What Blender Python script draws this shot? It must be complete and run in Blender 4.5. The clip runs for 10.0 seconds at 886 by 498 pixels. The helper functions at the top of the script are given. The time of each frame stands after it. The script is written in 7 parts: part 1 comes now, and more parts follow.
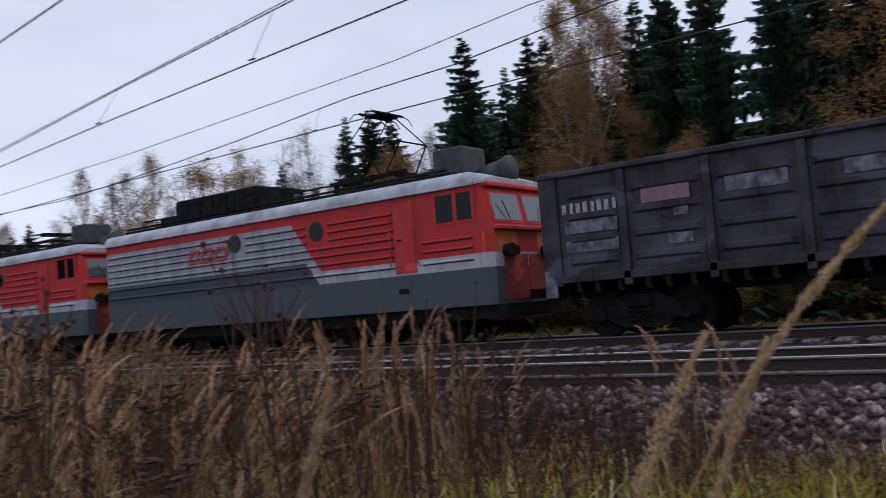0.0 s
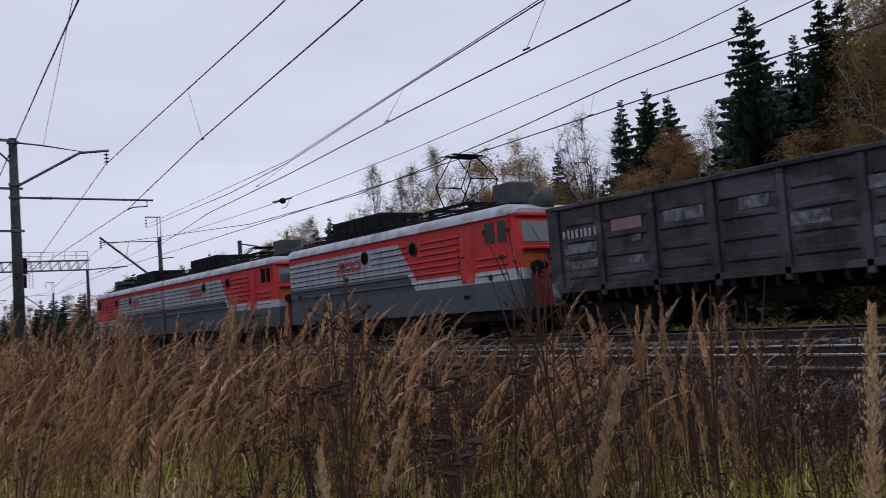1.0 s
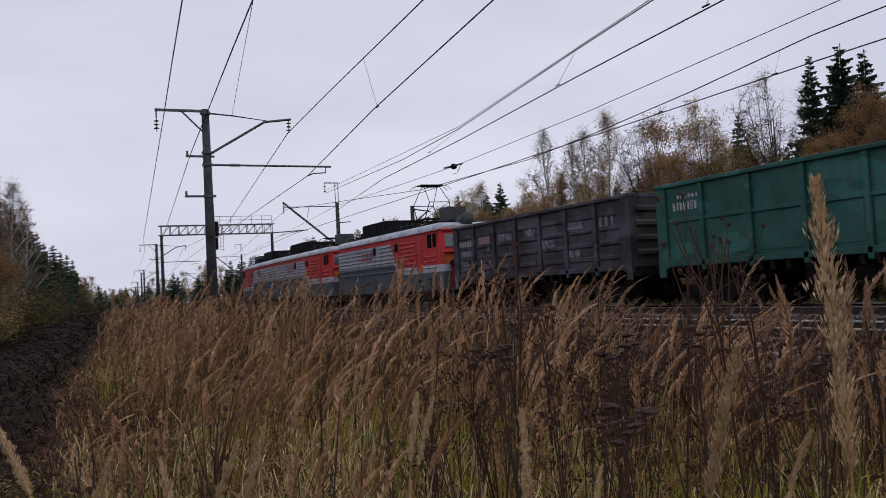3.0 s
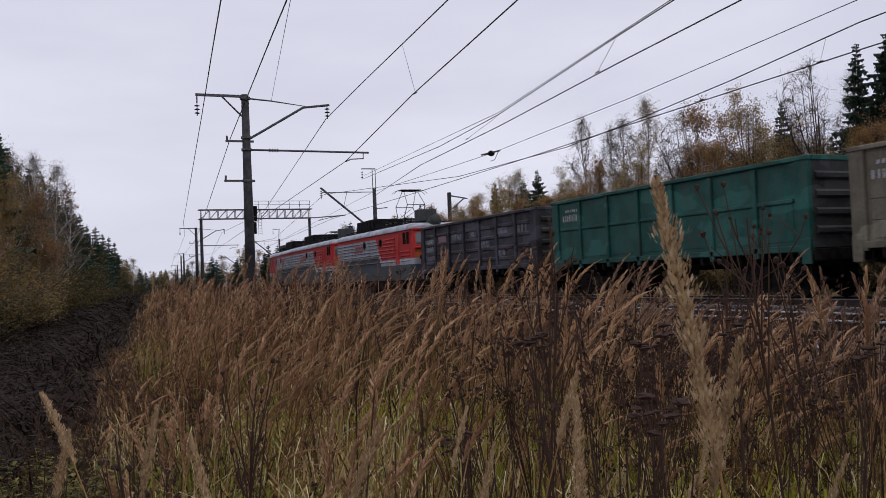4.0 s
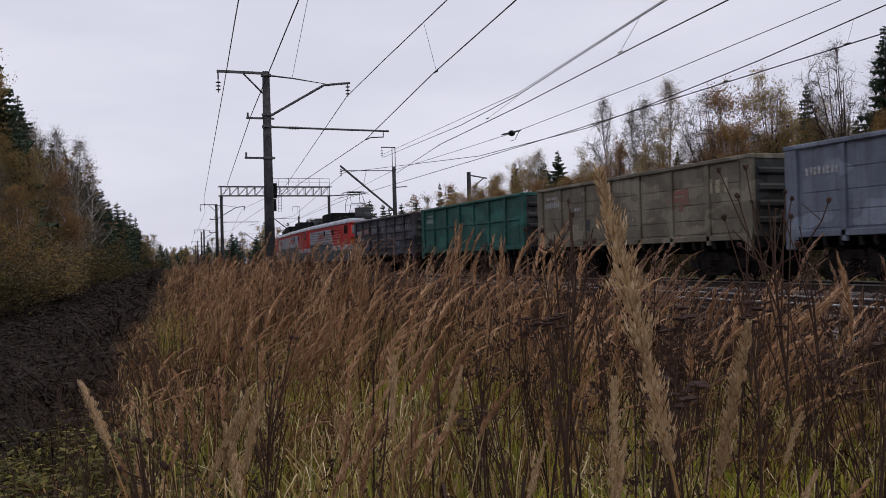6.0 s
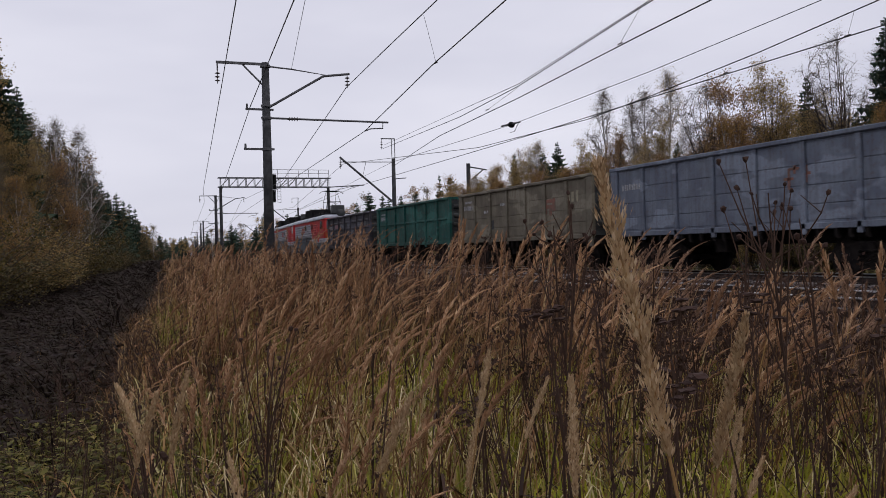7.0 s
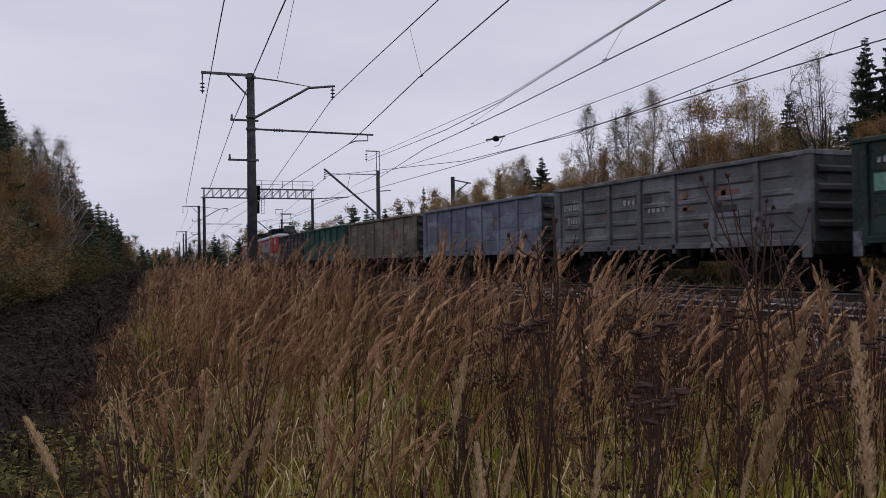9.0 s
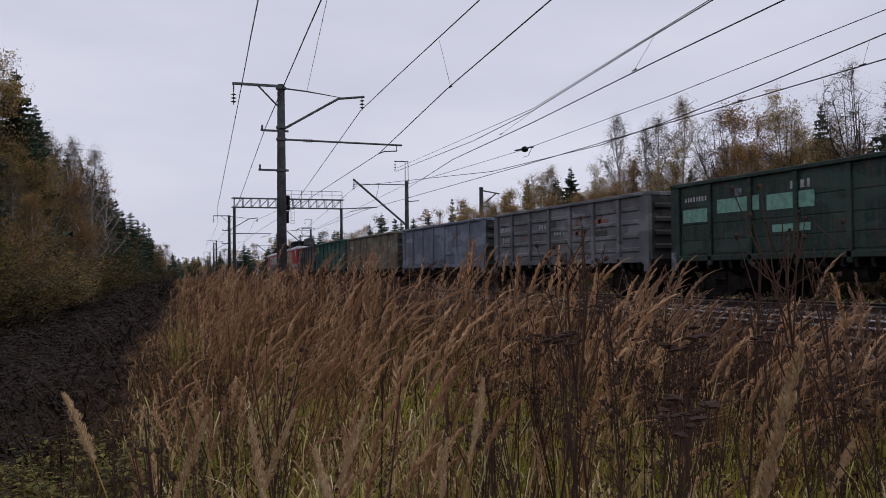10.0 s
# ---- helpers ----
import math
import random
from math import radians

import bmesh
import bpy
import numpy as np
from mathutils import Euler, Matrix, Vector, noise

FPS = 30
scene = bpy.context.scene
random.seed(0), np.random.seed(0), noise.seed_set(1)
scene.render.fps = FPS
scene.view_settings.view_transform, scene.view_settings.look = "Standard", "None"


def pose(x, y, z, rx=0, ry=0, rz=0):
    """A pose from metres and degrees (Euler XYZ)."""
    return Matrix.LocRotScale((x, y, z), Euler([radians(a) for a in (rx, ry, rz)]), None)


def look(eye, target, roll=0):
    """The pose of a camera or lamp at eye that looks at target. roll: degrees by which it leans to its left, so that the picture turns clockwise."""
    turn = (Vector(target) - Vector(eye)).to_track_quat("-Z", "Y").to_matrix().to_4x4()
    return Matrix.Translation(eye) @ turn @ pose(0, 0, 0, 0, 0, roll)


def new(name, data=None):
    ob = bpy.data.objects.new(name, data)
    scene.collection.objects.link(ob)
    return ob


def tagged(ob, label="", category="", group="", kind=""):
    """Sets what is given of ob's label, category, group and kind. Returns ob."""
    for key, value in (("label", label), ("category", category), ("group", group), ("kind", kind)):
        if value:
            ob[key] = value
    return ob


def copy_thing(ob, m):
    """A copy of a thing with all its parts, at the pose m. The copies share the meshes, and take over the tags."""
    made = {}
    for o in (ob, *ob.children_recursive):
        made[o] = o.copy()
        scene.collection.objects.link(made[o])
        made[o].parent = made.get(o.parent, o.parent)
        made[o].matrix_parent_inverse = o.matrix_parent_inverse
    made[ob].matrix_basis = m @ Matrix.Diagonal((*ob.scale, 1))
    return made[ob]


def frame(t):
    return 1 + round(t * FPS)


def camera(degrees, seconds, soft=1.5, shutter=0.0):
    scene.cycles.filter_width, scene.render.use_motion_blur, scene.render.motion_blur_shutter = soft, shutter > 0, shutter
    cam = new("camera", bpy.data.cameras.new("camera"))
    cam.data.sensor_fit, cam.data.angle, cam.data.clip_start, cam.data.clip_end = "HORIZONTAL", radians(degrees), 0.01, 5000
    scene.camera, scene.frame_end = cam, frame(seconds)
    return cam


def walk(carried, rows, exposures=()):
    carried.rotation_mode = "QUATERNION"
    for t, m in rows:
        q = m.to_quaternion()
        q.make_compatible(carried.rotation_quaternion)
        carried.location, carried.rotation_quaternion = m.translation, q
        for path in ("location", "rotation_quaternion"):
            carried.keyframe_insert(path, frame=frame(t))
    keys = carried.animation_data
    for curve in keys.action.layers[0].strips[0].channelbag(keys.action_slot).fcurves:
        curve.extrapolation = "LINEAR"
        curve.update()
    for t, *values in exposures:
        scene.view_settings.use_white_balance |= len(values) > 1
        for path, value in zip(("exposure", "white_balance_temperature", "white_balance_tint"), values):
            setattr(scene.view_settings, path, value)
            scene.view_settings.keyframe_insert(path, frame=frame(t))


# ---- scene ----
# ---------------------------------------------------------------- camera
cam = camera(52.97, 10.0, 0.55, 0.22)
EYE = 0.91
PATH = [
    (0.0, pose(0, 0, EYE, 93.67, 4.40, -53.20)),
    (0.5, pose(0, 0, EYE, 94.16, 4.65, -41.08)),
    (1.0, pose(0, 0, EYE, 94.10, 4.25, -35.38)),
    (1.5, pose(0, 0, EYE, 94.13, 4.16, -30.65)),
    (2.0, pose(0, 0, EYE, 93.85, 4.06, -28.54)),
    (2.5, pose(0, 0, EYE, 93.28, 3.56, -27.39)),
    (3.0, pose(0, 0, EYE, 92.58, 3.14, -24.51)),
    (4.5, pose(0, 0, EYE, 91.54, 2.11, -21.94)),
    (5.0, pose(0, 0, EYE, 91.14, 1.86, -21.61)),
    (5.5, pose(0, 0, EYE, 90.75, 1.68, -21.31)),
    (6.0, pose(0, 0, EYE, 90.56, 1.52, -21.01)),
    (7.5, pose(0, 0, EYE, 89.88, 1.46, -21.13)),
    (8.0, pose(0, 0, EYE, 90.48, 1.20, -22.31)),
    (8.5, pose(0, 0, EYE, 90.63, 1.02, -22.11)),
    (9.0, pose(0, 0, EYE, 90.83, 0.88, -22.10)),
    (9.5, pose(0, 0, EYE, 91.15, 0.58, -21.80)),
    (10.0, pose(0, 0, EYE, 91.52, 0.57, -20.29)),
]
walk(cam, PATH, exposures=((0.0, 0.14, 6050, 10), (1.0, 0.0, 6150, 10), (2.0, -0.1, 6250, 10), (3.0, 0.0, 6350, 10), (4.5, 0.05, 6450, 10), (6.0, 0.05, 6500, 10), (7.5, 0.04, 6550, 10), (8.5, -0.13, 6380, 10), (10.0, -0.08, 6350, 10)))

# ---------------------------------------------------------------- sky and light
world = bpy.data.worlds.new("overcast_sky")
scene.world = world
world.use_nodes = True
wn, wl = world.node_tree.nodes, world.node_tree.links
bg = wn["Background"]
sky = wn.new("ShaderNodeTexSky")
sky.sky_type, sky.sun_disc = "NISHITA", False
sky.sun_elevation, sky.sun_rotation = radians(54), radians(135)
co = wn.new("ShaderNodeTexCoord")
mp = wn.new("ShaderNodeMapping")
mp.inputs["Scale"].default_value = (1.2, 1.2, 4.5)
ns = wn.new("ShaderNodeTexNoise")
ns.inputs["Scale"].default_value, ns.inputs["Detail"].default_value = 1.5, 4.0
rp = wn.new("ShaderNodeValToRGB")
rp.color_ramp.elements[0].position, rp.color_ramp.elements[0].color = 0.3, (7.15, 7.2, 8.6, 1)
rp.color_ramp.elements[1].position, rp.color_ramp.elements[1].color = 0.75, (9.6, 9.55, 10.8, 1)
mx = wn.new("ShaderNodeMix")
mx.data_type = "RGBA"
mx.inputs["Factor"].default_value = 0.95
wl.new(co.outputs["Generated"], mp.inputs["Vector"])
wl.new(mp.outputs["Vector"], ns.inputs["Vector"])
wl.new(ns.outputs["Fac"], rp.inputs["Fac"])
wl.new(sky.outputs["Color"], mx.inputs["A"])
wl.new(rp.outputs["Color"], mx.inputs["B"])
wl.new(mx.outputs["Result"], bg.inputs["Color"])
bg.inputs["Strength"].default_value = 0.083

sun = new("sun", bpy.data.lights.new("sun", "SUN"))
sun.data.energy, sun.data.angle, sun.data.color = 0.5, radians(25), (1.0, 0.96, 0.9)
sun.matrix_world = look((0, 0, 50), (-0.5, 0.5, 49.0))


# ---------------------------------------------------------------- materials
def material(name, rough=0.8, metal=0.0):
    m = bpy.data.materials.new(name)
    m.use_nodes = True
    b = m.node_tree.nodes["Principled BSDF"]
    b.inputs["Roughness"].default_value, b.inputs["Metallic"].default_value = rough, metal
    return m, m.node_tree.nodes, m.node_tree.links, b


def noise_fac(n, l, scale, detail=4.0, source="Object", stretch=(1, 1, 1), lo=0.35, hi=0.65):
    tc = n.new("ShaderNodeTexCoord")
    ma = n.new("ShaderNodeMapping")
    ma.inputs["Scale"].default_value = stretch
    t = n.new("ShaderNodeTexNoise")
    t.inputs["Scale"].default_value, t.inputs["Detail"].default_value = scale, detail
    r = n.new("ShaderNodeMapRange")
    r.inputs["From Min"].default_value, r.inputs["From Max"].default_value = lo, hi
    l.new(tc.outputs[source], ma.inputs["Vector"])
    l.new(ma.outputs["Vector"], t.inputs["Vector"])
    l.new(t.outputs["Fac"], r.inputs["Value"])
    return r.outputs["Result"]


def blend(n, l, fac, a, b):
    m = n.new("ShaderNodeMix")
    m.data_type = "RGBA"
    for sock, val in (("A", a), ("B", b)):
        if isinstance(val, tuple):
            m.inputs[sock].default_value = (*val, 1)
        else:
            l.new(val, m.inputs[sock])
    if isinstance(fac, float):
        m.inputs["Factor"].default_value = fac
    else:
        l.new(fac, m.inputs["Factor"])
    return m.outputs["Result"]


def bump(n, l, b, fac, strength=0.3, dist=0.02):
    k = n.new("ShaderNodeBump")
    k.inputs["Strength"].default_value, k.inputs["Distance"].default_value = strength, dist
    l.new(fac, k.inputs["Height"])
    l.new(k.outputs["Normal"], b.inputs["Normal"])


def mottled(name, c1, c2, scale, rough=0.85, metal=0.0, c3=None, scale3=0.7, stretch=(1, 1, 1), bumpy=0.3, dist=0.01, source="Object"):
    m, n, l, b = material(name, rough, metal)
    f = noise_fac(n, l, scale, 5.0, source, stretch)
    col = blend(n, l, f, c1, c2)
    if c3:
        col = blend(n, l, noise_fac(n, l, scale3, 3.0, source, stretch, 0.48, 0.72), col, c3)
    if rough > 0.92:
        b.inputs["Specular IOR Level"].default_value = 0.08
    l.new(col, b.inputs["Base Color"])
    if bumpy:
        bump(n, l, b, f, bumpy, dist)
    return m


def varied(name, colours, rough=0.9, per="island", clump=0.0, trans=0.0):
    """Colour that differs from piece to piece of a mesh (or from thing to thing), with broad patches."""
    m, n, l, b = material(name, rough)
    if per == "island":
        g = n.new("ShaderNodeNewGeometry")
        rnd = g.outputs["Random Per Island"]
    else:
        g = n.new("ShaderNodeObjectInfo")
        rnd = g.outputs["Random"]
    r = n.new("ShaderNodeValToRGB")
    e = r.color_ramp.elements
    while len(e) < len(colours):
        e.new(0.5)
    for i, c in enumerate(colours):
        e[i].position, e[i].color = i / (len(colours) - 1), (*c, 1)
    l.new(rnd, r.inputs["Fac"])
    col = r.outputs["Color"]
    if clump:
        f = noise_fac(n, l, clump, 3.0, "Object", (1, 1, 1), 0.4, 0.62)
        col = blend(n, l, f, col, colours[0])
    l.new(col, b.inputs["Base Color"])
    if trans:
        b.inputs["Subsurface Weight"].default_value = 0.0
        t = n.new("ShaderNodeBsdfTranslucent")
        l.new(col, t.inputs["Color"])
        ms = n.new("ShaderNodeMixShader")
        ms.inputs["Fac"].default_value = trans
        out = n["Material Output"]
        l.new(b.outputs["BSDF"], ms.inputs[1])
        l.new(t.outputs["BSDF"], ms.inputs[2])
        l.new(ms.outputs["Shader"], out.inputs["Surface"])
    b.inputs["Specular IOR Level"].default_value = 0.2
    return m


def paint(name, base, dirt=(0.06, 0.05, 0.045), fade=None, amount=0.5, rough=0.6):
    """Worn vehicle paint: broad fading, streaks running down, dirt rising from below."""
    m, n, l, b = material(name, rough)
    b.inputs["Specular IOR Level"].default_value = 0.25
    fade = fade or tuple(min(1, c * 1.35 + 0.02) for c in base)
    col = blend(n, l, noise_fac(n, l, 1.3, 6.0, lo=0.4, hi=0.62), base, fade)
    repaint = tuple(min(1, c * 1.5 + 0.012) for c in fade)
    col = blend(n, l, noise_fac(n, l, 0.9, 2.0, stretch=(1, 0.7, 1.5), lo=0.56, hi=0.6), col, blend(n, l, 0.55, fade, repaint))
    streak = noise_fac(n, l, 2.6, 8.0, stretch=(1, 4.5, 0.3), lo=0.45, hi=0.72)
    k = n.new("ShaderNodeMath")
    k.operation = "MULTIPLY"
    k.inputs[1].default_value = amount
    l.new(streak, k.inputs[0])
    col = blend(n, l, k.outputs["Value"], col, dirt)
    fine = noise_fac(n, l, 11.0, 8.0, lo=0.52, hi=0.66)
    k2 = n.new("ShaderNodeMath")
    k2.operation = "MULTIPLY"
    k2.inputs[1].default_value = amount * 0.7
    l.new(fine, k2.inputs[0])
    col = blend(n, l, k2.outputs["Value"], col, (0.09, 0.05, 0.035))
    l.new(col, b.inputs["Base Color"])
    bump(n, l, b, noise_fac(n, l, 3.0, 3.0), 0.25, 0.02)
    return m


M_GROUND = mottled("ground_soil", (0.022, 0.016, 0.012), (0.05, 0.036, 0.024), 1.6, 0.97, c3=(0.045, 0.042, 0.016), scale3=0.15, bumpy=0.8, dist=0.1)
M_BALLAST = mottled("ballast_bed", (0.024, 0.019, 0.018), (0.08, 0.064, 0.061), 16, 0.97, c3=(0.03, 0.021, 0.017), scale3=0.8, bumpy=1.0, dist=0.05)
M_STONE = varied("ballast_stone", [(0.03, 0.023, 0.022), (0.1, 0.08, 0.076), (0.05, 0.037, 0.035), (0.2, 0.165, 0.16), (0.07, 0.055, 0.052)], 0.95)
M_CONCRETE = mottled("sleeper_concrete", (0.28, 0.25, 0.24), (0.42, 0.385, 0.37), 9, 0.9, c3=(0.15, 0.11, 0.1), scale3=2.0)
M_RAIL = mottled("rail_rust", (0.018, 0.011, 0.009), (0.04, 0.023, 0.017), 20, 0.85)
M_SPARETOP = mottled("spare_rail_top", (0.12, 0.11, 0.11), (0.2, 0.185, 0.18), 12, 0.6, 0.4, bumpy=0)
M_RAILTOP = mottled("rail_running_surface", (0.62, 0.62, 0.64), (0.45, 0.45, 0.47), 12, 0.3, 1.0, bumpy=0)
M_POLE = mottled("pole_concrete", (0.045, 0.046, 0.05), (0.078, 0.078, 0.082), 5, 0.93, c3=(0.022, 0.021, 0.022), scale3=1.0)
M_STEEL = mottled("galvanised_dark_steel", (0.06, 0.06, 0.065), (0.11, 0.11, 0.115), 8, 0.6, 0.3)
M_WIRE = mottled("copper_wire_tarnished", (0.03, 0.03, 0.032), (0.05, 0.048, 0.046), 3, 0.6, 0.4, bumpy=0)
M_INSUL = mottled("insulator_glaze", (0.06, 0.045, 0.04), (0.1, 0.08, 0.07), 6, 0.25, bumpy=0)
M_BLACK = mottled("running_gear_grime", (0.006, 0.0055, 0.0055), (0.018, 0.015, 0.014), 6, 0.93, c3=(0.028, 0.022, 0.019), scale3=2)
M_ROOFBLACK = mottled("roof_equipment_soot", (0.009, 0.009, 0.01), (0.022, 0.022, 0.023), 5, 0.93)
M_ROOFSILVER = mottled("roof_silver_paint", (0.36, 0.38, 0.44), (0.48, 0.5, 0.56), 3, 0.5, c3=(0.2, 0.2, 0.21), scale3=1.2)
M_BOXGREY = mottled("roof_box_grey", (0.028, 0.03, 0.032), (0.055, 0.058, 0.06), 4, 0.7)
M_RED = paint("cab_red_paint", (0.5, 0.026, 0.026), fade=(0.53, 0.05, 0.045), amount=0.22, rough=0.5)
M_ORANGE = paint("cab_orange_worn_paint", (0.62, 0.2, 0.025), fade=(0.5, 0.1, 0.03), amount=0.35)
M_APRON = paint("apron_maroon_paint", (0.3, 0.028, 0.028), amount=0.5)
M_SLATE = paint("slate_grey_paint", (0.08, 0.095, 0.105), amount=0.4)
M_SIGN = mottled("white_marking_paint", (0.42, 0.42, 0.43), (0.28, 0.28, 0.28), 18, 0.8, c3=(0.12, 0.12, 0.12), scale3=9, bumpy=0)
M_REDMARK = mottled("red_marking_paint", (0.42, 0.04, 0.03), (0.32, 0.07, 0.06), 8, 0.7, bumpy=0)
M_FADEDRED = mottled("faded_red_scrawl", (0.24, 0.085, 0.06), (0.14, 0.09, 0.065), 5, 0.8, bumpy=0)
M_FADEDSIGN = mottled("faded_marking_paint", (0.17, 0.17, 0.175), (0.09, 0.09, 0.095), 9, 0.8, bumpy=0)
M_CREAM = mottled("cream_marking_paint", (0.34, 0.3, 0.2), (0.2, 0.18, 0.13), 12, 0.8, bumpy=0)
M_PINKMARK = mottled("pink_patch_paint", (0.26, 0.15, 0.165), (0.19, 0.12, 0.13), 8, 0.8, bumpy=0)
M_PALEPATCH = mottled("pale_patch_paint", (0.19, 0.2, 0.23), (0.045, 0.045, 0.055), 5, 0.8, bumpy=0)
M_GREENPATCH = mottled("pale_green_patch_paint", (0.16, 0.33, 0.25), (0.1, 0.2, 0.16), 6, 0.8, bumpy=0)
M_DARKPATCH = mottled("dark_patch_paint", (0.03, 0.03, 0.032), (0.05, 0.05, 0.05), 6, 0.8, bumpy=0)
M_BARK = mottled("dark_bark", (0.045, 0.036, 0.03), (0.09, 0.075, 0.062), 5, 0.95, stretch=(1, 1, 0.2))
M_TWIG = mottled("fine_twigs", (0.07, 0.055, 0.048), (0.13, 0.105, 0.09), 3, 0.95, bumpy=0)
M_BIRCHBARK = mottled("birch_bark", (0.36, 0.34, 0.32), (0.48, 0.46, 0.44), 4, 0.9, c3=(0.06, 0.055, 0.05), scale3=3.0)
M_SPRUCE = varied("spruce_needles", [(0.024, 0.046, 0.036), (0.055, 0.085, 0.056), (0.038, 0.066, 0.055), (0.075, 0.098, 0.052)], 0.9)
M_PINE = varied("pine_needles", [(0.028, 0.048, 0.033), (0.05, 0.076, 0.045), (0.042, 0.062, 0.045)], 0.9)
M_YELLOW = varied("birch_leaves_yellow", [(0.28, 0.19, 0.06), (0.46, 0.31, 0.11), (0.26, 0.2, 0.1), (0.4, 0.3, 0.15)], 0.85, trans=0.5)
M_GOLD = varied("golden_leaves", [(0.27, 0.155, 0.055), (0.43, 0.25, 0.085), (0.21, 0.13, 0.065), (0.5, 0.31, 0.1)], 0.85, trans=0.5)
# olive-brown leaves, with distance and forest shade put into the darker colours
M_MUTED = varied("thicket_leaves_shade_muted", [(0.07, 0.055, 0.032), (0.13, 0.1, 0.05), (0.09, 0.085, 0.045), (0.2, 0.145, 0.055), (0.11, 0.08, 0.05)], 0.9, trans=0.25)
M_RUST = varied("oak_leaves_rust", [(0.26, 0.14, 0.065), (0.42, 0.24, 0.1), (0.2, 0.13, 0.075), (0.36, 0.23, 0.115)], 0.85, trans=0.5)
M_OLIVE = varied("bush_leaves_olive", [(0.05, 0.045, 0.014), (0.1, 0.08, 0.02), (0.065, 0.042, 0.018), (0.13, 0.095, 0.022)], 0.9, trans=0.2)
M_PALELEAF = varied("birch_twigs_pale", [(0.15, 0.12, 0.09), (0.22, 0.17, 0.1), (0.13, 0.11, 0.095), (0.26, 0.2, 0.1)], 0.9, trans=0.3)
M_STRAW = varied("dry_reed_straw", [(0.1, 0.046, 0.022), (0.5, 0.31, 0.12), (0.2, 0.1, 0.04), (0.72, 0.53, 0.28), (0.34, 0.18, 0.07), (0.11, 0.052, 0.024)], 0.9, clump=0.9, trans=0.25)
M_PLUME = varied("reed_plume", [(0.23, 0.115, 0.06), (0.6, 0.36, 0.195), (0.4, 0.22, 0.115), (0.78, 0.55, 0.34), (0.3, 0.155, 0.08)], 0.95, clump=0.9, trans=0.3)
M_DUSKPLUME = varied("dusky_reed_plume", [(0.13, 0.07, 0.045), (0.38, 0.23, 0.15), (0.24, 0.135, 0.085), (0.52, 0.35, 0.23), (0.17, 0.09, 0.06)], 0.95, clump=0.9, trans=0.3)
M_HEROPLUME = varied("pale_reed_plume", [(0.26, 0.16, 0.085), (0.56, 0.4, 0.23), (0.42, 0.28, 0.15), (0.74, 0.57, 0.37)], 0.95, trans=0.4)
M_PALEBLADE = varied("bleached_blades", [(0.55, 0.42, 0.22), (0.78, 0.66, 0.42), (0.5, 0.43, 0.14), (0.68, 0.5, 0.26)], 0.8, trans=0.2)
M_FARGRASS = varied("far_verge_grass", [(0.09, 0.075, 0.025), (0.17, 0.14, 0.05), (0.12, 0.11, 0.03)], 0.95)
# wagon ends: grime plus the neighbouring wagon's shade in one dark paint
M_SHADEGRIME = paint("wagon_end_shade_grime", (0.02, 0.023, 0.024), fade=(0.035, 0.04, 0.04), amount=0.5)
M_BLADE = varied("grass_blade_green", [(0.13, 0.15, 0.022), (0.28, 0.265, 0.04), (0.2, 0.195, 0.03), (0.42, 0.32, 0.095), (0.1, 0.13, 0.022)], 0.75, trans=0.4)
M_HERB = varied("bank_herb_leaves", [(0.07, 0.085, 0.022), (0.2, 0.19, 0.04), (0.1, 0.06, 0.03), (0.13, 0.13, 0.035), (0.32, 0.26, 0.07), (0.08, 0.045, 0.025)], 0.7, trans=0.35)
M_FRESH = varied("fresh_yellow_green_blade", [(0.32, 0.33, 0.025), (0.44, 0.41, 0.04), (0.22, 0.27, 0.025), (0.54, 0.44, 0.08), (0.27, 0.29, 0.025)], 0.7, trans=0.45)
M_SLOPESTONE = varied("slope_stone", [(0.024, 0.018, 0.017), (0.19, 0.15, 0.14), (0.045, 0.034, 0.032), (0.09, 0.068, 0.065), (0.36, 0.29, 0.28), (0.055, 0.041, 0.039)], 0.95)
M_WEED = varied("dead_weed_dark", [(0.03, 0.017, 0.013), (0.07, 0.04, 0.028), (0.045, 0.025, 0.02)], 0.97)
M_HEATH = varied("dark_heath_twigs", [(0.014, 0.008, 0.008), (0.03, 0.017, 0.013), (0.02, 0.014, 0.009), (0.035, 0.026, 0.014)], 0.97)
mg, ng, lg, bgl = material("cab_glass", 0.06)
bgl.inputs["Base Color"].default_value = (0.006, 0.007, 0.008, 1)
bgl.inputs["Specular IOR Level"].default_value = 0.18
M_GLASS = mg
mg, ng, lg, bgl = material("windscreen_glass", 0.05)
bgl.inputs["Base Color"].default_value = (0.06, 0.075, 0.08, 1)
bgl.inputs["Specular IOR Level"].default_value = 1.0
M_SCREEN = mg
# shadow and dirt beneath the locomotive's ribs, as one dark colour
M_SHADEDIRT = mottled("rib_shade_dirt", (0.012, 0.012, 0.013), (0.025, 0.024, 0.024), 9, 0.9, bumpy=0)


# ---------------------------------------------------------------- building helpers
def box(bm, x0, x1, y0, y1, z0, z1):
    v = [bm.verts.new(p) for p in ((x0, y0, z0), (x1, y0, z0), (x1, y1, z0), (x0, y1, z0), (x0, y0, z1), (x1, y0, z1), (x1, y1, z1), (x0, y1, z1))]
    for f in ((3, 2, 1, 0), (4, 5, 6, 7), (0, 1, 5, 4), (1, 2, 6, 5), (2, 3, 7, 6), (3, 0, 4, 7)):
        bm.faces.new([v[i] for i in f])


def bevel(bm, w=0.01, seg=1):
    bmesh.ops.bevel(bm, geom=bm.edges[:], offset=w, segments=seg, affect="EDGES")


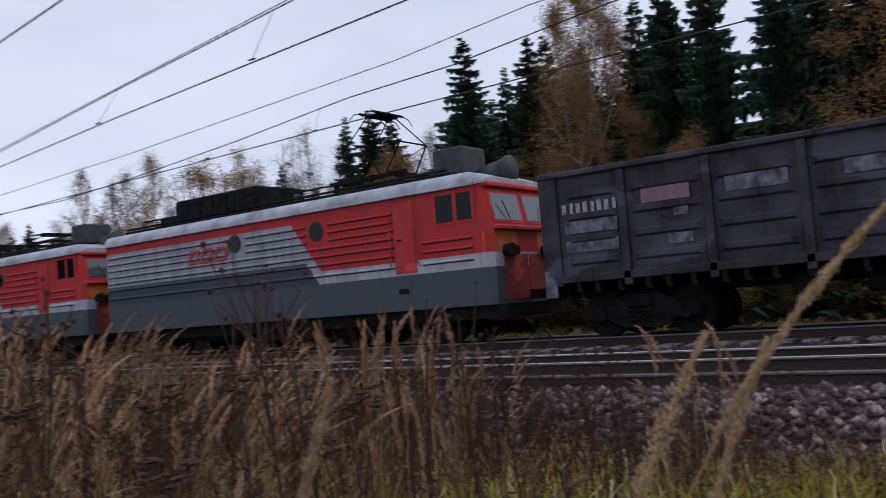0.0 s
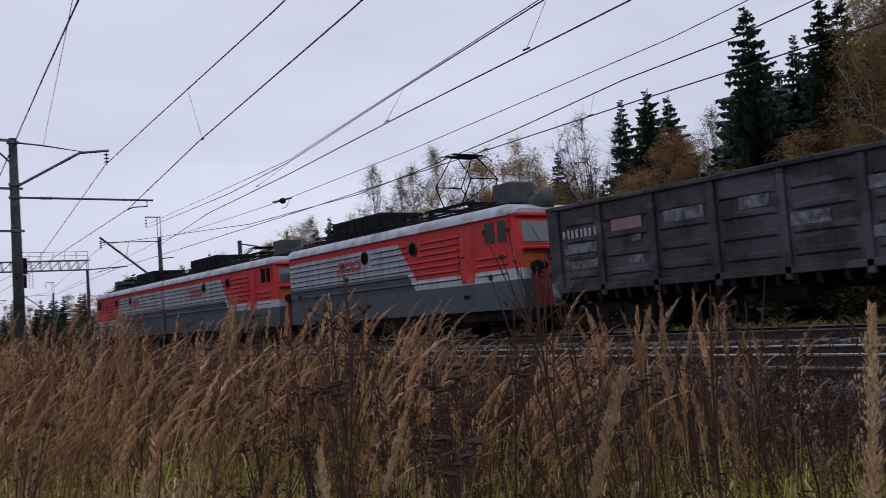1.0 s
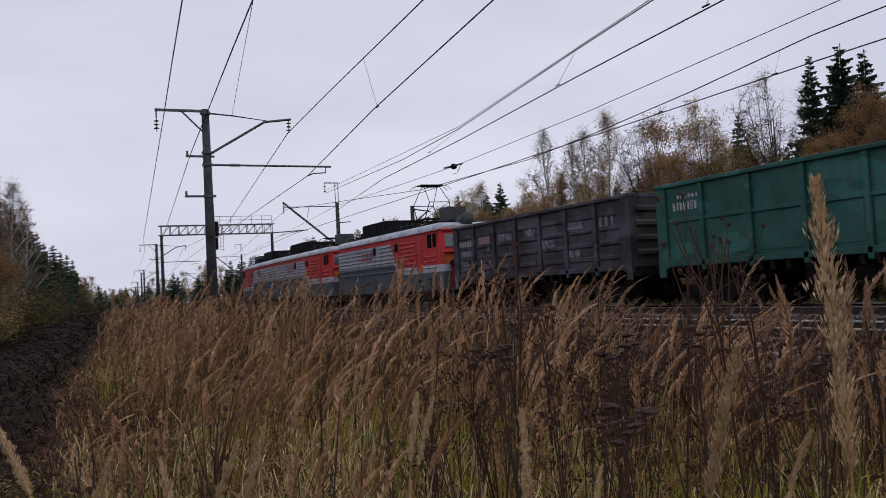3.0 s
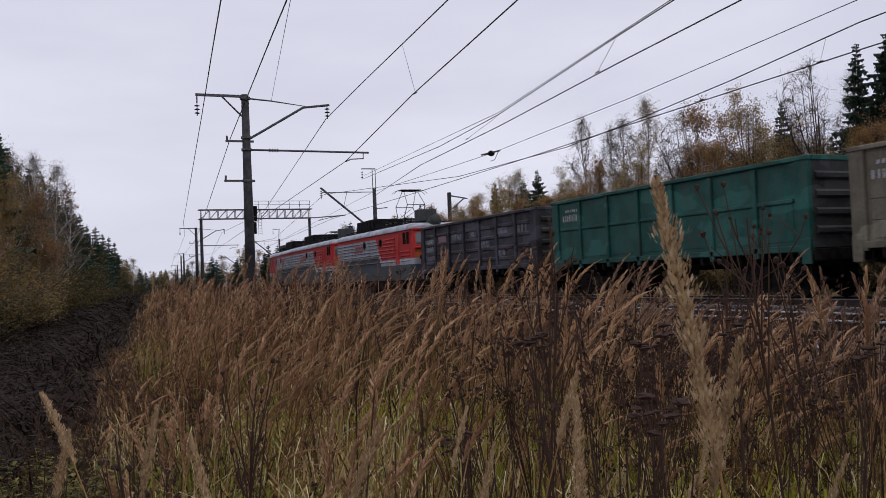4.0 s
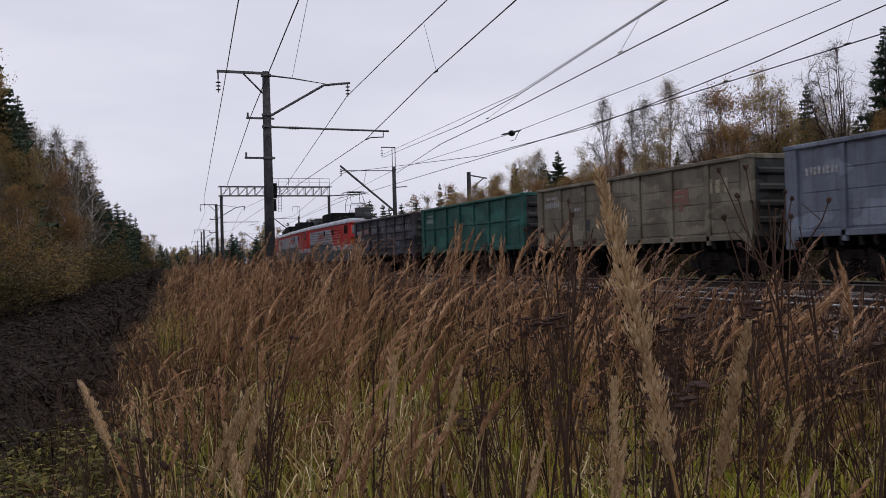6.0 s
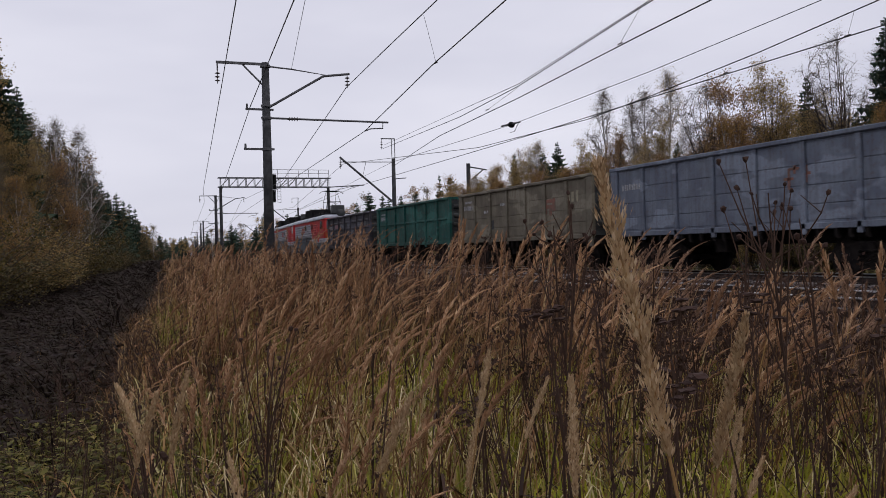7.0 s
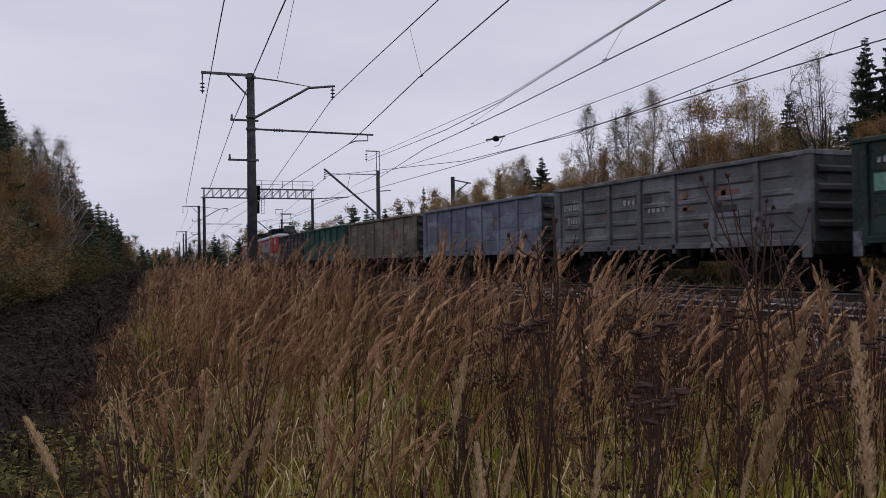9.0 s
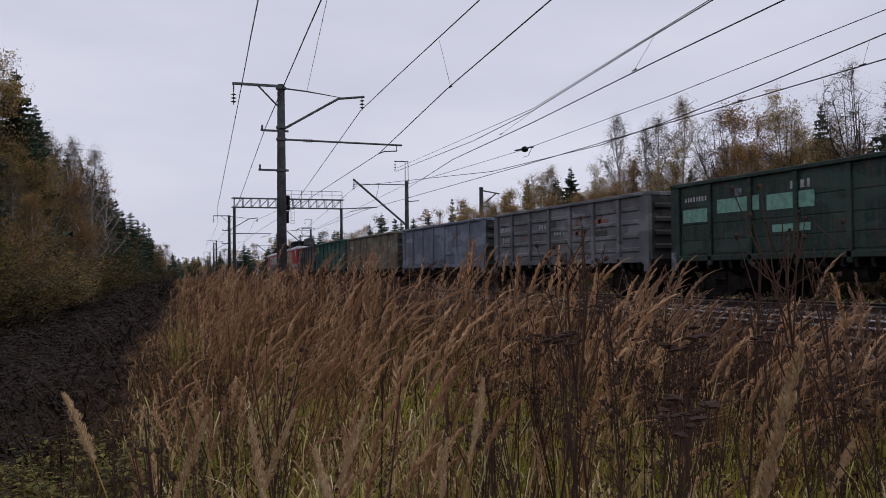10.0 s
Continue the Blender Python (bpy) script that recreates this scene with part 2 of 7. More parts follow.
def tube(bm, pts, radii, sides=6, cap=True):
    """A tapered tube through points."""
    rings = []
    pts = [Vector(p) for p in pts]
    for i, p in enumerate(pts):
        d = (pts[min(i + 1, len(pts) - 1)] - pts[max(i - 1, 0)]).normalized()
        a = d.cross(Vector((0.31, 0.2, 0.93)) if abs(d.z) < 0.9 else Vector((1, 0.1, 0))).normalized()
        b = d.cross(a)
        r = radii[i] if isinstance(radii, (list, tuple)) else radii
        rings.append([bm.verts.new(p + (a * math.cos(k * math.tau / sides) + b * math.sin(k * math.tau / sides)) * r) for k in range(sides)])
    for r0, r1 in zip(rings, rings[1:]):
        for k in range(sides):
            bm.faces.new((r0[k], r0[(k + 1) % sides], r1[(k + 1) % sides], r1[k]))
    if cap:
        bm.faces.new(rings[0][::-1])
        bm.faces.new(rings[-1])


def prism(bm, outline, y0, y1):
    """An (x, z) outline drawn out along y."""
    a = [bm.verts.new((x, y0, z)) for x, z in outline]
    b = [bm.verts.new((x, y1, z)) for x, z in outline]
    n = len(outline)
    for i in range(n):
        bm.faces.new((a[i], a[(i + 1) % n], b[(i + 1) % n], b[i]))
    bm.faces.new(a[::-1])
    bm.faces.new(b)


def mesh_of(name, bm, mat, smooth=False):
    bmesh.ops.recalc_face_normals(bm, faces=bm.faces[:])
    me = bpy.data.meshes.new(name)
    bm.to_mesh(me)
    bm.free()
    me.materials.append(mat)
    if smooth:
        me.polygons.foreach_set("use_smooth", [True] * len(me.polygons))
    return me


def part(name, bm, mat, parent=None, label="", smooth=False):
    ob = new(name, mesh_of(name, bm, mat, smooth) if isinstance(bm, bmesh.types.BMesh) else bm)
    if parent:
        ob.parent = parent
    return tagged(ob, label)


def boxes(name, rows, mat, parent=None, label="", bev=0.0):
    bm = bmesh.new()
    for r in rows:
        box(bm, *r)
    if bev:
        bevel(bm, bev)
    return part(name, bm, mat, parent, label)


def from_arrays(name, verts, faces, mat):
    """One mesh from numpy arrays; faces all with the same number of corners."""
    me = bpy.data.meshes.new(name)
    k = faces.shape[1]
    me.vertices.add(len(verts))
    me.vertices.foreach_set("co", verts.astype(np.float32).ravel())
    me.loops.add(faces.size)
    me.loops.foreach_set("vertex_index", faces.astype(np.int32).ravel())
    me.polygons.add(len(faces))
    me.polygons.foreach_set("loop_start", np.arange(0, faces.size, k, dtype=np.int32))
    me.polygons.foreach_set("loop_total", np.full(len(faces), k, dtype=np.int32))
    me.update(calc_edges=True)
    me.materials.append(mat)
    return me


# ---------------------------------------------------------------- the line of the tracks
CURVE_AT, CURVE_R, CURVE_TURN = 55.0, 420.0, 0.092
TRAIN_X, NEAR_X = 17.95, 11.73


def on_line(s, off=0.0):
    """Place and heading (radians to the right) s metres along the far track, off metres to its right."""
    if s <= CURVE_AT:
        x, y, a = 0.0, s, 0.0
    else:
        a = min((s - CURVE_AT) / CURVE_R, CURVE_TURN)
        x = CURVE_R * (1 - math.cos(a))
        y = CURVE_AT + CURVE_R * math.sin(a)
        rest = max(0.0, s - CURVE_AT - CURVE_R * CURVE_TURN)
        x, y = x + rest * math.sin(a), y + rest * math.cos(a)
    return TRAIN_X + x + off * math.cos(a), y - off * math.sin(a), a


def near_off(s):
    k = min(1.0, max(0.0, (s - 45) / 70))
    return -(TRAIN_X - NEAR_X) + 1.9 * k * k * (3 - 2 * k)


def sweep(name, outline, track, s_list, mat, parent=None):
    """An (offset, z) outline swept along a track: track gives the offset of its middle at s."""
    bm = bmesh.new()
    rings = []
    for s in s_list:
        ring = []
        for o, z in outline:
            x, y, _ = on_line(s, track(s) + o)
            ring.append(bm.verts.new((x, y, z)))
        rings.append(ring)
    n = len(outline)
    for r0, r1 in zip(rings, rings[1:]):
        for i in range(n):
            bm.faces.new((r0[i], r0[(i + 1) % n], r1[(i + 1) % n], r1[i]))
    bm.faces.new(rings[0][::-1])
    bm.faces.new(rings[-1])
    return part(name, bm, mat, parent)


STATIONS = [-120, -60, -20, 20, 45] + list(range(50, 125, 5)) + [140, 170, 220, 300, 400, 550]


# ---------------------------------------------------------------- ground, ballast, tracks
def ground_z(x, y):
    """Height of the ground, with the low strip on the camera's left that bends off with the line."""
    shift = 0.06 * max(0.0, min(y, 120.0)) if x < 5 else 0.0
    xs = x - shift
    knots = ((-4000, -1.0), (-30, -1.0), (-14, -1.2), (-6, -1.75), (-2.6, -1.5), (-1.0, -1.0), (0.3, -0.75), (3.0, -0.78), (5.5, -0.9), (8.0, -0.98), (26, -1.0), (60, -0.9), (4000, -0.9))
    z = -0.95
    for (xa, za), (xb, zb) in zip(knots, knots[1:]):
        if xa <= xs <= xb:
            z = za + (zb - za) * (xs - xa) / (xb - xa)
            break
    if abs(x) < 40 and -40 < y < 120:
        z += 0.06 * noise.noise((x * 0.8, y * 0.8, 0)) + 0.03 * noise.noise((x * 3, y * 3, 5))
    return z


def ground_sheet():
    xs = [-2500, -900, -400, -200, -100, -60, -30, -20] + [i * 0.5 for i in range(-32, 24)] + [13, 16, 20, 26, 30, 40, 60, 120, 400, 900, 2500]
    ys = [-600, -200, -80, -30, -12] + [i * 0.5 for i in range(-16, 60)] + [i * 2 for i in range(15, 40)] + list(range(80, 200, 10)) + [220, 260, 320, 420, 600, 900, 1500, 3500]
    bm = bmesh.new()
    g = [[bm.verts.new((x, y, ground_z(x, y))) for x in xs] for y in ys]
    for j in range(len(ys) - 1):
        for i in range(len(xs) - 1):
            bm.faces.new((g[j][i], g[j][i + 1], g[j + 1][i + 1], g[j + 1][i]))
    ob = part("ground", bm, M_GROUND, smooth=True)
    return tagged(ob, "dark damp soil with dead autumn growth", "ground", kind="structure")


ground_sheet()
middle = lambda s: 0.0
bed = sweep("ballast_bed", [(-11.5, -1.15), (-8.5, -0.37), (-7.62, -0.29), (-7.56, -0.24), (-7.5, -0.232), (3.0, -0.232), (3.4, -0.3), (5.2, -1.15)], middle, STATIONS, M_BALLAST)
tagged(bed, "grey-pink crushed stone ballast bed under the tracks", "ballast", kind="structure")

RAIL_PROFILE = [(-0.075, -0.18), (0.075, -0.18), (0.075, -0.165), (0.012, -0.145), (0.012, -0.05), (0.034, -0.04), (0.034, -0.029), (-0.034, -0.029), (-0.034, -0.04), (-0.012, -0.05), (-0.012, -0.145), (-0.075, -0.165)]
RAIL_HEAD = [(-0.037, -0.029), (0.037, -0.029), (0.038, -0.008), (0.028, 0.0), (-0.028, 0.0), (-0.038, -0.008)]


def sleeper_mesh():
    bm = bmesh.new()
    prof = [(-1.35, -0.37), (1.35, -0.37), (1.35, -0.2), (1.05, -0.185), (0.5, -0.185), (0.35, -0.23), (-0.35, -0.23), (-0.5, -0.185), (-1.05, -0.185), (-1.35, -0.2)]
    prism(bm, prof, -0.13, 0.13)
    return mesh_of("sleeper", bm, M_CONCRETE)


SLEEPER = sleeper_mesh()


def fastening_mesh():
    bm = bmesh.new()
    for s in (-1, 1):
        box(bm, s * 0.76 - 0.17, s * 0.76 + 0.17, -0.09, 0.09, -0.186, -0.17)
        for o in (-0.11, 0.11):
            box(bm, s * 0.76 + o - 0.025, s * 0.76 + o + 0.025, -0.03, 0.03, -0.172, -0.12)
    return mesh_of("rail_fastening", bm, M_RAIL)


FASTENING = fastening_mesh()


def track(name, off, label):
    top = tagged(new(name), label, "railway track", kind="structure")
    for side in (-0.796, 0.796):
        r = sweep("rail", [(side + o, z) for o, z in RAIL_PROFILE], off, STATIONS, M_RAIL, top)
        tagged(r, "rusty steel rail")
        h = sweep("rail_head", [(side + o, z) for o, z in RAIL_HEAD], off, STATIONS, M_RAILTOP, r)
        tagged(h, "shiny worn running surface")
    for i in range(130):
        s = -6 + i * 0.545
        x, y, a = on_line(s, off(s))
        ob = new("sleeper", SLEEPER)
        ob.parent, ob.matrix_local = top, pose(x, y, random.uniform(-0.008, 0.008), 0, 0, -math.degrees(a) + random.uniform(-0.5, 0.5))
        fb = new("rail_fastening", FASTENING)
        fb.parent = ob
    return top


track("track_near", near_off, "empty railway track with concrete sleepers and shiny rails")
spare = tagged(sweep("spare_rail", [(-1.46 + o, z - 0.112) for o, z in RAIL_PROFILE], near_off, [-20, 20, 45], M_RAIL), "rusty spare rail lying beside the sleeper ends", "rail")
tagged(sweep("rail_head", [(-1.46 + o, z - 0.112) for o, z in RAIL_HEAD], near_off, [-20, 20, 45], M_SPARETOP, spare), "dull grey rail top")
track("track_far", middle, "railway track under the passing goods train")


# ---------------------------------------------------------------- masts and overhead line
def insulator(bm, p, length=0.5, n=3, r=0.1):
    p = Vector(p)
    tube(bm, [p, p - Vector((0, 0, length))], 0.018, 6)
    for i in range(n):
        z = p.z - length * (0.3 + 0.5 * i / max(1, n - 1))
        tube(bm, [(p.x, p.y, z + 0.04), (p.x, p.y, z)], [0.04, r], 10)
        tube(bm, [(p.x, p.y, z), (p.x, p.y, z - 0.025)], [r, 0.05], 10)


def mast_with_arms(x, y, heading=0.0, height=9.0, arms=True, foot=-1.2):
    """Concrete mast with a feeder arm, a raised bracket for the carrying wire and a registration arm."""
    top = tagged(new("catenary_mast"), "weathered grey concrete catenary mast with steel arms", "mast", "overhead line masts")
    top.matrix_world = pose(x, y, 0, 0, 0, heading)
    bm = bmesh.new()
    tube(bm, [(0, 0, foot), (0, 0, height)], [0.235, 0.15], 14)
    part("post", bm, M_POLE, top, smooth=True)
    for z in (height - 0.15, height - 1.8, height - 2.3, height - 3.6):
        bm = bmesh.new()
        tube(bm, [(0, 0, z - 0.05), (0, 0, z + 0.05)], 0.215, 14)
        part("clamp", bm, M_STEEL, top)
    if not arms:
        return top
    bm = bmesh.new()
    box(bm, -2.0, 0, -0.05, 0.05, height - 0.12, height - 0.02)
    tube(bm, [(-0.95, 0, height - 0.1), (-0.1, 0, height - 0.95)], 0.035, 6)
    tube(bm, [(-1.95, 0, height - 0.05), (-1.95, 0, height - 0.4)], 0.03, 6)
    a = part("feeder_arm", bm, M_STEEL, top)
    bm = bmesh.new()
    insulator(bm, (-1.95, 0, height - 0.35), 0.6, 3, 0.12)
    part("insulator", bm, M_INSUL, a, "brown glazed insulator", True)
    bm = bmesh.new()
    tube(bm, [(0.12, 0, height - 1.85), (2.45, 0, height - 0.45), (3.6, 0, height - 0.3)], 0.055, 8)
    tube(bm, [(0.12, 0, height - 0.15), (1.1, 0, height - 0.22), (2.6, 0, height - 0.4)], [0.035, 0.03, 0.014], 6)
    a = part("bracket", bm, M_STEEL, top)
    bm = bmesh.new()
    insulator(bm, (3.5, 0, height - 0.3), 0.6, 3, 0.12)
    part("insulator", bm, M_INSUL, a, "brown glazed insulator", True)
    bm = bmesh.new()
    tube(bm, [(0.1, 0, height - 2.3), (5.3, 0, height - 2.34)], 0.045, 8)
    tube(bm, [(5.05, 0, height - 2.34), (5.05, 0, height - 2.6), (4.4, -0.3, height - 2.68), (4.0, -0.8, height - 2.85)], 0.028, 6)
    a = part("registration_arm", bm, M_STEEL, top)
    bm = bmesh.new()
    for i in range(4):
        tube(bm, [(0.95 + i * 0.11, 0, height - 2.31), (1.0 + i * 0.11, 0, height - 2.31)], [0.09, 0.05], 8)
    part("insulator", bm, M_INSUL, a, "ribbed rod insulator", True)
    for z, ln in ((height - 1.95, 0.85), (height - 3.6, 0.95)):
        bm = bmesh.new()
        box(bm, -ln, 0.3, -0.045, 0.045, z - 0.04, z + 0.04)
        tube(bm, [(-ln + 0.06, 0, z), (-ln + 0.06, 0, z + 0.22)], [0.05, 0.04], 8)
        part("cross_arm", bm, M_STEEL, top)
    return top


def mast_far_side(x, y, heading=0.0, height=8.6):
    """Mast beyond the tracks: a raking strut to the tracks and a small portal on its head."""
    top = tagged(new("catenary_mast"), "dark concrete mast with a raking steel strut", "mast", "overhead line masts")
    top.matrix_world = pose(x, y, 0, 0, 0, heading)
    bm = bmesh.new()
    tube(bm, [(0, 0, -1.2), (0, 0, height)], [0.22, 0.15], 12)
    part("post", bm, M_POLE, top, smooth=True)
    bm = bmesh.new()
    tube(bm, [(-0.15, 0, height - 3.6), (-4.6, 0, height + 0.05)], 0.09, 8)
    tube(bm, [(-0.1, 0, height - 0.3), (-4.5, 0, height - 0.35)], 0.035, 6)
    tube(bm, [(-2.4, 0, height - 0.35), (-2.7, 0, height - 1.6)], 0.02, 5)
    a = part("strut", bm, M_STEEL, top)
    bm = bmesh.new()
    insulator(bm, (-4.55, 0, height), 0.9, 4, 0.12)
    part("insulator", bm, M_INSUL, a, "brown glazed insulator", True)
    bm = bmesh.new()
    for o in (-0.12, 0.14):
        tube(bm, [(o, 0, height - 0.2), (o, 0, height + 1.65)], 0.03, 6)
    box(bm, -1.05, 0.16, -0.04, 0.04, height + 1.6, height + 1.68)
    a = part("head_frame", bm, M_STEEL, top)
    bm = bmesh.new()
    insulator(bm, (-1.0, 0, height + 1.6), 0.85, 3, 0.13)
    part("insulator", bm, M_INSUL, a, "brown glazed insulator", True)
    bm = bmesh.new()
    tube(bm, [(0.1, 0, height - 1.7), (1.1, 0, height - 1.62)], 0.04, 6)
    part("cross_arm", bm, M_STEEL, top)
    return top


def portal(y, xl, xr, zb, zt):
    top = tagged(new("signal_gantry"), "dark steel lattice signal gantry across both tracks", "gantry")
    for x in (xl, xr):
        bm = bmesh.new()
        tube(bm, [(x, y, -1.2), (x, y, zb)], [0.22, 0.17], 10)
        part("leg", bm, M_POLE, top)
    bm = bmesh.new()
    for yy in (y - 0.4, y + 0.4):
        box(bm, xl - 0.3, xr + 0.3, yy - 0.05, yy + 0.05, zb, zb + 0.12)
        box(bm, xl - 0.3, xr + 0.3, yy - 0.05, yy + 0.05, zt - 0.12, zt)
        n = 13
        for i in range(n + 1):
            x = xl + (xr - xl) * i / n
            box(bm, x - 0.035, x + 0.035, yy - 0.035, yy + 0.035, zb, zt)
            if i < n:
                x2 = xl + (xr - xl) * (i + 1) / n
                tube(bm, [(x, yy, zb + 0.06), (x2, yy, zt - 0.06)], 0.03, 5)
    part("truss", bm, M_STEEL, top)
    bm = bmesh.new()
    xm = xl + (xr - xl) * 0.42
    for i in range(7):
        x = xm + (xr - xm) * i / 6
        box(bm, x - 0.025, x + 0.025, y - 0.43, y - 0.38, zt, zt + 1.0)
    box(bm, xm, xr, y - 0.43, y - 0.38, zt + 0.95, zt + 1.0)
    box(bm, xm, xr, y - 0.43, y - 0.38, zt + 0.5, zt + 0.54)
    part("railing", bm, M_STEEL, top)
    xs = xl + (xr - xl) * 0.47
    bm = bmesh.new()
    box(bm, xs - 0.4, xs + 0.4, y - 0.75, y - 0.55, zb - 0.3, zb + 1.6)
    box(bm, xs - 0.3, xs + 0.3, y - 0.7, y - 0.5, zb - 1.9, zb - 0.35)
    bevel(bm, 0.05)
    s = part("signal_head", bm, M_ROOFBLACK, top, "black signal head")
    for z in (zb + 1.2, zb + 0.7, zb + 0.2, zb - 0.8, zb - 1.4):
        bm = bmesh.new()
        tube(bm, [(xs, y - 0.76, z), (xs, y - 0.95, z + 0.02)], [0.13, 0.15], 10, cap=False)
        part("lamp_hood", bm, M_ROOFBLACK, s)
    bm = bmesh.new()
    for o in (0.55, 0.95):
        tube(bm, [(xs + o, y - 0.6, zb - 2.0), (xs + o, y - 0.6, zb + 0.4)], 0.025, 5)
    for i in range(6):
        tube(bm, [(xs + 0.55, y - 0.6, zb - 1.9 + i * 0.35), (xs + 0.95, y - 0.6, zb - 1.9 + i * 0.35)], 0.02, 5)
    part("ladder", bm, M_STEEL, top)
    bm = bmesh.new()
    tube(bm, [(xr, y, zb + 0.05), (xr + 4.8, y, zb + 0.35)], 0.07, 8)
    tube(bm, [(xr + 4.2, y, zb + 0.3), (xr + 2.6, y, zb + 0.05), (xr + 1.2, y, zb - 0.3)], 0.035, 6)
    part("outer_arm", bm, M_STEEL, top)
    return top


P0 = (6.56, 37.1)
mast_with_arms(P0[0], P0[1], 0, 8.85)
mast_with_arms(13.8, 116, -5, 8.5)
mast_with_arms(20.6, 196, -5, 8.3)
mast_with_arms(21.6, 211, -5, 8.3, arms=False)
mast_with_arms(29.5, 300, -5, 8.5)
mast_with_arms(36.5, 380, -5, 8.5)
mast_with_arms(44, 470, -5, 8.5)
mast_far_side(23.0, 70.8, 0)
mast_far_side(31.5, 150, -5)
mast_far_side(38.5, 228, -5)
mast_far_side(47, 325, -5)
portal(112, 13.95, 27.5, 9.2, 10.45)


def side_mast():
    top = tagged(new("power_line_pole"), "short dark concrete pole with angled crossarm", "pole")
    top.matrix_world = pose(45, 107, 0)
    bm = bmesh.new()
    tube(bm, [(0, 0, -1.2), (0, 0, 12.0)], [0.34, 0.26], 10)
    part("post", bm, M_POLE, top)
    bm = bmesh.new()
    tube(bm, [(0, 0, 11.6), (2.6, 0, 11.2)], 0.09, 6)
    tube(bm, [(0, 0, 9.6), (2.2, 0, 11.3)], 0.09, 6)
    tube(bm, [(0, 0, 9.6), (1.8, 0, 9.3)], 0.07, 6)
    part("crossarm", bm, M_STEEL, top)
    return top


side_mast()


def wire(name, pts, r, label, category="overhead wire"):
    bm = bmesh.new()
    tube(bm, pts, r, 5)
    return tagged(part(name, bm, M_WIRE), label, category, "overhead line wires")


def at(s, c, z):
    """The point of a wire where it rises s and runs c per metre sideways, at height z over the eye."""
    return (z / s, c * z / s, z + EYE)


def lead(a, b, y):
    """The point at y on the line through a and b."""
    k = (y - a[1]) / (b[1] - a[1])
    return tuple(a[i] + (b[i] - a[i]) * k for i in range(3))


# near track: contact and carrying wire that come in from the left to the mast P0
e0, e1 = (10.6, 36.4, 6.02), at(0.687, 1.69, 5.3)
wire("contact_wire", [lead(e0, e1, -45), e1, at(0.588, 2.65, 5.35), e0, (16.6, 116, 5.9), (24.5, 196, 5.9), (33, 300, 5.9), (48, 470, 5.9)], 0.017, "dark copper contact wire over the empty track")
d0, d1 = (10.0, 37.1, 7.95), at(0.813, 2.08, 6.35)
wire("carrying_wire", [lead(at(0.77, 2.6, 6.7), d1, -45), d1, at(0.742, 3.18, 7.0), d0, (13.5, 70, 6.6), (17, 116, 7.8), (21, 155, 6.6), (24.5, 196, 7.7), (33, 300, 7.7), (48, 470, 7.7)], 0.017, "dark carrying wire of the overhead line")
# feeders on the left arm of the masts
a0 = (4.8, 37.1, 8.0)
wire("feeder_wire", [lead(at(1.861, 6.967, 6.7), at(2.167, 6.31, 6.5), -45), at(2.167, 6.31, 6.5), at(1.861, 6.967, 6.7), a0, (7.95, 75, 6.3), (12.4, 116, 7.6), (15.3, 156, 6.4), (18.6, 196, 7.5), (27.6, 300, 7.5), (42, 470, 7.5)], 0.017, "thin dark feeder wire along the masts")
b0 = (5.9, 37.1, 7.0)
wire("feeder_wire", [lead(at(1.353, 4.761, 5.9), at(1.487, 4.078, 5.8), -45), at(1.487, 4.078, 5.8), at(1.353, 4.761, 5.9), b0, (9.35, 75, 6.0), (13.5, 116, 6.7), (19.6, 196, 6.7), (28.5, 300, 6.7)], 0.017, "thin dark feeder wire along the masts")
wire("earth_wire", [lead((7.66, 37.1, 8.66), (5.4, 24.1, 7.85), -45), (7.66, 37.1, 8.66)], 0.008, "very thin pale wire")
# near track: the pair that leaves to the far mast
g0, g1 = at(0.356, 2.6, 5.3), at(0.445, 0.78, 5.2)
wire("contact_wire", [lead(g0, g1, -45), g1, at(0.411, 1.49, 5.22), at(0.38, 2.03, 5.25), g0, (22.9, 70.8, 7.9)], 0.017, "dark copper contact wire over the empty track")
f0, f1 = at(0.39, 2.43, 6.3), at(0.507, 1.01, 6.3)
wire("carrying_wire", [lead(at(0.462, 1.49, 6.2), f1, -45), f1, at(0.464, 1.49, 6.15), at(0.41, 2.03, 6.2), f0, (22.1, 70.8, 9.4)], 0.017, "dark carrying wire of the overhead line")
wire("carrying_wire", [lead(at(0.466, 1.48, 6.2), at(0.512, 1.01, 6.35), -45), at(0.512, 1.01, 6.35), at(0.468, 1.48, 6.2), at(0.415, 2.03, 6.25), (22.2, 70.8, 9.7)], 0.012, "thin dark carrying wire")
# far track: contact wire, carrying wire and the feeder beyond
j0, j1 = at(0.278, 1.96, 5.2), at(0.292, 0.3, 5.2)
wire("contact_wire", [lead(j0, j1, -45), j1, at(0.2895, 0.9, 5.19), j0, (19.3, 70.8, 6.1), (26.4, 150, 6.1), (33.5, 228, 6.1)], 0.017, "dark copper contact wire over the train")
wire("carrying_wire", [(17.6, -30, 8.2), (17.75, 0, 7.6), at(0.356, 0.46, 6.3), at(0.333, 0.7, 5.97), at(0.327, 0.9, 5.85), at(0.305, 1.16, 5.45), at(0.287, 1.45, 5.18), at(0.276, 1.7, 5.06), at(0.284, 2.3, 5.45), (18.7, 70.8, 8.1), (22.5, 110, 6.6), (26.4, 150, 8.0)], 0.017, "dark carrying wire over the train")
wire("feeder_wire", [(22, -40, 10.2), at(0.384, 0.57, 8.3), at(0.363, 0.8, 7.9), at(0.334, 1.46, 7.25), at(0.318, 2.08, 6.95), at(0.3185, 2.4, 7.0), (22.9, 70.8, 8.3), (31.4, 150, 8.2)], 0.015, "dark feeder wire above the train")


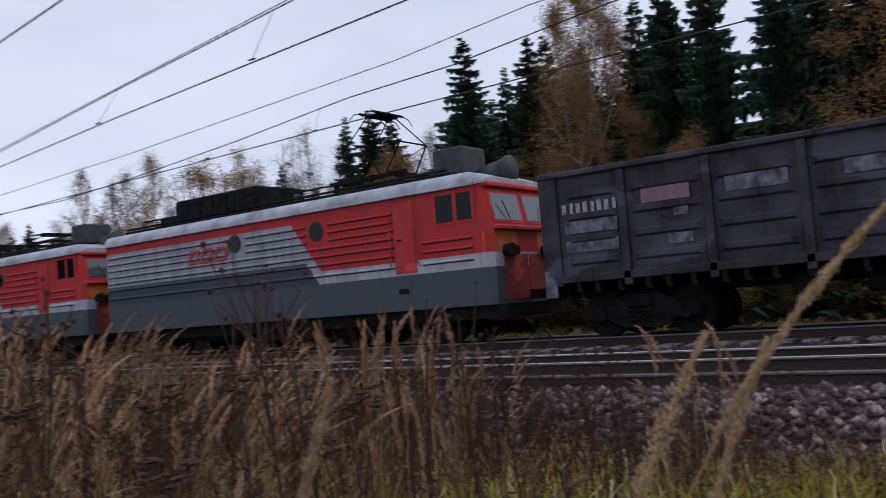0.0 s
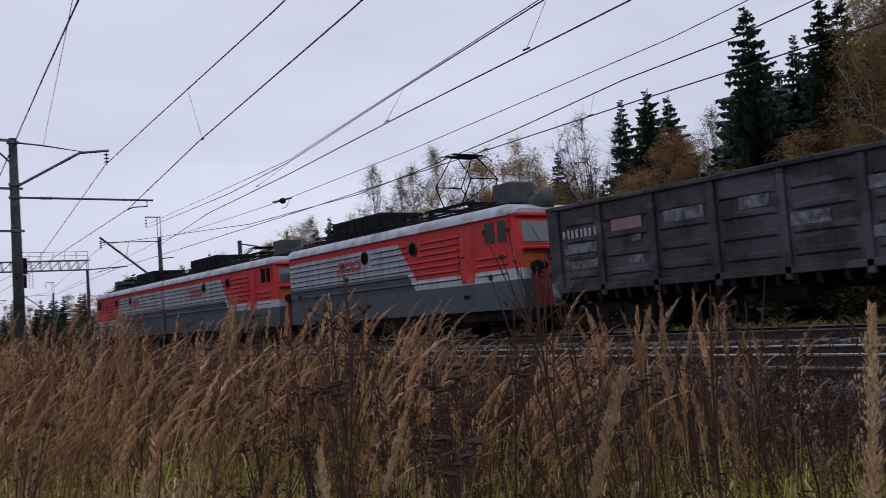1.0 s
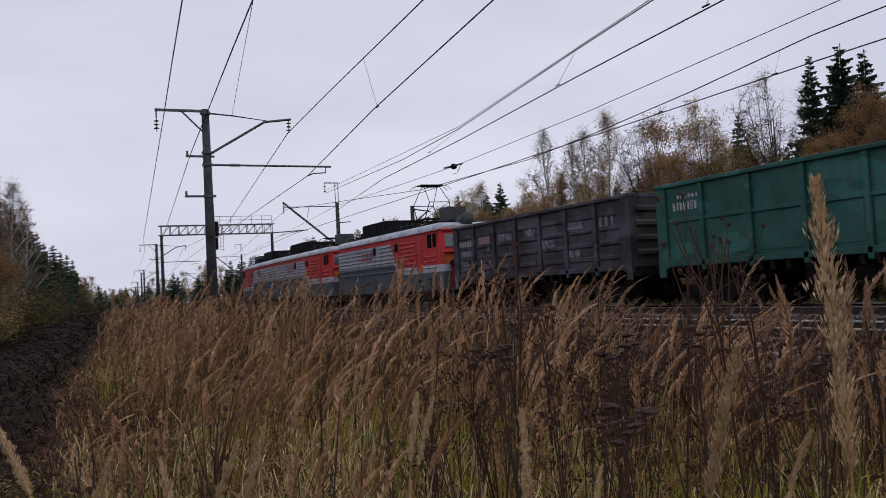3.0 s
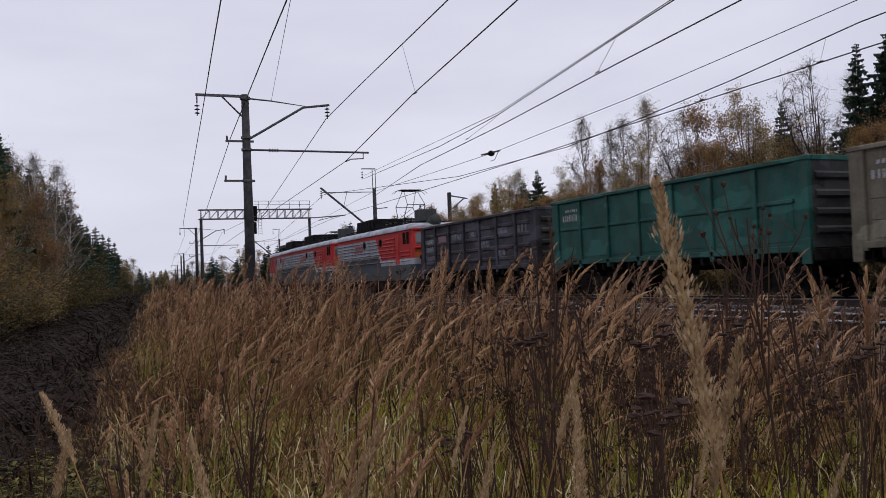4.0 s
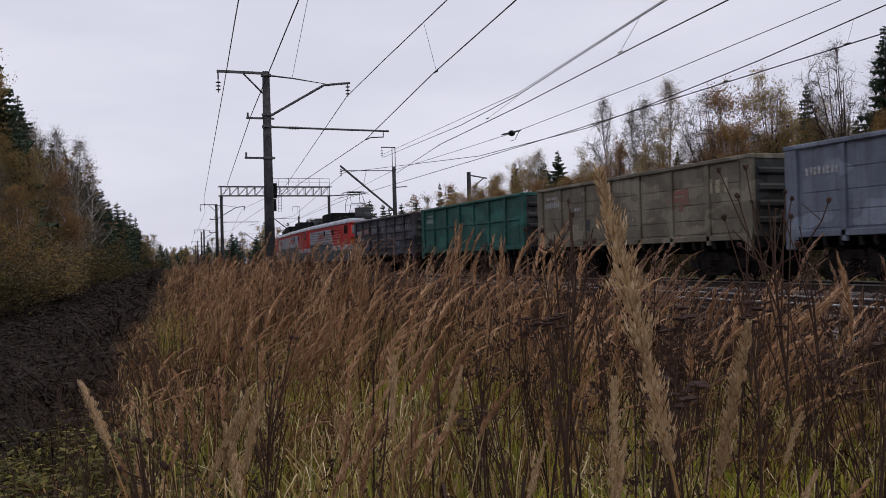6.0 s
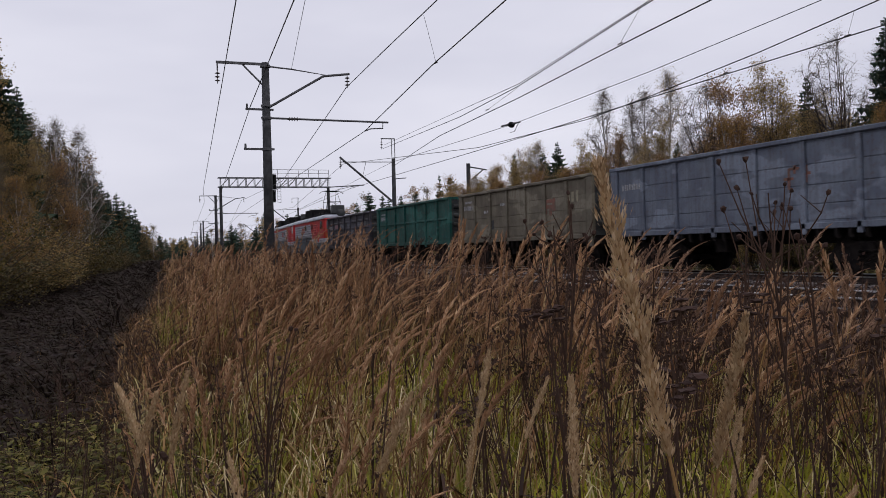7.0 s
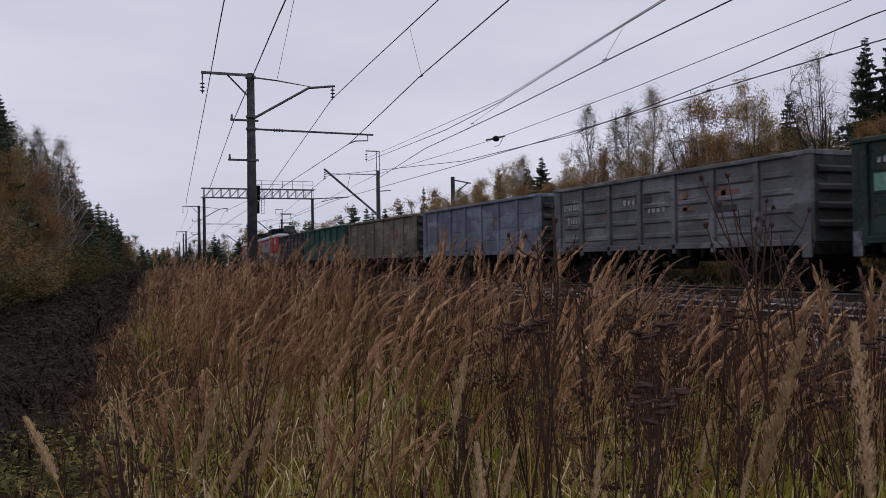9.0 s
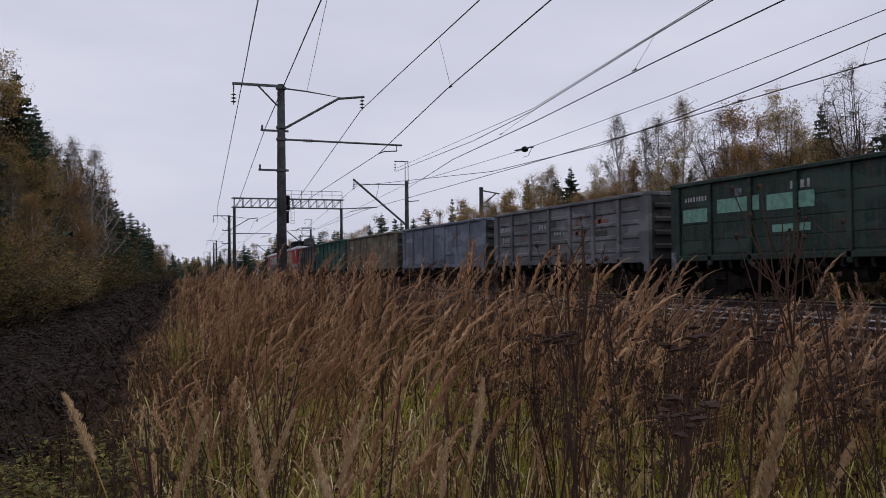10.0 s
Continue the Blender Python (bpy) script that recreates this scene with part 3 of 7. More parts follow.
def dropper(p, q):
    bm = bmesh.new()
    tube(bm, [p, q], 0.006, 4)
    tube(bm, [(q[0], q[1] - 0.1, q[2]), (q[0], q[1] + 0.1, q[2])], 0.02, 6)
    return tagged(part("dropper", bm, M_WIRE), "thin wire dropper with clamp", "dropper", "overhead line droppers")


for s1, c1, s2, z1, z2 in ((0.462, 1.49, 0.411, 6.15, 5.22), (0.408, 2.03, 0.38, 6.2, 5.25), (0.5, 1.05, 0.435, 6.3, 5.2), (0.32, 0.96, 0.29, 5.8, 5.19), (0.3, 1.25, 0.288, 5.35, 5.19), (0.765, 2.72, 0.588, 6.7, 5.35)):
    p, q = at(s1, c1, z1), at(s2, c1 * z1 * s2 / (s1 * z2), z2)
    dropper(p, q)

bm = bmesh.new()
bmesh.ops.create_uvsphere(bm, u_segments=14, v_segments=8, radius=0.2)
for v in bm.verts:
    v.co.z *= 0.85
ball = tagged(part("wire_weight", bm, M_ROOFBLACK, smooth=True), "round dark section insulator hung on the feeder", "insulator")
ball.matrix_world = pose(*at(0.3178, 2.083, 6.95))
bm = bmesh.new()
tube(bm, [(0, -1.1, 0.0), (0, 1.3, 0.1)], 0.05, 6)
tube(bm, [(0, -0.9, -0.05), (0, -0.4, -0.42), (0, 0.2, -0.42)], 0.017, 4)
part("bar", bm, M_STEEL, ball)


# ---------------------------------------------------------------- rolling stock
def wheelset(parent, y, r=0.475):
    w = new("wheelset")
    w.parent = parent
    w.matrix_local = pose(0, y, r)
    bm = bmesh.new()
    tube(bm, [(-1.0, 0, 0), (1.0, 0, 0)], 0.08, 10)
    part("axle", bm, M_BLACK, w)
    for s in (-1, 1):
        bm = bmesh.new()
        tube(bm, [(s * 0.69, 0, 0), (s * 0.72, 0, 0), (s * 0.725, 0, 0), (s * 0.86, 0, 0)], [r + 0.028, r + 0.028, r, r - 0.004], 28)
        tube(bm, [(s * 0.862, 0, 0), (s * 0.90, 0, 0)], [0.17, 0.13], 12)
        part("wheel", bm, M_BLACK, w, smooth=False)
    return w


def freight_bogie(parent, y):
    b = new("bogie")
    b.parent = parent
    b.matrix_local = pose(0, y, 0)
    sets = [wheelset(b, o) for o in (-0.925, 0.925)]
    for s in (-1, 1):
        bm = bmesh.new()
        x0, x1 = s * 0.95, s * 1.12
        xa, xb = min(x0, x1), max(x0, x1)
        outline = [(-1.25, 0.40), (-1.25, 0.62), (-0.65, 0.72), (-0.35, 0.86), (0.35, 0.86), (0.65, 0.72), (1.25, 0.62), (1.25, 0.40), (0.75, 0.36), (0.4, 0.18), (-0.4, 0.18), (-0.75, 0.36)]
        va = [bm.verts.new((xa, p, q)) for p, q in outline]
        vb = [bm.verts.new((xb, p, q)) for p, q in outline]
        n = len(outline)
        for i in range(n):
            bm.faces.new((va[i], va[(i + 1) % n], vb[(i + 1) % n], vb[i]))
        bm.faces.new(va[::-1])
        bm.faces.new(vb)
        part("side_frame", bm, M_BLACK, b)
        for o in (-0.2, 0, 0.2):
            bm = bmesh.new()
            pts = []
            for k in range(25):
                a = k * math.tau * 4 / 24
                pts.append((s * 1.16 + 0.05 * math.cos(a), o + 0.075 * math.sin(a), 0.28 + 0.4 * k / 24))
            tube(bm, pts, 0.018, 4)
            part("spring", bm, M_BLACK, b)
        for o in (-0.925, 0.925):
            bm = bmesh.new()
            tube(bm, [(s * 0.93, o, 0.475), (s * 1.17, o, 0.475)], [0.17, 0.15], 12)
            part("axle_box", bm, M_BLACK, b)
    boxes("bolster", [(-1.2, 1.2, -0.22, 0.22, 0.6, 0.85)], M_BLACK, b, bev=0.03)
    return sets


def coupler(parent, y, s):
    bm = bmesh.new()
    box(bm, -0.13, 0.13, min(y, y - s * 0.7), max(y, y - s * 0.7), 0.92, 1.14)
    box(bm, -0.24, 0.22, y - 0.12, y + 0.12, 0.85, 1.2)
    bevel(bm, 0.03)
    part("coupler", bm, M_BLACK, parent, "black automatic coupler")


def marks(parent, rows, mat, x=-1.5, name="marking"):
    """Painted writing as a row of plain upright bars; rows of y, z, width, height, count."""
    for y, z, w, h, n in rows:
        bm = bmesh.new()
        step = w / n
        for i in range(n):
            yy = y + i * step
            box(bm, x - 0.006, x - 0.001, yy, yy + step * (0.62 if i % 3 else 0.45), z, z + h * (0.92 if i % 2 else 1.0))
        part(name, bm, mat, parent)["kind"] = "stuff"


def patch(parent, rows, mat, x=-1.5, name="paint_patch"):
    for y0, y1, z0, z1 in rows:
        boxes(name, [(x - 0.004, x - 0.001, y0, y1, z0, z1)], mat, parent)


def hook_mesh():
    bm = bmesh.new()
    box(bm, -0.04, 0.04, -0.05, 0.05, 0.98, 1.2)
    box(bm, -0.03, 0.03, -0.08, 0.02, 0.95, 1.02)
    return mesh_of("hatch_hook", bm, M_BLACK)


HOOK = hook_mesh()


def gondola(colour, style, top=3.5, half=6.33, label="", post_colour=None, posts=6):
    """Open-top gondola wagon; its middle at the origin, rail head at z 0, y ahead."""
    w = tagged(new("gondola_wagon"), label, "freight wagon", "wagons of the goods train")
    hw, t, sill = 1.5, 0.05, 1.28
    pc = post_colour or colour
    inner = hw - 0.09
    for s in (-1, 1):
        xa, xb = sorted((s * inner, s * (inner - t)))
        boxes("side_wall", [(xa, xb, -half, half, sill, top - 0.1)], colour, w)
        xa, xb = sorted((s * (hw - 0.16), s * (hw + 0.02)))
        boxes("top_rail", [(xa, xb, -half - 0.02, half + 0.02, top - 0.12, top)], pc, w, bev=0.02)
        xa, xb = sorted((s * (hw - 0.14), s * (hw - 0.0)))
        boxes("sill_rail", [(xa, xb, -half, half, sill - 0.1, sill + 0.06)], pc, w, bev=0.015)
        pitch = (2 * half - 3.8) / (posts - 1)
        for i in range(posts):
            y = -half + 1.9 + i * pitch
            bm = bmesh.new()
            prism(bm, [(s * (inner - 0.005), 1.05), (s * hw, 1.05), (s * hw, top - 0.13), (s * (inner - 0.005), top - 0.13)], y - 0.085, y + 0.085)
            bevel(bm, 0.02)
            part("post", bm, pc, w)
        for ye in (-half, half):
            ya, yb = sorted((ye, ye - math.copysign(0.42, ye)))
            xa, xb = sorted((s * (inner - 0.005), s * (hw - 0.01)))
            boxes("corner_post", [(xa, xb, ya, yb, 1.12, top - 0.1)], pc, w, bev=0.015)
            ya, yb = sorted((ye, ye - math.copysign(0.3, ye)))
            boxes("corner_plate", [(*sorted((s * (hw - 0.06), s * (hw + 0.004))), ya, yb, 0.88, 1.5)], pc, w, bev=0.01)
        edges = [-half + 0.45] + [-half + 1.9 + i * pitch for i in range(posts)] + [half - 0.45]
        for a, b in zip(edges, edges[1:]):
            a, b = a + 0.14, b - 0.14
            if style == "pressed":
                for z in (1.62, 2.08, 2.55, 3.0):
                    bm = bmesh.new()
                    prism(bm, [(s * (inner - 0.01), z - 0.1), (s * (inner + 0.055), z - 0.045), (s * (inner + 0.055), z + 0.045), (s * (inner - 0.01), z + 0.1)], a, b)
                    for vert in bm.verts:
                        if abs(vert.co.x) > inner + 0.03:
                            vert.co.y += 0.12 if vert.co.y < (a + b) / 2 else -0.12
                    part("pressed_rib", bm, colour, w)
            elif style == "belt":
                xa, xb = sorted((s * (inner - 0.01), s * (inner + 0.06)))
                boxes("belt_rail", [(xa, xb, a - 0.05, b + 0.05, 2.42, 2.52)], pc, w, bev=0.012)
                boxes("panel", [(min(s * inner, s * (inner + 0.015)), max(s * inner, s * (inner + 0.015)), a, b, 1.45, 2.38)], colour, w, bev=0.006)
            else:
                for z0, z1 in ((1.4, 1.78), (1.81, 2.26), (2.29, 2.78), (2.81, 3.33)):
                    xa, xb = sorted((s * (inner - 0.005), s * (inner + 0.02)))
                    boxes("plank_panel", [(xa, xb, a - 0.05, b + 0.05, z0, z1)], colour, w, bev=0.008)
        k, y = 0, -half + 0.7
        while y < half - 0.6:
            hk = part("hatch_hook", HOOK, M_BLACK, w)
            hk.matrix_local = pose(s * 1.42, y, 0)
            y += 0.42 + 0.09 * ((k * 5) % 3)
            k += 1
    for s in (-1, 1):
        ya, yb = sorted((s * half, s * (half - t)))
        # end wall and ribs: shade of the gap is put into the grimy colour
        boxes("end_wall", [(-inner + t, inner - t, ya, yb, sill, top - 0.1)], M_SHADEGRIME, w)
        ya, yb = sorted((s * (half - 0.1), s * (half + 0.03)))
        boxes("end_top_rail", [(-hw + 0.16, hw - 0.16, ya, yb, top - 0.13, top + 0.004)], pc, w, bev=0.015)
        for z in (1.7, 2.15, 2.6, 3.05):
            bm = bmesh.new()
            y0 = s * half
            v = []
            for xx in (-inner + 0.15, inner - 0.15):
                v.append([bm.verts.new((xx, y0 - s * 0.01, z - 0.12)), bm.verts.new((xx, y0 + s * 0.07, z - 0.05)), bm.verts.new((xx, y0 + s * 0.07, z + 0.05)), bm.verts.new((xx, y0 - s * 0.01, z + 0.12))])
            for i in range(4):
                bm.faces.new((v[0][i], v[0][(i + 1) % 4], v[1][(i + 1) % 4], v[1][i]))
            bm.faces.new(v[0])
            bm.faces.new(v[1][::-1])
            part("end_rib", bm, M_SHADEGRIME, w)
        ya, yb = sorted((s * (half - 0.25), s * (half + 0.05)))
        boxes("buffer_beam", [(-1.4, 1.4, ya, yb, 0.95, 1.26)], M_BLACK, w, bev=0.02)
        coupler(w, s * 6.9, s)
        bm = bmesh.new()
        for z in (0.62, 0.9):
            tube(bm, [(-1.42, s * half - s * 0.1, z), (-1.42, s * half - s * 0.5, z)], 0.015, 5)
        for o in (0.1, 0.5):
            tube(bm, [(-1.42, s * (half - o), 0.6), (-1.42, s * (half - o), 1.15)], 0.015, 5)
        part("footstep", bm, M_BLACK, w)
    boxes("floor_plate", [(-inner + t, inner - t, -half + t, half - t, 1.2, sill + 0.02)], M_BLACK, w)
    boxes("centre_sill", [(-0.25, 0.25, -half + 0.26, half - 0.26, 0.82, 1.198)], M_BLACK, w)
    bm = bmesh.new()
    tube(bm, [(-0.75, -0.9, 0.78), (-0.75, 0.1, 0.78)], 0.2, 12)
    tube(bm, [(-0.75, -1.6, 0.95), (-0.75, 2.4, 0.95)], 0.03, 6)
    box(bm, -1.0, -0.6, 0.9, 1.4, 0.62, 1.0)
    part("brake_gear", bm, M_BLACK, w)
    heap = bmesh.new()
    n, m = 26, 7
    rows = [[heap.verts.new(((-1 + 2 * i / m) * (inner - 0.06), (-1 + 2 * j / n) * (half - 0.08), top - 0.75 + 0.3 * noise.noise((i * 0.7, j * 0.6, half + top)))) for i in range(m + 1)] for j in range(n + 1)]
    for j in range(n):
        for i in range(m):
            heap.faces.new((rows[j][i], rows[j][i + 1], rows[j + 1][i + 1], rows[j + 1][i]))
    part("coal_load", heap, M_BLACK, w)
    w_sets = []
    for y in (-4.33, 4.33):
        w_sets += freight_bogie(w, y)
    return w, w_sets


def livery():
    """Locomotive side paint: red cab part, pale grey and slate parts, stripes; by place on the body."""
    m, n, l, b = material("locomotive_livery", 0.55)
    b.inputs["Specular IOR Level"].default_value = 0.25
    tc = n.new("ShaderNodeTexCoord")
    sp = n.new("ShaderNodeSeparateXYZ")
    l.new(tc.outputs["Object"], sp.inputs["Vector"])
    Y, Z = sp.outputs["Y"], sp.outputs["Z"]

    def op(kind, a, c):
        k = n.new("ShaderNodeMath")
        k.operation = kind
        for i, v in enumerate((a, c)):
            if isinstance(v, (int, float)):
                k.inputs[i].default_value = v
            else:
                l.new(v, k.inputs[i])
        return k.outputs["Value"]

    diag = op("SUBTRACT", op("MULTIPLY", op("SUBTRACT", Z, 1.8), 0.755), op("SUBTRACT", Y, 6.37))
    red = (0.5, 0.026, 0.026)
    white, pale, slate, low = (0.42, 0.43, 0.47), (0.33, 0.34, 0.385), (0.05, 0.064, 0.085), (0.068, 0.085, 0.098)
    rear = blend(n, l, op("GREATER_THAN", Z, 2.28), slate, pale)
    rear = blend(n, l, op("GREATER_THAN", Z, 3.34), rear, red)
    front = blend(n, l, op("GREATER_THAN", Z, 2.03), white, red)
    col = blend(n, l, op("GREATER_THAN", diag, 0.0), rear, front)
    band = op("MULTIPLY", op("LESS_THAN", Z, 2.28), op("MULTIPLY", op("GREATER_THAN", diag, -0.32), op("LESS_THAN", diag, 0.02)))
    col = blend(n, l, band, col, white)
    col = blend(n, l, op("LESS_THAN", Z, 1.7), col, low)
    dirt = noise_fac(n, l, 1.6, 6.0, stretch=(1, 2.5, 0.5), lo=0.42, hi=0.75)
    col = blend(n, l, op("MULTIPLY", dirt, 0.5), col, (0.06, 0.052, 0.045))
    fine = noise_fac(n, l, 9.0, 6.0, lo=0.52, hi=0.8)
    col = blend(n, l, op("MULTIPLY", fine, 0.3), col, (0.1, 0.075, 0.06))
    l.new(col, b.inputs["Base Color"])
    bump(n, l, b, noise_fac(n, l, 2.0, 3.0), 0.2, 0.02)
    return m


M_LIVERY = livery()


def pantograph(parent, y, raised):
    p = new("pantograph")
    p.parent = parent
    tagged(p, "raised diamond current collector" if raised else "folded current collector")
    p.matrix_local = pose(0, y, 0)
    bm = bmesh.new()
    for x in (-0.75, 0.75):
        box(bm, x - 0.05, x + 0.05, -1.3, 1.3, 4.28, 4.38)
        for o in (-1.1, 1.1):
            tube(bm, [(x, o, 3.95), (x, o, 4.3)], 0.07, 8)
    for o in (-0.9, 0.9):
        box(bm, -0.75, 0.75, o - 0.05, o + 0.05, 4.28, 4.38)
    part("base_frame", bm, M_ROOFBLACK, p)
    knee, head = (5.15, 6.0) if raised else (4.42, 4.6)
    reach = 1.0 if raised else 1.9
    for s in (-1, 1):
        for x in (-0.6, 0.6):
            bm = bmesh.new()
            tube(bm, [(x, s * 0.5, 4.38), (x * 0.9, s * reach, knee)], 0.022, 6)
            part("lower_arm", bm, M_ROOFBLACK, p)
            bm = bmesh.new()
            tube(bm, [(x * 0.9, s * reach, knee), (x * 0.7, s * 0.15, head)], 0.017, 6)
            part("upper_arm", bm, M_ROOFBLACK, p)
        bm = bmesh.new()
        tube(bm, [(-0.54, s * reach, knee), (0.54, s * reach, knee)], 0.02, 6)
        part("cross_tube", bm, M_ROOFBLACK, p)
        bm = bmesh.new()
        tube(bm, [(-0.6, s * 0.5, 4.38), (0.54, s * reach, knee)], 0.012, 5)
        part("brace", bm, M_ROOFBLACK, p)
    bm = bmesh.new()
    for o in (-0.22, 0.22):
        tube(bm, [(-0.62, o, head + 0.07), (0.62, o, head + 0.07)], 0.035, 6)
        for k in (-1, 1):
            tube(bm, [(k * 0.62, o, head + 0.07), (k * 0.85, o, head + 0.02), (k * 1.02, o, head - 0.14)], 0.014, 5)
    box(bm, -0.45, 0.45, -0.2, 0.2, head + 0.0, head + 0.04)
    part("collector_head", bm, M_ROOFBLACK, p)


def locomotive(raised, label):
    """One section: y 0 at the cab-end coupling, the body running ahead to y 16."""
    L = tagged(new("electric_locomotive"), label, "locomotive", "locomotive sections")
    body = bmesh.new()
    hw = 1.5
    sec = [(-hw, 0.86), (-hw, 3.6), (-1.47, 3.66), (1.47, 3.66), (hw, 3.6), (hw, 0.86)]
    prism(body, sec, 1.62, 16.02)
    part("body_side", body, M_LIVERY, L)
    # cab front: a raked upper part over a forward lower part
    cab = bmesh.new()

    def ring(y_top, y_mid, y_low, w):
        return [(-w, y_low, 0.86), (-w, y_mid, 2.55), (-w + 0.06, y_top, 3.62), (w - 0.06, y_top, 3.62), (w, y_mid, 2.55), (w, y_low, 0.86)]

    r0 = [cab.verts.new(p) for p in ring(1.62, 1.62, 1.62, hw)]
    r1 = [cab.verts.new(p) for p in ring(1.56, 1.40, 1.42, hw - 0.01)]
    r2 = [cab.verts.new(p) for p in ring(1.46, 1.22, 1.26, hw - 0.11)]
    for a, b in ((r0, r1), (r1, r2)):
        for i in range(5):
            cab.faces.new((a[i], a[i + 1], b[i + 1], b[i]))
    cab.faces.new((r2[0], r2[1], r2[4], r2[5]))
    cab.faces.new((r2[1], r2[2], r2[3], r2[4]))
    cab.faces.new((r0[0], r1[0], r2[0], r2[5], r1[5], r0[5]))
    c = part("cab_front", cab, M_LIVERY, L)

    def face_y(z):
        return 1.22 + (1.46 - 1.22) * (z - 2.55) / 1.07

    def sheet(name, q, mat, o, parent, label=""):
        """A flat sheet with four corners, 2 cm thick, o metres before the front."""
        bm = bmesh.new()
        v = [bm.verts.new(Vector(p) + Vector((0, -o, 0))) for p in q]
        v2 = [bm.verts.new(Vector(p) + Vector((0, 0.02, 0))) for p in q]
        bm.faces.new(v)
        bm.faces.new(v2[::-1])
        for i in range(4):
            bm.faces.new((v[i], v[(i + 1) % 4], v2[(i + 1) % 4], v2[i]))
        return part(name, bm, mat, parent, label)

    for s in (-1, 1):
        sheet("corner_panel", [(s * 1.37, 1.235, 2.03), (s * 1.37, 1.222, 2.5), (s * 0.45, 1.222, 2.5), (s * 0.45, 1.235, 2.03)], M_ORANGE, 0.01, c, "worn orange-red front panel")
        sheet("corner_panel", [(s * 1.495, 1.47, 2.03), (s * 1.495, 1.45, 2.5), (s * 1.39, 1.23, 2.5), (s * 1.39, 1.24, 2.03)], M_ORANGE, 0.012, c, "worn orange-red corner panel")
        q = [(s * 1.34, face_y(2.7), 2.7), (s * 1.31, face_y(3.44), 3.44), (s * 0.06, face_y(3.44), 3.44), (s * 0.06, face_y(2.7), 2.7)]
        sheet("window_frame", q, M_RED, 0.015, c)
        q = [(s * 1.27, face_y(2.76), 2.76), (s * 1.24, face_y(3.38), 3.38), (s * 0.12, face_y(3.38), 3.38), (s * 0.12, face_y(2.76), 2.76)]
        sheet("windscreen", q, M_SCREEN, 0.026, c, "pale reflecting windscreen")
        bm = bmesh.new()
        tube(bm, [(s * 0.7, 1.2, 2.78), (s * 0.95, 1.24, 3.2)], 0.012, 5)
        part("wiper", bm, M_ROOFBLACK, c)
        bm = bmesh.new()
        tube(bm, [(s * 0.98, 1.3, 2.06), (s * 0.98, 1.02, 2.06)], [0.13, 0.16], 14)
        part("buffer_lamp", bm, M_ROOFBLACK, c, "round dark buffer lamp")
        bm = bmesh.new()
        tube(bm, [(s * 0.66, 1.28, 2.06), (s * 0.66, 1.1, 2.06)], [0.1, 0.12], 14)
        part("buffer_lamp", bm, M_ROOFBLACK, c, "small round dark lamp")
        sheet("front_plate", [(s * 1.05, 1.255, 0.95), (s * 1.05, 1.236, 1.98), (s * 0.02, 1.236, 1.98), (s * 0.02, 1.255, 0.95)], M_APRON, 0.008, c, "dull maroon front plate")
    boxes("window_ledge", [(-1.4, 1.4, 1.1, 1.26, 2.53, 2.63)], M_RED, c, bev=0.02)
    boxes("apron", [(-1.2, 1.2, 1.3, 1.7, 0.5, 0.9)], M_APRON, c, "dull red front apron", bev=0.04)
    boxes("visor", [(-1.42, 1.42, 1.3, 1.7, 3.52, 3.64)], M_RED, c, bev=0.03)
    bm = bmesh.new()
    tube(bm, [(0, 2.45, 3.96), (0, 1.6, 4.04)], [0.2, 0.3], 18)
    tube(bm, [(0, 1.6, 4.04), (0, 1.5, 4.04)], [0.33, 0.33], 18)
    part("headlight", bm, M_BOXGREY, c, "large round grey headlight housing", True)
    coupler(L, 0.5, -1)
    coupler(L, 16.2, 1)
    # roof edge, silver and rounded
    bm = bmesh.new()
    arc = [(-1.56, 3.6)] + [(-1.18 - 0.36 * math.cos(a), 3.62 + 0.32 * math.sin(a)) for a in [i * math.pi / 12 for i in range(7)]]
    out = arc + [(-x, z) for x, z in arc[::-1]]
    prism(bm, out, 1.95, 16.06)
    a = [bm.verts.new((x, 1.94, z)) for x, z in out]
    b = [bm.verts.new((x * 0.93, 1.38, 3.6 + (z - 3.6) * 0.45)) for x, z in out]
    for i in range(len(out) - 1):
        bm.faces.new((a[i], a[i + 1], b[i + 1], b[i]))
    bm.faces.new(b)
    part("roof", bm, M_ROOFSILVER, L, "silver-grey rounded roof")
    # side ribs
    for s in (-1, 1):
        for z in (1.93, 2.2, 2.42, 2.62, 2.82, 3.02, 3.22):
            spans = [(1.75, 3.2, z < 2.5), (4.05, 6.2 if 2.75 < z < 3.3 else 9.4 if z > 2.7 else 15.95, True)]
            spans += [(7.0, 9.35, True), (10.15, 15.95, True)] if 2.75 < z < 3.3 else []
            for y0, y1, on in spans:
                if on:
                    bm = bmesh.new()
                    prism(bm, [(s * 1.495, z - 0.035), (s * 1.548, z - 0.02), (s * 1.54, z + 0.008), (s * 1.495, z + 0.045)], y0, y1)
                    rib = part("side_rib", bm, M_LIVERY, L)
                    # dark strip that paints in the rib's shadow along with dirt
                    boxes("rib_shade_strip", [(*sorted((s * 1.496, s * 1.508)), y0, y1, z - 0.052, z - 0.032)], M_SHADEDIRT, rib)
        xa, xb = sorted((s * 1.48, s * 1.52))
        for y in (6.62, 9.8):
            bm = bmesh.new()
            tube(bm, [(s * 1.49, y, 3.08), (s * 1.53, y, 3.08)], 0.25, 20)
            f = part("porthole", bm, M_SHADEGRIME, L)
            bm = bmesh.new()
            tube(bm, [(s * 1.531, y, 3.08), (s * 1.537, y, 3.08)], 0.2, 20)
            part("pane", bm, M_GLASS, f, "dark round pane")
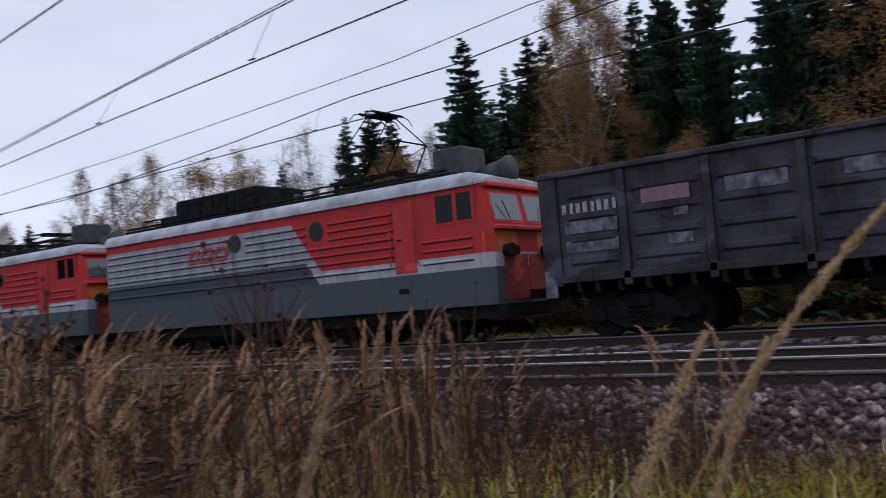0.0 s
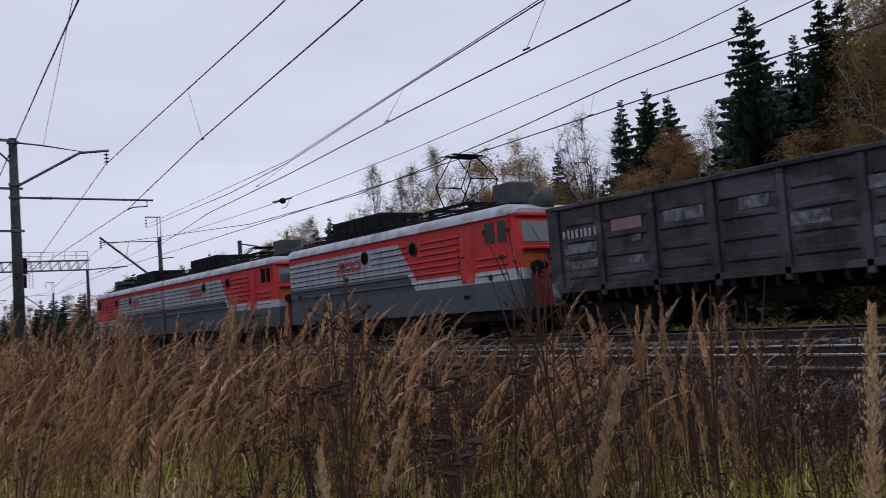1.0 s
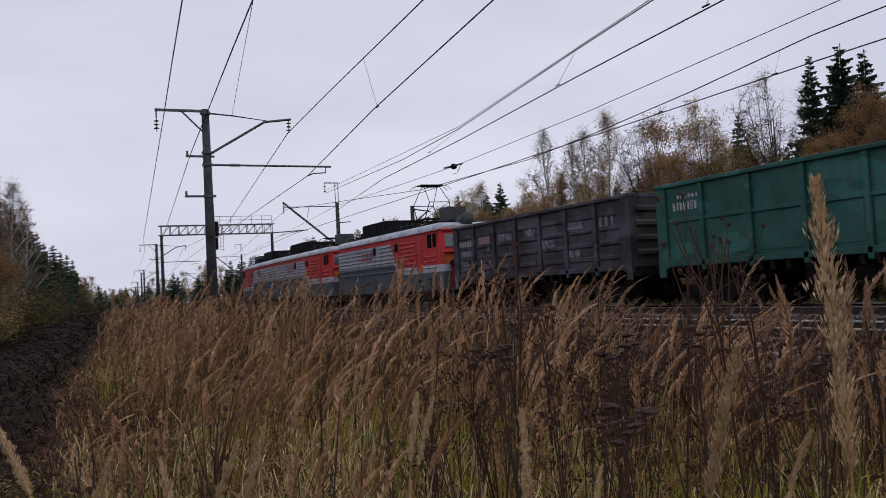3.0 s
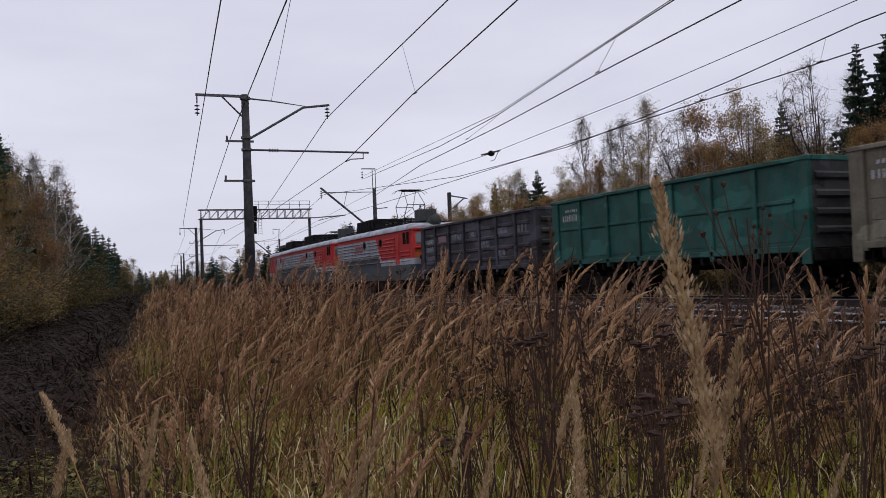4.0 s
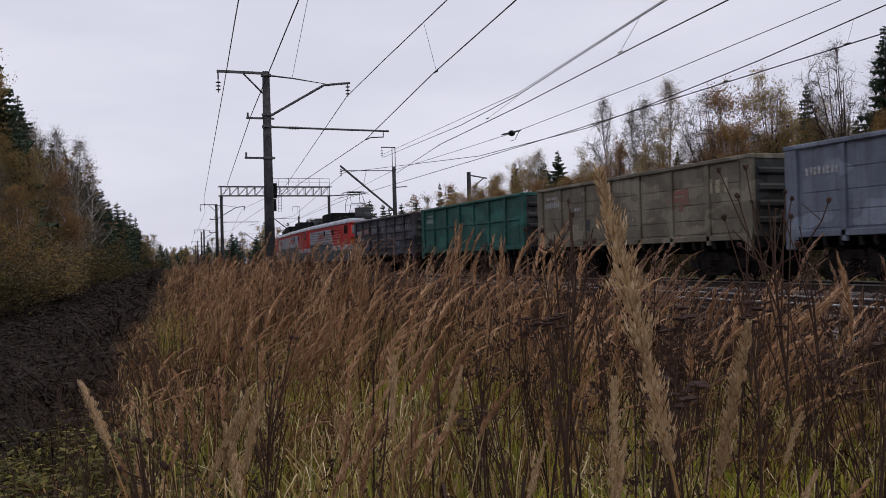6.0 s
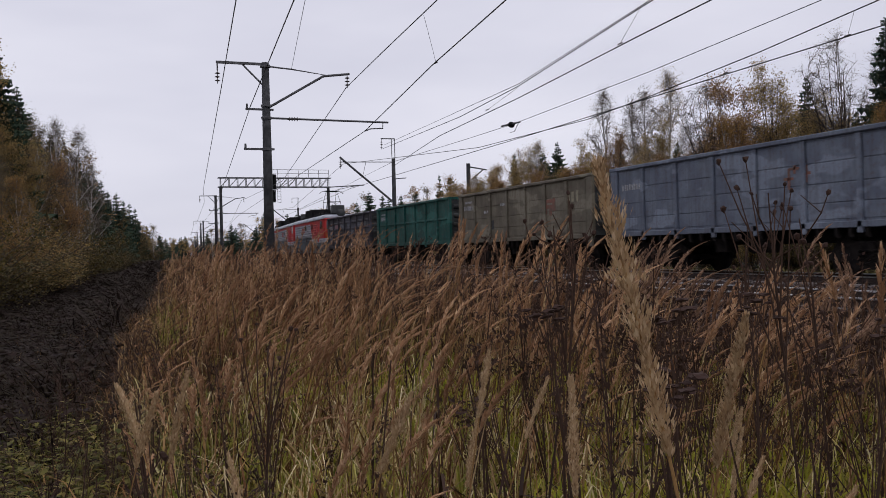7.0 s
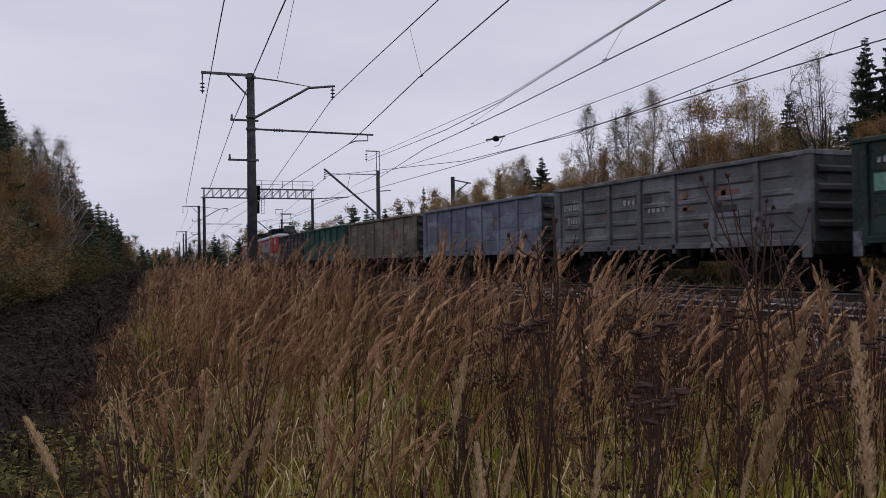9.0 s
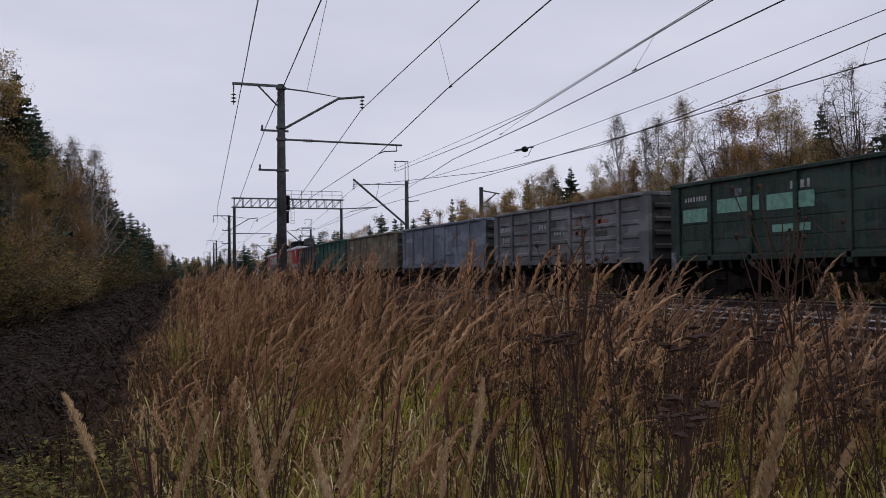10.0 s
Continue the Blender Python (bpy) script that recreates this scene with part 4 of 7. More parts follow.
        d = boxes("cab_door", [(*sorted((s * 1.495, s * 1.518)), 3.42, 4.0, 1.78, 3.44)], M_RED, L, "red crew door", bev=0.008)
        boxes("door_frame", [(*sorted((s * 1.497, s * 1.508)), 3.38, 4.04, 1.74, 3.48)], M_APRON, d)
        bm = bmesh.new()
        tube(bm, [(s * 1.53, 3.92, 2.55), (s * 1.56, 3.78, 2.55)], 0.02, 6)
        part("handle", bm, M_ROOFBLACK, d)
        for y in (3.3, 4.12):
            bm = bmesh.new()
            tube(bm, [(s * 1.5, y, 1.9), (s * 1.57, y, 1.95), (s * 1.57, y, 3.1), (s * 1.5, y, 3.15)], 0.016, 6)
            part("grab_rail", bm, M_RED, L)
        for y0, y1 in ((1.72, 2.12), (2.24, 2.72)):
            f = boxes("cab_side_window", [(*sorted((s * 1.495, s * 1.512)), y0 - 0.05, y1 + 0.05, 2.76, 3.5)], M_RED, L, bev=0.01)
            boxes("pane", [(*sorted((s * 1.511, s * 1.52)), y0, y1, 2.82, 3.45)], M_GLASS, f, "dark cab side pane")
        boxes("vent_slot", [(*sorted((s * 1.497, s * 1.512)), 3.68, 3.98, 1.26, 1.38)], M_ROOFBLACK, L)
        boxes("gutter", [(*sorted((s * 1.5, s * 1.59)), 1.65, 16.05, 3.575, 3.61)], M_ROOFSILVER, L)
        # operator's emblem as three slanted outlined shapes
        for y, w in ((10.1, 0.52), (10.74, 0.5), (11.36, 0.4)):
            bm = bmesh.new()
            for ya, yb, za, zb in ((y, y + w, 2.66, 2.74), (y, y + w, 2.98, 3.06), (y, y + 0.1, 2.74, 2.98), (y + w - 0.1, y + w, 2.74, 2.98)):
                box(bm, *sorted((s * 1.551, s * 1.556)), ya, yb, za, zb)
            for vert in bm.verts:
                vert.co.y -= (vert.co.z - 2.86) * 0.35
            part("emblem", bm, M_REDMARK, L)
    # roof equipment
    boxes("roof_walkway", [(-1.0, 1.0, 2.6, 15.7, 3.92, 4.06)], M_ROOFBLACK, L, bev=0.02)
    e = boxes("cooling_tower", [(-0.95, 0.95, 9.4, 13.1, 4.07, 4.72)], M_ROOFBLACK, L, "black roof cooling housing", bev=0.04)
    for i in range(6):
        boxes("louvre", [(-0.99, -0.945, 9.5 + i * 0.6, 9.98 + i * 0.6, 4.15, 4.62)], M_ROOFBLACK, e)
    boxes("roof_box", [(-0.5, 0.5, 2.55, 3.45, 4.07, 4.74)], M_BOXGREY, L, "grey roof box beside the headlight", bev=0.03)
    boxes("roof_box", [(-0.6, 0.6, 13.4, 14.4, 4.07, 4.35)], M_ROOFBLACK, L, bev=0.03)
    bm = bmesh.new()
    for y in (6.6, 7.4, 8.2, 12.7, 14.6, 15.3):
        for k in range(4):
            tube(bm, [(-0.55, y, 4.05 + k * 0.07), (-0.55, y, 4.1 + k * 0.07)], [0.09, 0.05], 8)
    part("roof_insulators", bm, M_INSUL, L)["kind"] = "stuff"
    bm = bmesh.new()
    tube(bm, [(-0.55, 5.0, 4.35), (-0.55, 8.2, 4.36)], 0.025, 6)
    tube(bm, [(-0.55, 12.7, 4.36), (-0.55, 15.3, 4.36)], 0.025, 6)
    tube(bm, [(-0.95, 2.7, 4.12), (-0.95, 15.6, 4.12)], 0.035, 6)
    part("roof_conduit", bm, M_ROOFBLACK, L)
    pantograph(L, 5.4, raised)
    # running gear
    boxes("underframe", [(-1.35, 1.35, 1.0, 15.9, 0.55, 0.856)], M_BLACK, L)
    sets = []
    for yb in (4.6, 11.9):
        b = new("bogie")
        b.parent = L
        b.matrix_local = pose(0, yb, 0)
        for o in (-1.5, 1.5):
            sets.append(wheelset(b, o, 0.6))
        for s in (-1, 1):
            boxes("side_frame", [(*sorted((s * 0.98, s * 1.16)), -2.4, 2.4, 0.62, 0.86), (*sorted((s * 0.98, s * 1.16)), -0.9, 0.9, 0.4, 0.63)], M_BLACK, b, bev=0.03)
            for o in (-1.5, 1.5):
                boxes("axle_box", [(*sorted((s * 0.96, s * 1.24)), o - 0.2, o + 0.2, 0.42, 0.8)], M_BLACK, b, bev=0.04)
            for o in (-2.1, -0.85, 0.85, 2.1):
                bm = bmesh.new()
                tube(bm, [(s * 1.1, o, 0.5), (s * 1.1, o, 0.9)], 0.09, 8)
                part("spring", bm, M_BLACK, b)
    for y0, y1 in ((7.2, 9.3),):
        boxes("battery_box", [(-1.3, 1.3, y0, y1, 0.3, 0.85)], M_BLACK, L, bev=0.03)
    return L, sets


C_BLACK = paint("wagon_dark_grey_paint", (0.016, 0.016, 0.022), fade=(0.05, 0.05, 0.066), amount=0.6)
C_GREEN = paint("wagon_teal_paint", (0.005, 0.062, 0.05), fade=(0.013, 0.092, 0.076), amount=0.5)
C_BEIGE = paint("wagon_beige_grey_paint", (0.115, 0.1, 0.072), fade=(0.165, 0.147, 0.108), dirt=(0.09, 0.07, 0.05), amount=0.5)
C_BLUE = paint("wagon_blue_grey_paint", (0.11, 0.128, 0.168), fade=(0.15, 0.174, 0.215), amount=0.4)
C_LIGHT = paint("wagon_light_grey_paint", (0.085, 0.089, 0.098), fade=(0.13, 0.135, 0.145), dirt=(0.11, 0.1, 0.09), amount=0.5)
C_DGREEN = paint("wagon_dark_green_paint", (0.005, 0.02, 0.015), fade=(0.009, 0.032, 0.023), amount=0.55)

S0, SPEED, SLOW = 9.586, 8.417, 0.004
PITCH, SECTION = 13.92, 16.21
ROLLING = []

for i, (col, style, top, label) in enumerate((
        (C_BLACK, "pressed", 3.52, "dirty dark grey steel gondola with pressed ribs and paint patches"),
        (C_GREEN, "belt", 3.55, "teal green steel gondola with a mid-height belt rail"),
        (C_BEIGE, "plank", 3.52, "faded beige-grey steel gondola with red and yellow markings"),
        (C_BLUE, "plank", 3.52, "pale blue-grey steel gondola with a red scrawl"),
        (C_LIGHT, "pressed", 3.53, "light grey steel gondola with pressed ribs"),
        (C_DGREEN, "plank", 3.58, "dark green steel gondola with pale green patches"),
        (C_DGREEN, "belt", 3.52, "dark green steel gondola at the end of view"))):
    w, sets = gondola(col, style, top, 6.33 if i else 6.3, label)
    ROLLING.append((w, -PITCH * i - 6.33, sets, 0.475, False))
    if i == 0:
        marks(w, [(4.55, 2.62, 1.3, 0.22, 8)], M_SIGN, -1.43)
        patch(w, [(3.0, 4.0, 2.64, 2.98)], M_PINKMARK, -1.43)
        patch(w, [(6.02, 6.28, 0.9, 1.46)], M_PALEPATCH, -1.504)
        patch(w, [(4.55, 5.75, 1.8, 2.04), (1.15, 2.3, 2.64, 2.98), (3.05, 3.35, 2.32, 2.48), (3.0, 3.5, 1.78, 1.98), (-0.55, 0.2, 2.66, 2.94), (4.55, 5.75, 2.2, 2.46)], M_PALEPATCH, -1.43)
        marks(w, [(-5.4, 2.6, 0.9, 0.4, 3)], M_FADEDSIGN, -1.43)
        patch(w, [(-3.7, -2.7, 2.66, 2.92), (-1.9, -1.0, 2.16, 2.42), (-3.4, -2.6, 1.74, 1.96)], M_PALEPATCH, -1.43)
    if i == 1:
        marks(w, [(4.5, 2.75, 1.2, 0.24, 8), (4.6, 3.08, 0.9, 0.1, 6)], M_SIGN, -1.42)
    if i == 2:
        marks(w, [(4.6, 2.72, 1.2, 0.22, 8), (4.75, 3.05, 0.9, 0.1, 6), (0.9, 2.75, 0.7, 0.12, 5), (2.95, 2.5, 0.5, 0.12, 3)], M_SIGN, -1.44)
        for y0, y1, z0, z1 in ((-3.5, -2.55, 2.62, 2.76), (-3.3, -2.45, 2.4, 2.54), (-3.5, -3.28, 2.3, 2.8), (-2.8, -2.6, 2.2, 2.66), (-3.2, -3.0, 2.12, 2.5)):
            boxes("scrawl", [(-1.444, -1.441, y0, y1, z0, z1)], M_FADEDRED, w)
        marks(w, [(-5.3, 2.55, 1.0, 0.42, 3)], M_CREAM, -1.44)
        patch(w, [(2.3, 2.85, 1.75, 2.15)], M_DARKPATCH, -1.44)
    if i == 3:
        for y, z, h in ((-2.9, 2.55, 0.4), (-2.5, 2.7, 0.2), (-2.3, 2.45, 0.5)):
            boxes("scrawl", [(-1.445, -1.441, y, y + 0.35, z, z + 0.07), (-1.445, -1.441, y + 0.12, y + 0.2, z - h * 0.5, z + h * 0.6)], M_FADEDRED, w)
        marks(w, [(4.6, 2.72, 1.1, 0.2, 8)], M_SIGN, -1.44)
    if i == 4:
        marks(w, [(4.55, 2.68, 1.2, 0.22, 8), (4.6, 2.2, 0.9, 0.25, 5), (-0.4, 2.35, 1.0, 0.3, 4), (1.2, 2.65, 0.7, 0.18, 3)], M_SIGN, -1.43)
        for y0, y1, z0, z1 in ((-1.9, -0.95, 2.5, 2.66), (-1.8, -1.2, 2.28, 2.4), (-1.5, -1.3, 2.3, 2.9), (-3.7, -2.75, 2.64, 2.78), (-3.2, -3.0, 2.4, 2.9), (2.6, 3.2, 2.3, 2.4)):
            boxes("scrawl", [(-1.434, -1.431, y0, y1, z0, z1)], M_FADEDRED, w)
        patch(w, [(-3.6, -2.8, 2.16, 2.36), (0.3, 1.1, 2.68, 2.92)], M_DARKPATCH, -1.43)
    if i == 5:
        patch(w, [(4.4, 5.75, 2.35, 2.75), (2.3, 4.1, 2.55, 2.95), (0.25, 2.0, 2.5, 2.92), (0.4, 1.8, 1.9, 2.1)], M_GREENPATCH, -1.44)
        marks(w, [(4.6, 2.98, 1.1, 0.14, 8), (0.4, 3.0, 0.8, 0.22, 4)], M_SIGN, -1.44)
        patch(w, [(3.0, 3.3, 3.0, 3.2)], M_PALEPATCH, -1.44)
        patch(w, [(6.05, 6.3, 0.9, 1.46)], M_PALEPATCH, -1.504)

for i in range(3):
    L, sets = locomotive(i == 0, ("red, pale grey and slate electric locomotive with raised pantograph", "red, pale grey and slate electric locomotive, middle section", "red, pale grey and slate electric locomotive at the head")[i])
    ROLLING.append((L, SECTION * i + (0.0 if i < 2 else SECTION), sets, 0.6, i == 2))


# ---------------------------------------------------------------- trees
def spruce(seed, h, width, mat=None, bare=0.06, label="tall dark green spruce with drooping branches", coarse=1.0):
    rng = random.Random(seed)
    top = tagged(new("spruce_tree"), label, "spruce")
    bm = bmesh.new()
    tube(bm, [(0, 0, -0.6), (0, 0, h * 0.5), (0.05, 0, h)], [h * 0.014, h * 0.008, 0.02], 7)
    part("trunk", bm, M_BARK, top)
    bm = bmesh.new()
    z = h * bare
    while z < h - 0.15:
        k = (z - h * bare) / (h * (1 - bare))
        reach = width * (1 - k) ** 0.85 * rng.uniform(0.8, 1.12) + 0.12
        n = max(5, int(11 - 4 * k))
        a0 = rng.random() * math.tau
        for i in range(n):
            if rng.random() < 0.12:
                continue
            a = a0 + i * math.tau / n + rng.uniform(-0.25, 0.25)
            ln = reach * rng.uniform(0.65, 1.12)
            d = Vector((math.cos(a), math.sin(a), 0))
            side = Vector((-d.y, d.x, 0))
            zz = z + rng.uniform(-0.2, 0.2)
            sag = 0.28 * (1 - k) + 0.05
            seg = 4 if ln > 0.8 else 2
            for j in range(seg):
                f0, f1 = j / seg, (j + 1) / seg
                p0 = d * ln * f0 + Vector((0, 0, zz - sag * ln * f0 + 0.12 * ln * f0 * f0))
                p1 = d * ln * (f1 + 0.12) + Vector((0, 0, zz - sag * ln * f1 + 0.12 * ln * f1 * f1))
                w = (0.34 * ln * (1 - f0 * 0.7) + 0.1) * rng.uniform(0.7, 1.2) * coarse ** 0.5
                for s in (-1, 1):
                    q = p0 + side * s * w + d * w * 0.55 - Vector((0, 0, w * rng.uniform(0.35, 0.75)))
                    bm.faces.new([bm.verts.new(p0), bm.verts.new(p0 + (p1 - p0) * 0.55 + side * s * w * 0.3), bm.verts.new(q)])
                    q2 = p0 * 0.4 + p1 * 0.6 + side * s * w * 0.8 + d * w * 0.4 - Vector((0, 0, w * 0.5))
                    bm.faces.new([bm.verts.new(p0 * 0.5 + p1 * 0.5), bm.verts.new(p1 + side * s * w * 0.15), bm.verts.new(q2)])
                hang = p0 * 0.5 + p1 * 0.5 - Vector((0, 0, w * rng.uniform(0.8, 1.5)))
                bm.faces.new([bm.verts.new(p0), bm.verts.new(p1), bm.verts.new(hang)])
        z += (0.26 + 0.16 * (1 - k)) * h / 15 * coarse
    part("crown", bm, mat or M_SPRUCE, top)
    return top


def leaf_mesh(points, n, spread, size, rng, mat, sag=0.0):
    """n small folded leaves strewn about the twig points, as one mesh."""
    r = np.random.default_rng(rng.randrange(10 ** 6))
    c = np.array(points)[r.integers(0, len(points), n)] + r.normal(0, 1, (n, 3)) * spread
    c[:, 2] -= sag * r.random(n)
    a = r.normal(size=(n, 3))
    a /= np.linalg.norm(a, axis=1)[:, None]
    b = np.cross(a, r.normal(size=(n, 3)))
    b /= np.linalg.norm(b, axis=1)[:, None]
    k = (size * r.uniform(0.6, 1.4, n))[:, None]
    v = np.stack([c + a * k, c + b * k * 0.6, c - a * k, c - b * k * 0.6], 1).reshape(-1, 3)
    return from_arrays("crown", v, np.arange(4 * n).reshape(n, 4), mat)


def broadleaf(seed, h, width, leaf, bark, leaves, base=0.25, shape="round", label="", size=0.05, kind="broadleaf_tree", limbs=13, twigs=9, sprays=6):
    """A trunk, limbs that reach for the crown's outline, twigs and sprays between them, and small leaves on the sprays."""
    rng = random.Random(seed)
    top = tagged(new(kind), label, "tree")
    zb = h * base
    side = [rng.uniform(0.82, 1.12) for _ in range(7)]

    def reach(z, a):
        """Half-width of the crown at height z in the direction a."""
        u = min(1.0, max(0.0, (z - zb) / (h - zb)))
        if shape == "round":
            f = math.sin(math.pi * min(1, 0.12 + 0.88 * u)) ** 0.6
        elif shape == "tall":
            f = math.sin(math.pi * min(1, (0.1 + 0.9 * u) ** 0.85)) ** 0.8
        else:
            f = 0.5 + 0.5 * math.sin(math.pi * min(1, 0.3 + 0.7 * u))
        k = (a / math.tau % 1.0) * 7
        i = int(k)
        return width * f * (side[i % 7] * (1 - k + i) + side[(i + 1) % 7] * (k - i))

    wood, fine, spots_ = bmesh.new(), bmesh.new(), []
    r0 = h * 0.0105
    bend = [(rng.gauss(0, 0.02) * h, rng.gauss(0, 0.02) * h) for _ in range(4)]
    tip = h * (0.98 if shape == "tall" else 0.8)
    axis = [Vector((0, 0, -0.6)), Vector((bend[0][0] * 0.3, bend[0][1] * 0.3, zb)), Vector((bend[1][0] * 0.6, bend[1][1] * 0.6, (zb + tip) / 2)), Vector((bend[2][0], bend[2][1], tip))]
    tube(wood, axis, [r0 * 1.3, r0, r0 * 0.6, r0 * 0.12], 7, cap=False)

    def on_axis(z):
        for p, q in zip(axis, axis[1:]):
            if p.z <= z <= q.z:
                return p.lerp(q, (z - p.z) / (q.z - p.z))
        return axis[-1]

    def slip(p, q, r):
        """A thin tapering shoot."""
        n = (q - p).cross(Vector((rng.gauss(0, 1), rng.gauss(0, 1), rng.gauss(0, 1)))).normalized() * r
        fine.faces.new((fine.verts.new(p - n), fine.verts.new(p + n), fine.verts.new(q)))

    for i in range(limbs):
        u = (i + rng.random()) / limbs
        a = i * 2.4 + rng.uniform(-0.5, 0.5)
        z0 = zb * 0.85 + (tip - zb) * (0.9 * u if shape == "tall" else 0.55 * u)
        z1 = min(h * 0.985, z0 + (h - zb) * (0.16 + 0.12 * rng.random() if shape == "tall" else 0.2 + 0.36 * rng.random()))
        if shape != "tall":
            z1 = zb + (h - zb) * (0.28 + 0.7 * (i * 0.618 % 1.0) ** 0.8)
            z0 = zb * 0.8 + (z1 - zb) * rng.uniform(0.1, 0.5)
        w = reach(z1, a) * rng.uniform(0.75, 1.0)
        p, e = on_axis(z0), Vector((math.cos(a) * w, math.sin(a) * w, z1))
        mid = p.lerp(e, 0.5) + Vector((math.cos(a) * w * 0.1, math.sin(a) * w * 0.1, -0.02 * h if shape != "tall" else 0.03 * h))
        rl = r0 * (0.5 - 0.25 * u)
        tube(wood, [p, mid, e], [rl, rl * 0.6, rl * 0.15], 5, cap=False)
        for _ in range(twigs):
            k = rng.uniform(0.2, 1.0)
            q = (p.lerp(mid, k * 2) if k < 0.5 else mid.lerp(e, k * 2 - 1))
            b = a + rng.gauss(0, 0.8)
            zz = min(h * 0.99, max(zb, q.z + h * rng.uniform(-0.02, 0.15)))
            ww = reach(zz, b)
            far = Vector((math.cos(b) * ww, math.sin(b) * ww, zz))
            f = q.lerp(far, rng.uniform(0.3, 0.85))
            if (f - q).length > 0.3 * h:
                f = q + (f - q).normalized() * 0.3 * h
            m2 = q.lerp(f, 0.5) + Vector((0, 0, 0.015 * h))
            tube(wood, [q, m2, f], [rl * 0.35, rl * 0.22, 0.008], 3, cap=False)
            for _ in range(sprays):
                g = rng.uniform(0.15, 1.0)
                o = q.lerp(m2, g * 2) if g < 0.5 else m2.lerp(f, g * 2 - 1)
                d = Vector((rng.gauss(0, 1), rng.gauss(0, 1), rng.gauss(0.5, 0.7) if shape != "tall" else rng.gauss(0.1, 0.8))).normalized() * h * rng.uniform(0.035, 0.085)
                t = o + d
                slip(o, t, 0.013)
                t2 = o + d * 0.55 + Vector((rng.gauss(0, 1), rng.gauss(0, 1), rng.gauss(0, 1))).normalized() * h * 0.035
                slip(o + d * 0.5, t2, 0.01)
                spots_ += [tuple(t), tuple(o + d * 0.6), tuple(t2)]
    trunk = part("trunk", wood, bark, top)
    part("twig_spray", fine, M_TWIG, trunk)["kind"] = "stuff"
    part("crown", leaf_mesh(spots_, leaves, 0.011 * h, size, rng, leaf, 0.1), leaf, top)
    return top


def bush(seed, h, w, leaf, label):
    rng = random.Random(seed)
    top = tagged(new("bush"), label, "bush")
    bm = bmesh.new()
    ends = []
    for _ in range(26):
        a, ln = rng.random() * math.tau, h * rng.uniform(0.45, 1.0)
        out = w * rng.uniform(0.15, 0.95)
        mid = Vector((math.cos(a) * out * 0.35, math.sin(a) * out * 0.35, ln * 0.55))
        end = Vector((math.cos(a) * out, math.sin(a) * out, ln))
        tube(bm, [(0, 0, -0.3), mid, end], [0.03, 0.02, 0.006], 4, cap=False)
        for _ in range(5):
            q = mid.lerp(end, rng.uniform(0.0, 1.0))
            t = q + Vector((rng.gauss(0, 0.3), rng.gauss(0, 0.3), rng.gauss(0.15, 0.3))) * h * 0.2
            tube(bm, [q, t], [0.008, 0.004], 3, cap=False)
            ends += [tuple(q), tuple(t), tuple(q.lerp(t, 0.5))]
        ends.append(tuple(mid))
    part("stem", bm, M_BARK, top)
    part("crown", leaf_mesh(ends, 3800, h * 0.055, 0.042, rng, leaf, 0.2), leaf, top)
    return top


KINDS = {
    "spruce": [spruce(11, 15, 3.3, coarse=1.15), spruce(12, 15, 2.9, coarse=1.15), spruce(13, 15, 3.7, coarse=1.15)],
    "pine": [spruce(21, 13, 2.6, M_PINE, 0.3, "blue-green conifer with a bare lower trunk"), spruce(22, 13, 2.9, M_PINE, 0.22, "blue-green conifer with a bare lower trunk")],
    "birch": [broadleaf(31, 13, 2.3, M_PALELEAF, M_BIRCHBARK, 8500, 0.2, "tall", "slender birch with thin pale autumn leaves", 0.03, "birch_tree", 18), broadleaf(32, 13, 2.5, M_PALELEAF, M_BIRCHBARK, 4500, 0.24, "tall", "nearly bare birch with fine twigs", 0.028, "birch_tree", 18), broadleaf(33, 13, 2.3, M_YELLOW, M_BIRCHBARK, 10500, 0.2, "tall", "slender birch with yellowing autumn leaves", 0.033, "birch_tree", 18)],
    "oak": [broadleaf(41, 13, 3.0, M_RUST, M_BARK, 19000, 0.36, "round", "round-crowned tree with rust-brown autumn leaves", 0.05), broadleaf(42, 13, 2.8, M_YELLOW, M_BARK, 18000, 0.36, "round", "round-crowned tree with golden autumn leaves", 0.05)],
    "bare": [broadleaf(51, 13, 3.4, M_PALELEAF, M_BARK, 6000, 0.3, "round", "wide bare tree with a few last leaves", 0.026, limbs=20, twigs=11)],
    "gold": [broadleaf(58, 13, 3.0, M_GOLD, M_BIRCHBARK, 15000, 0.12, "tall", "leafy tree in full golden-orange autumn colour", 0.044, limbs=18), broadleaf(59, 13, 3.6, M_GOLD, M_BARK, 15000, 0.06, "full", "low spreading tree with golden-brown leaves", 0.044)],
    "thicket": [broadleaf(55, 13, 3.4, M_MUTED, M_BARK, 14000, 0.1, "full", "dense tree with olive-brown autumn leaves dulled by painted-in shade", 0.044), broadleaf(56, 13, 2.9, M_MUTED, M_BIRCHBARK, 11000, 0.12, "tall", "tall thin tree with brown leaves dulled by painted-in shade", 0.04, limbs=17)],
    "bush": [bush(61, 3.4, 2.0, M_OLIVE, "dense olive-brown autumn bush with thin stems"), bush(62, 3.0, 2.2, M_MUTED, "loose brown autumn bush with thin stems"), bush(63, 3.6, 1.8, M_YELLOW, "tall golden autumn bush with thin stems")],
}
KINDS["far_conifer"] = [spruce(71, 15, 3.2, None, 0.05, "distant dark spruce in the forest", 2.1), spruce(72, 15, 2.6, M_PINE, 0.2, "distant blue-green conifer in the forest", 2.1)]
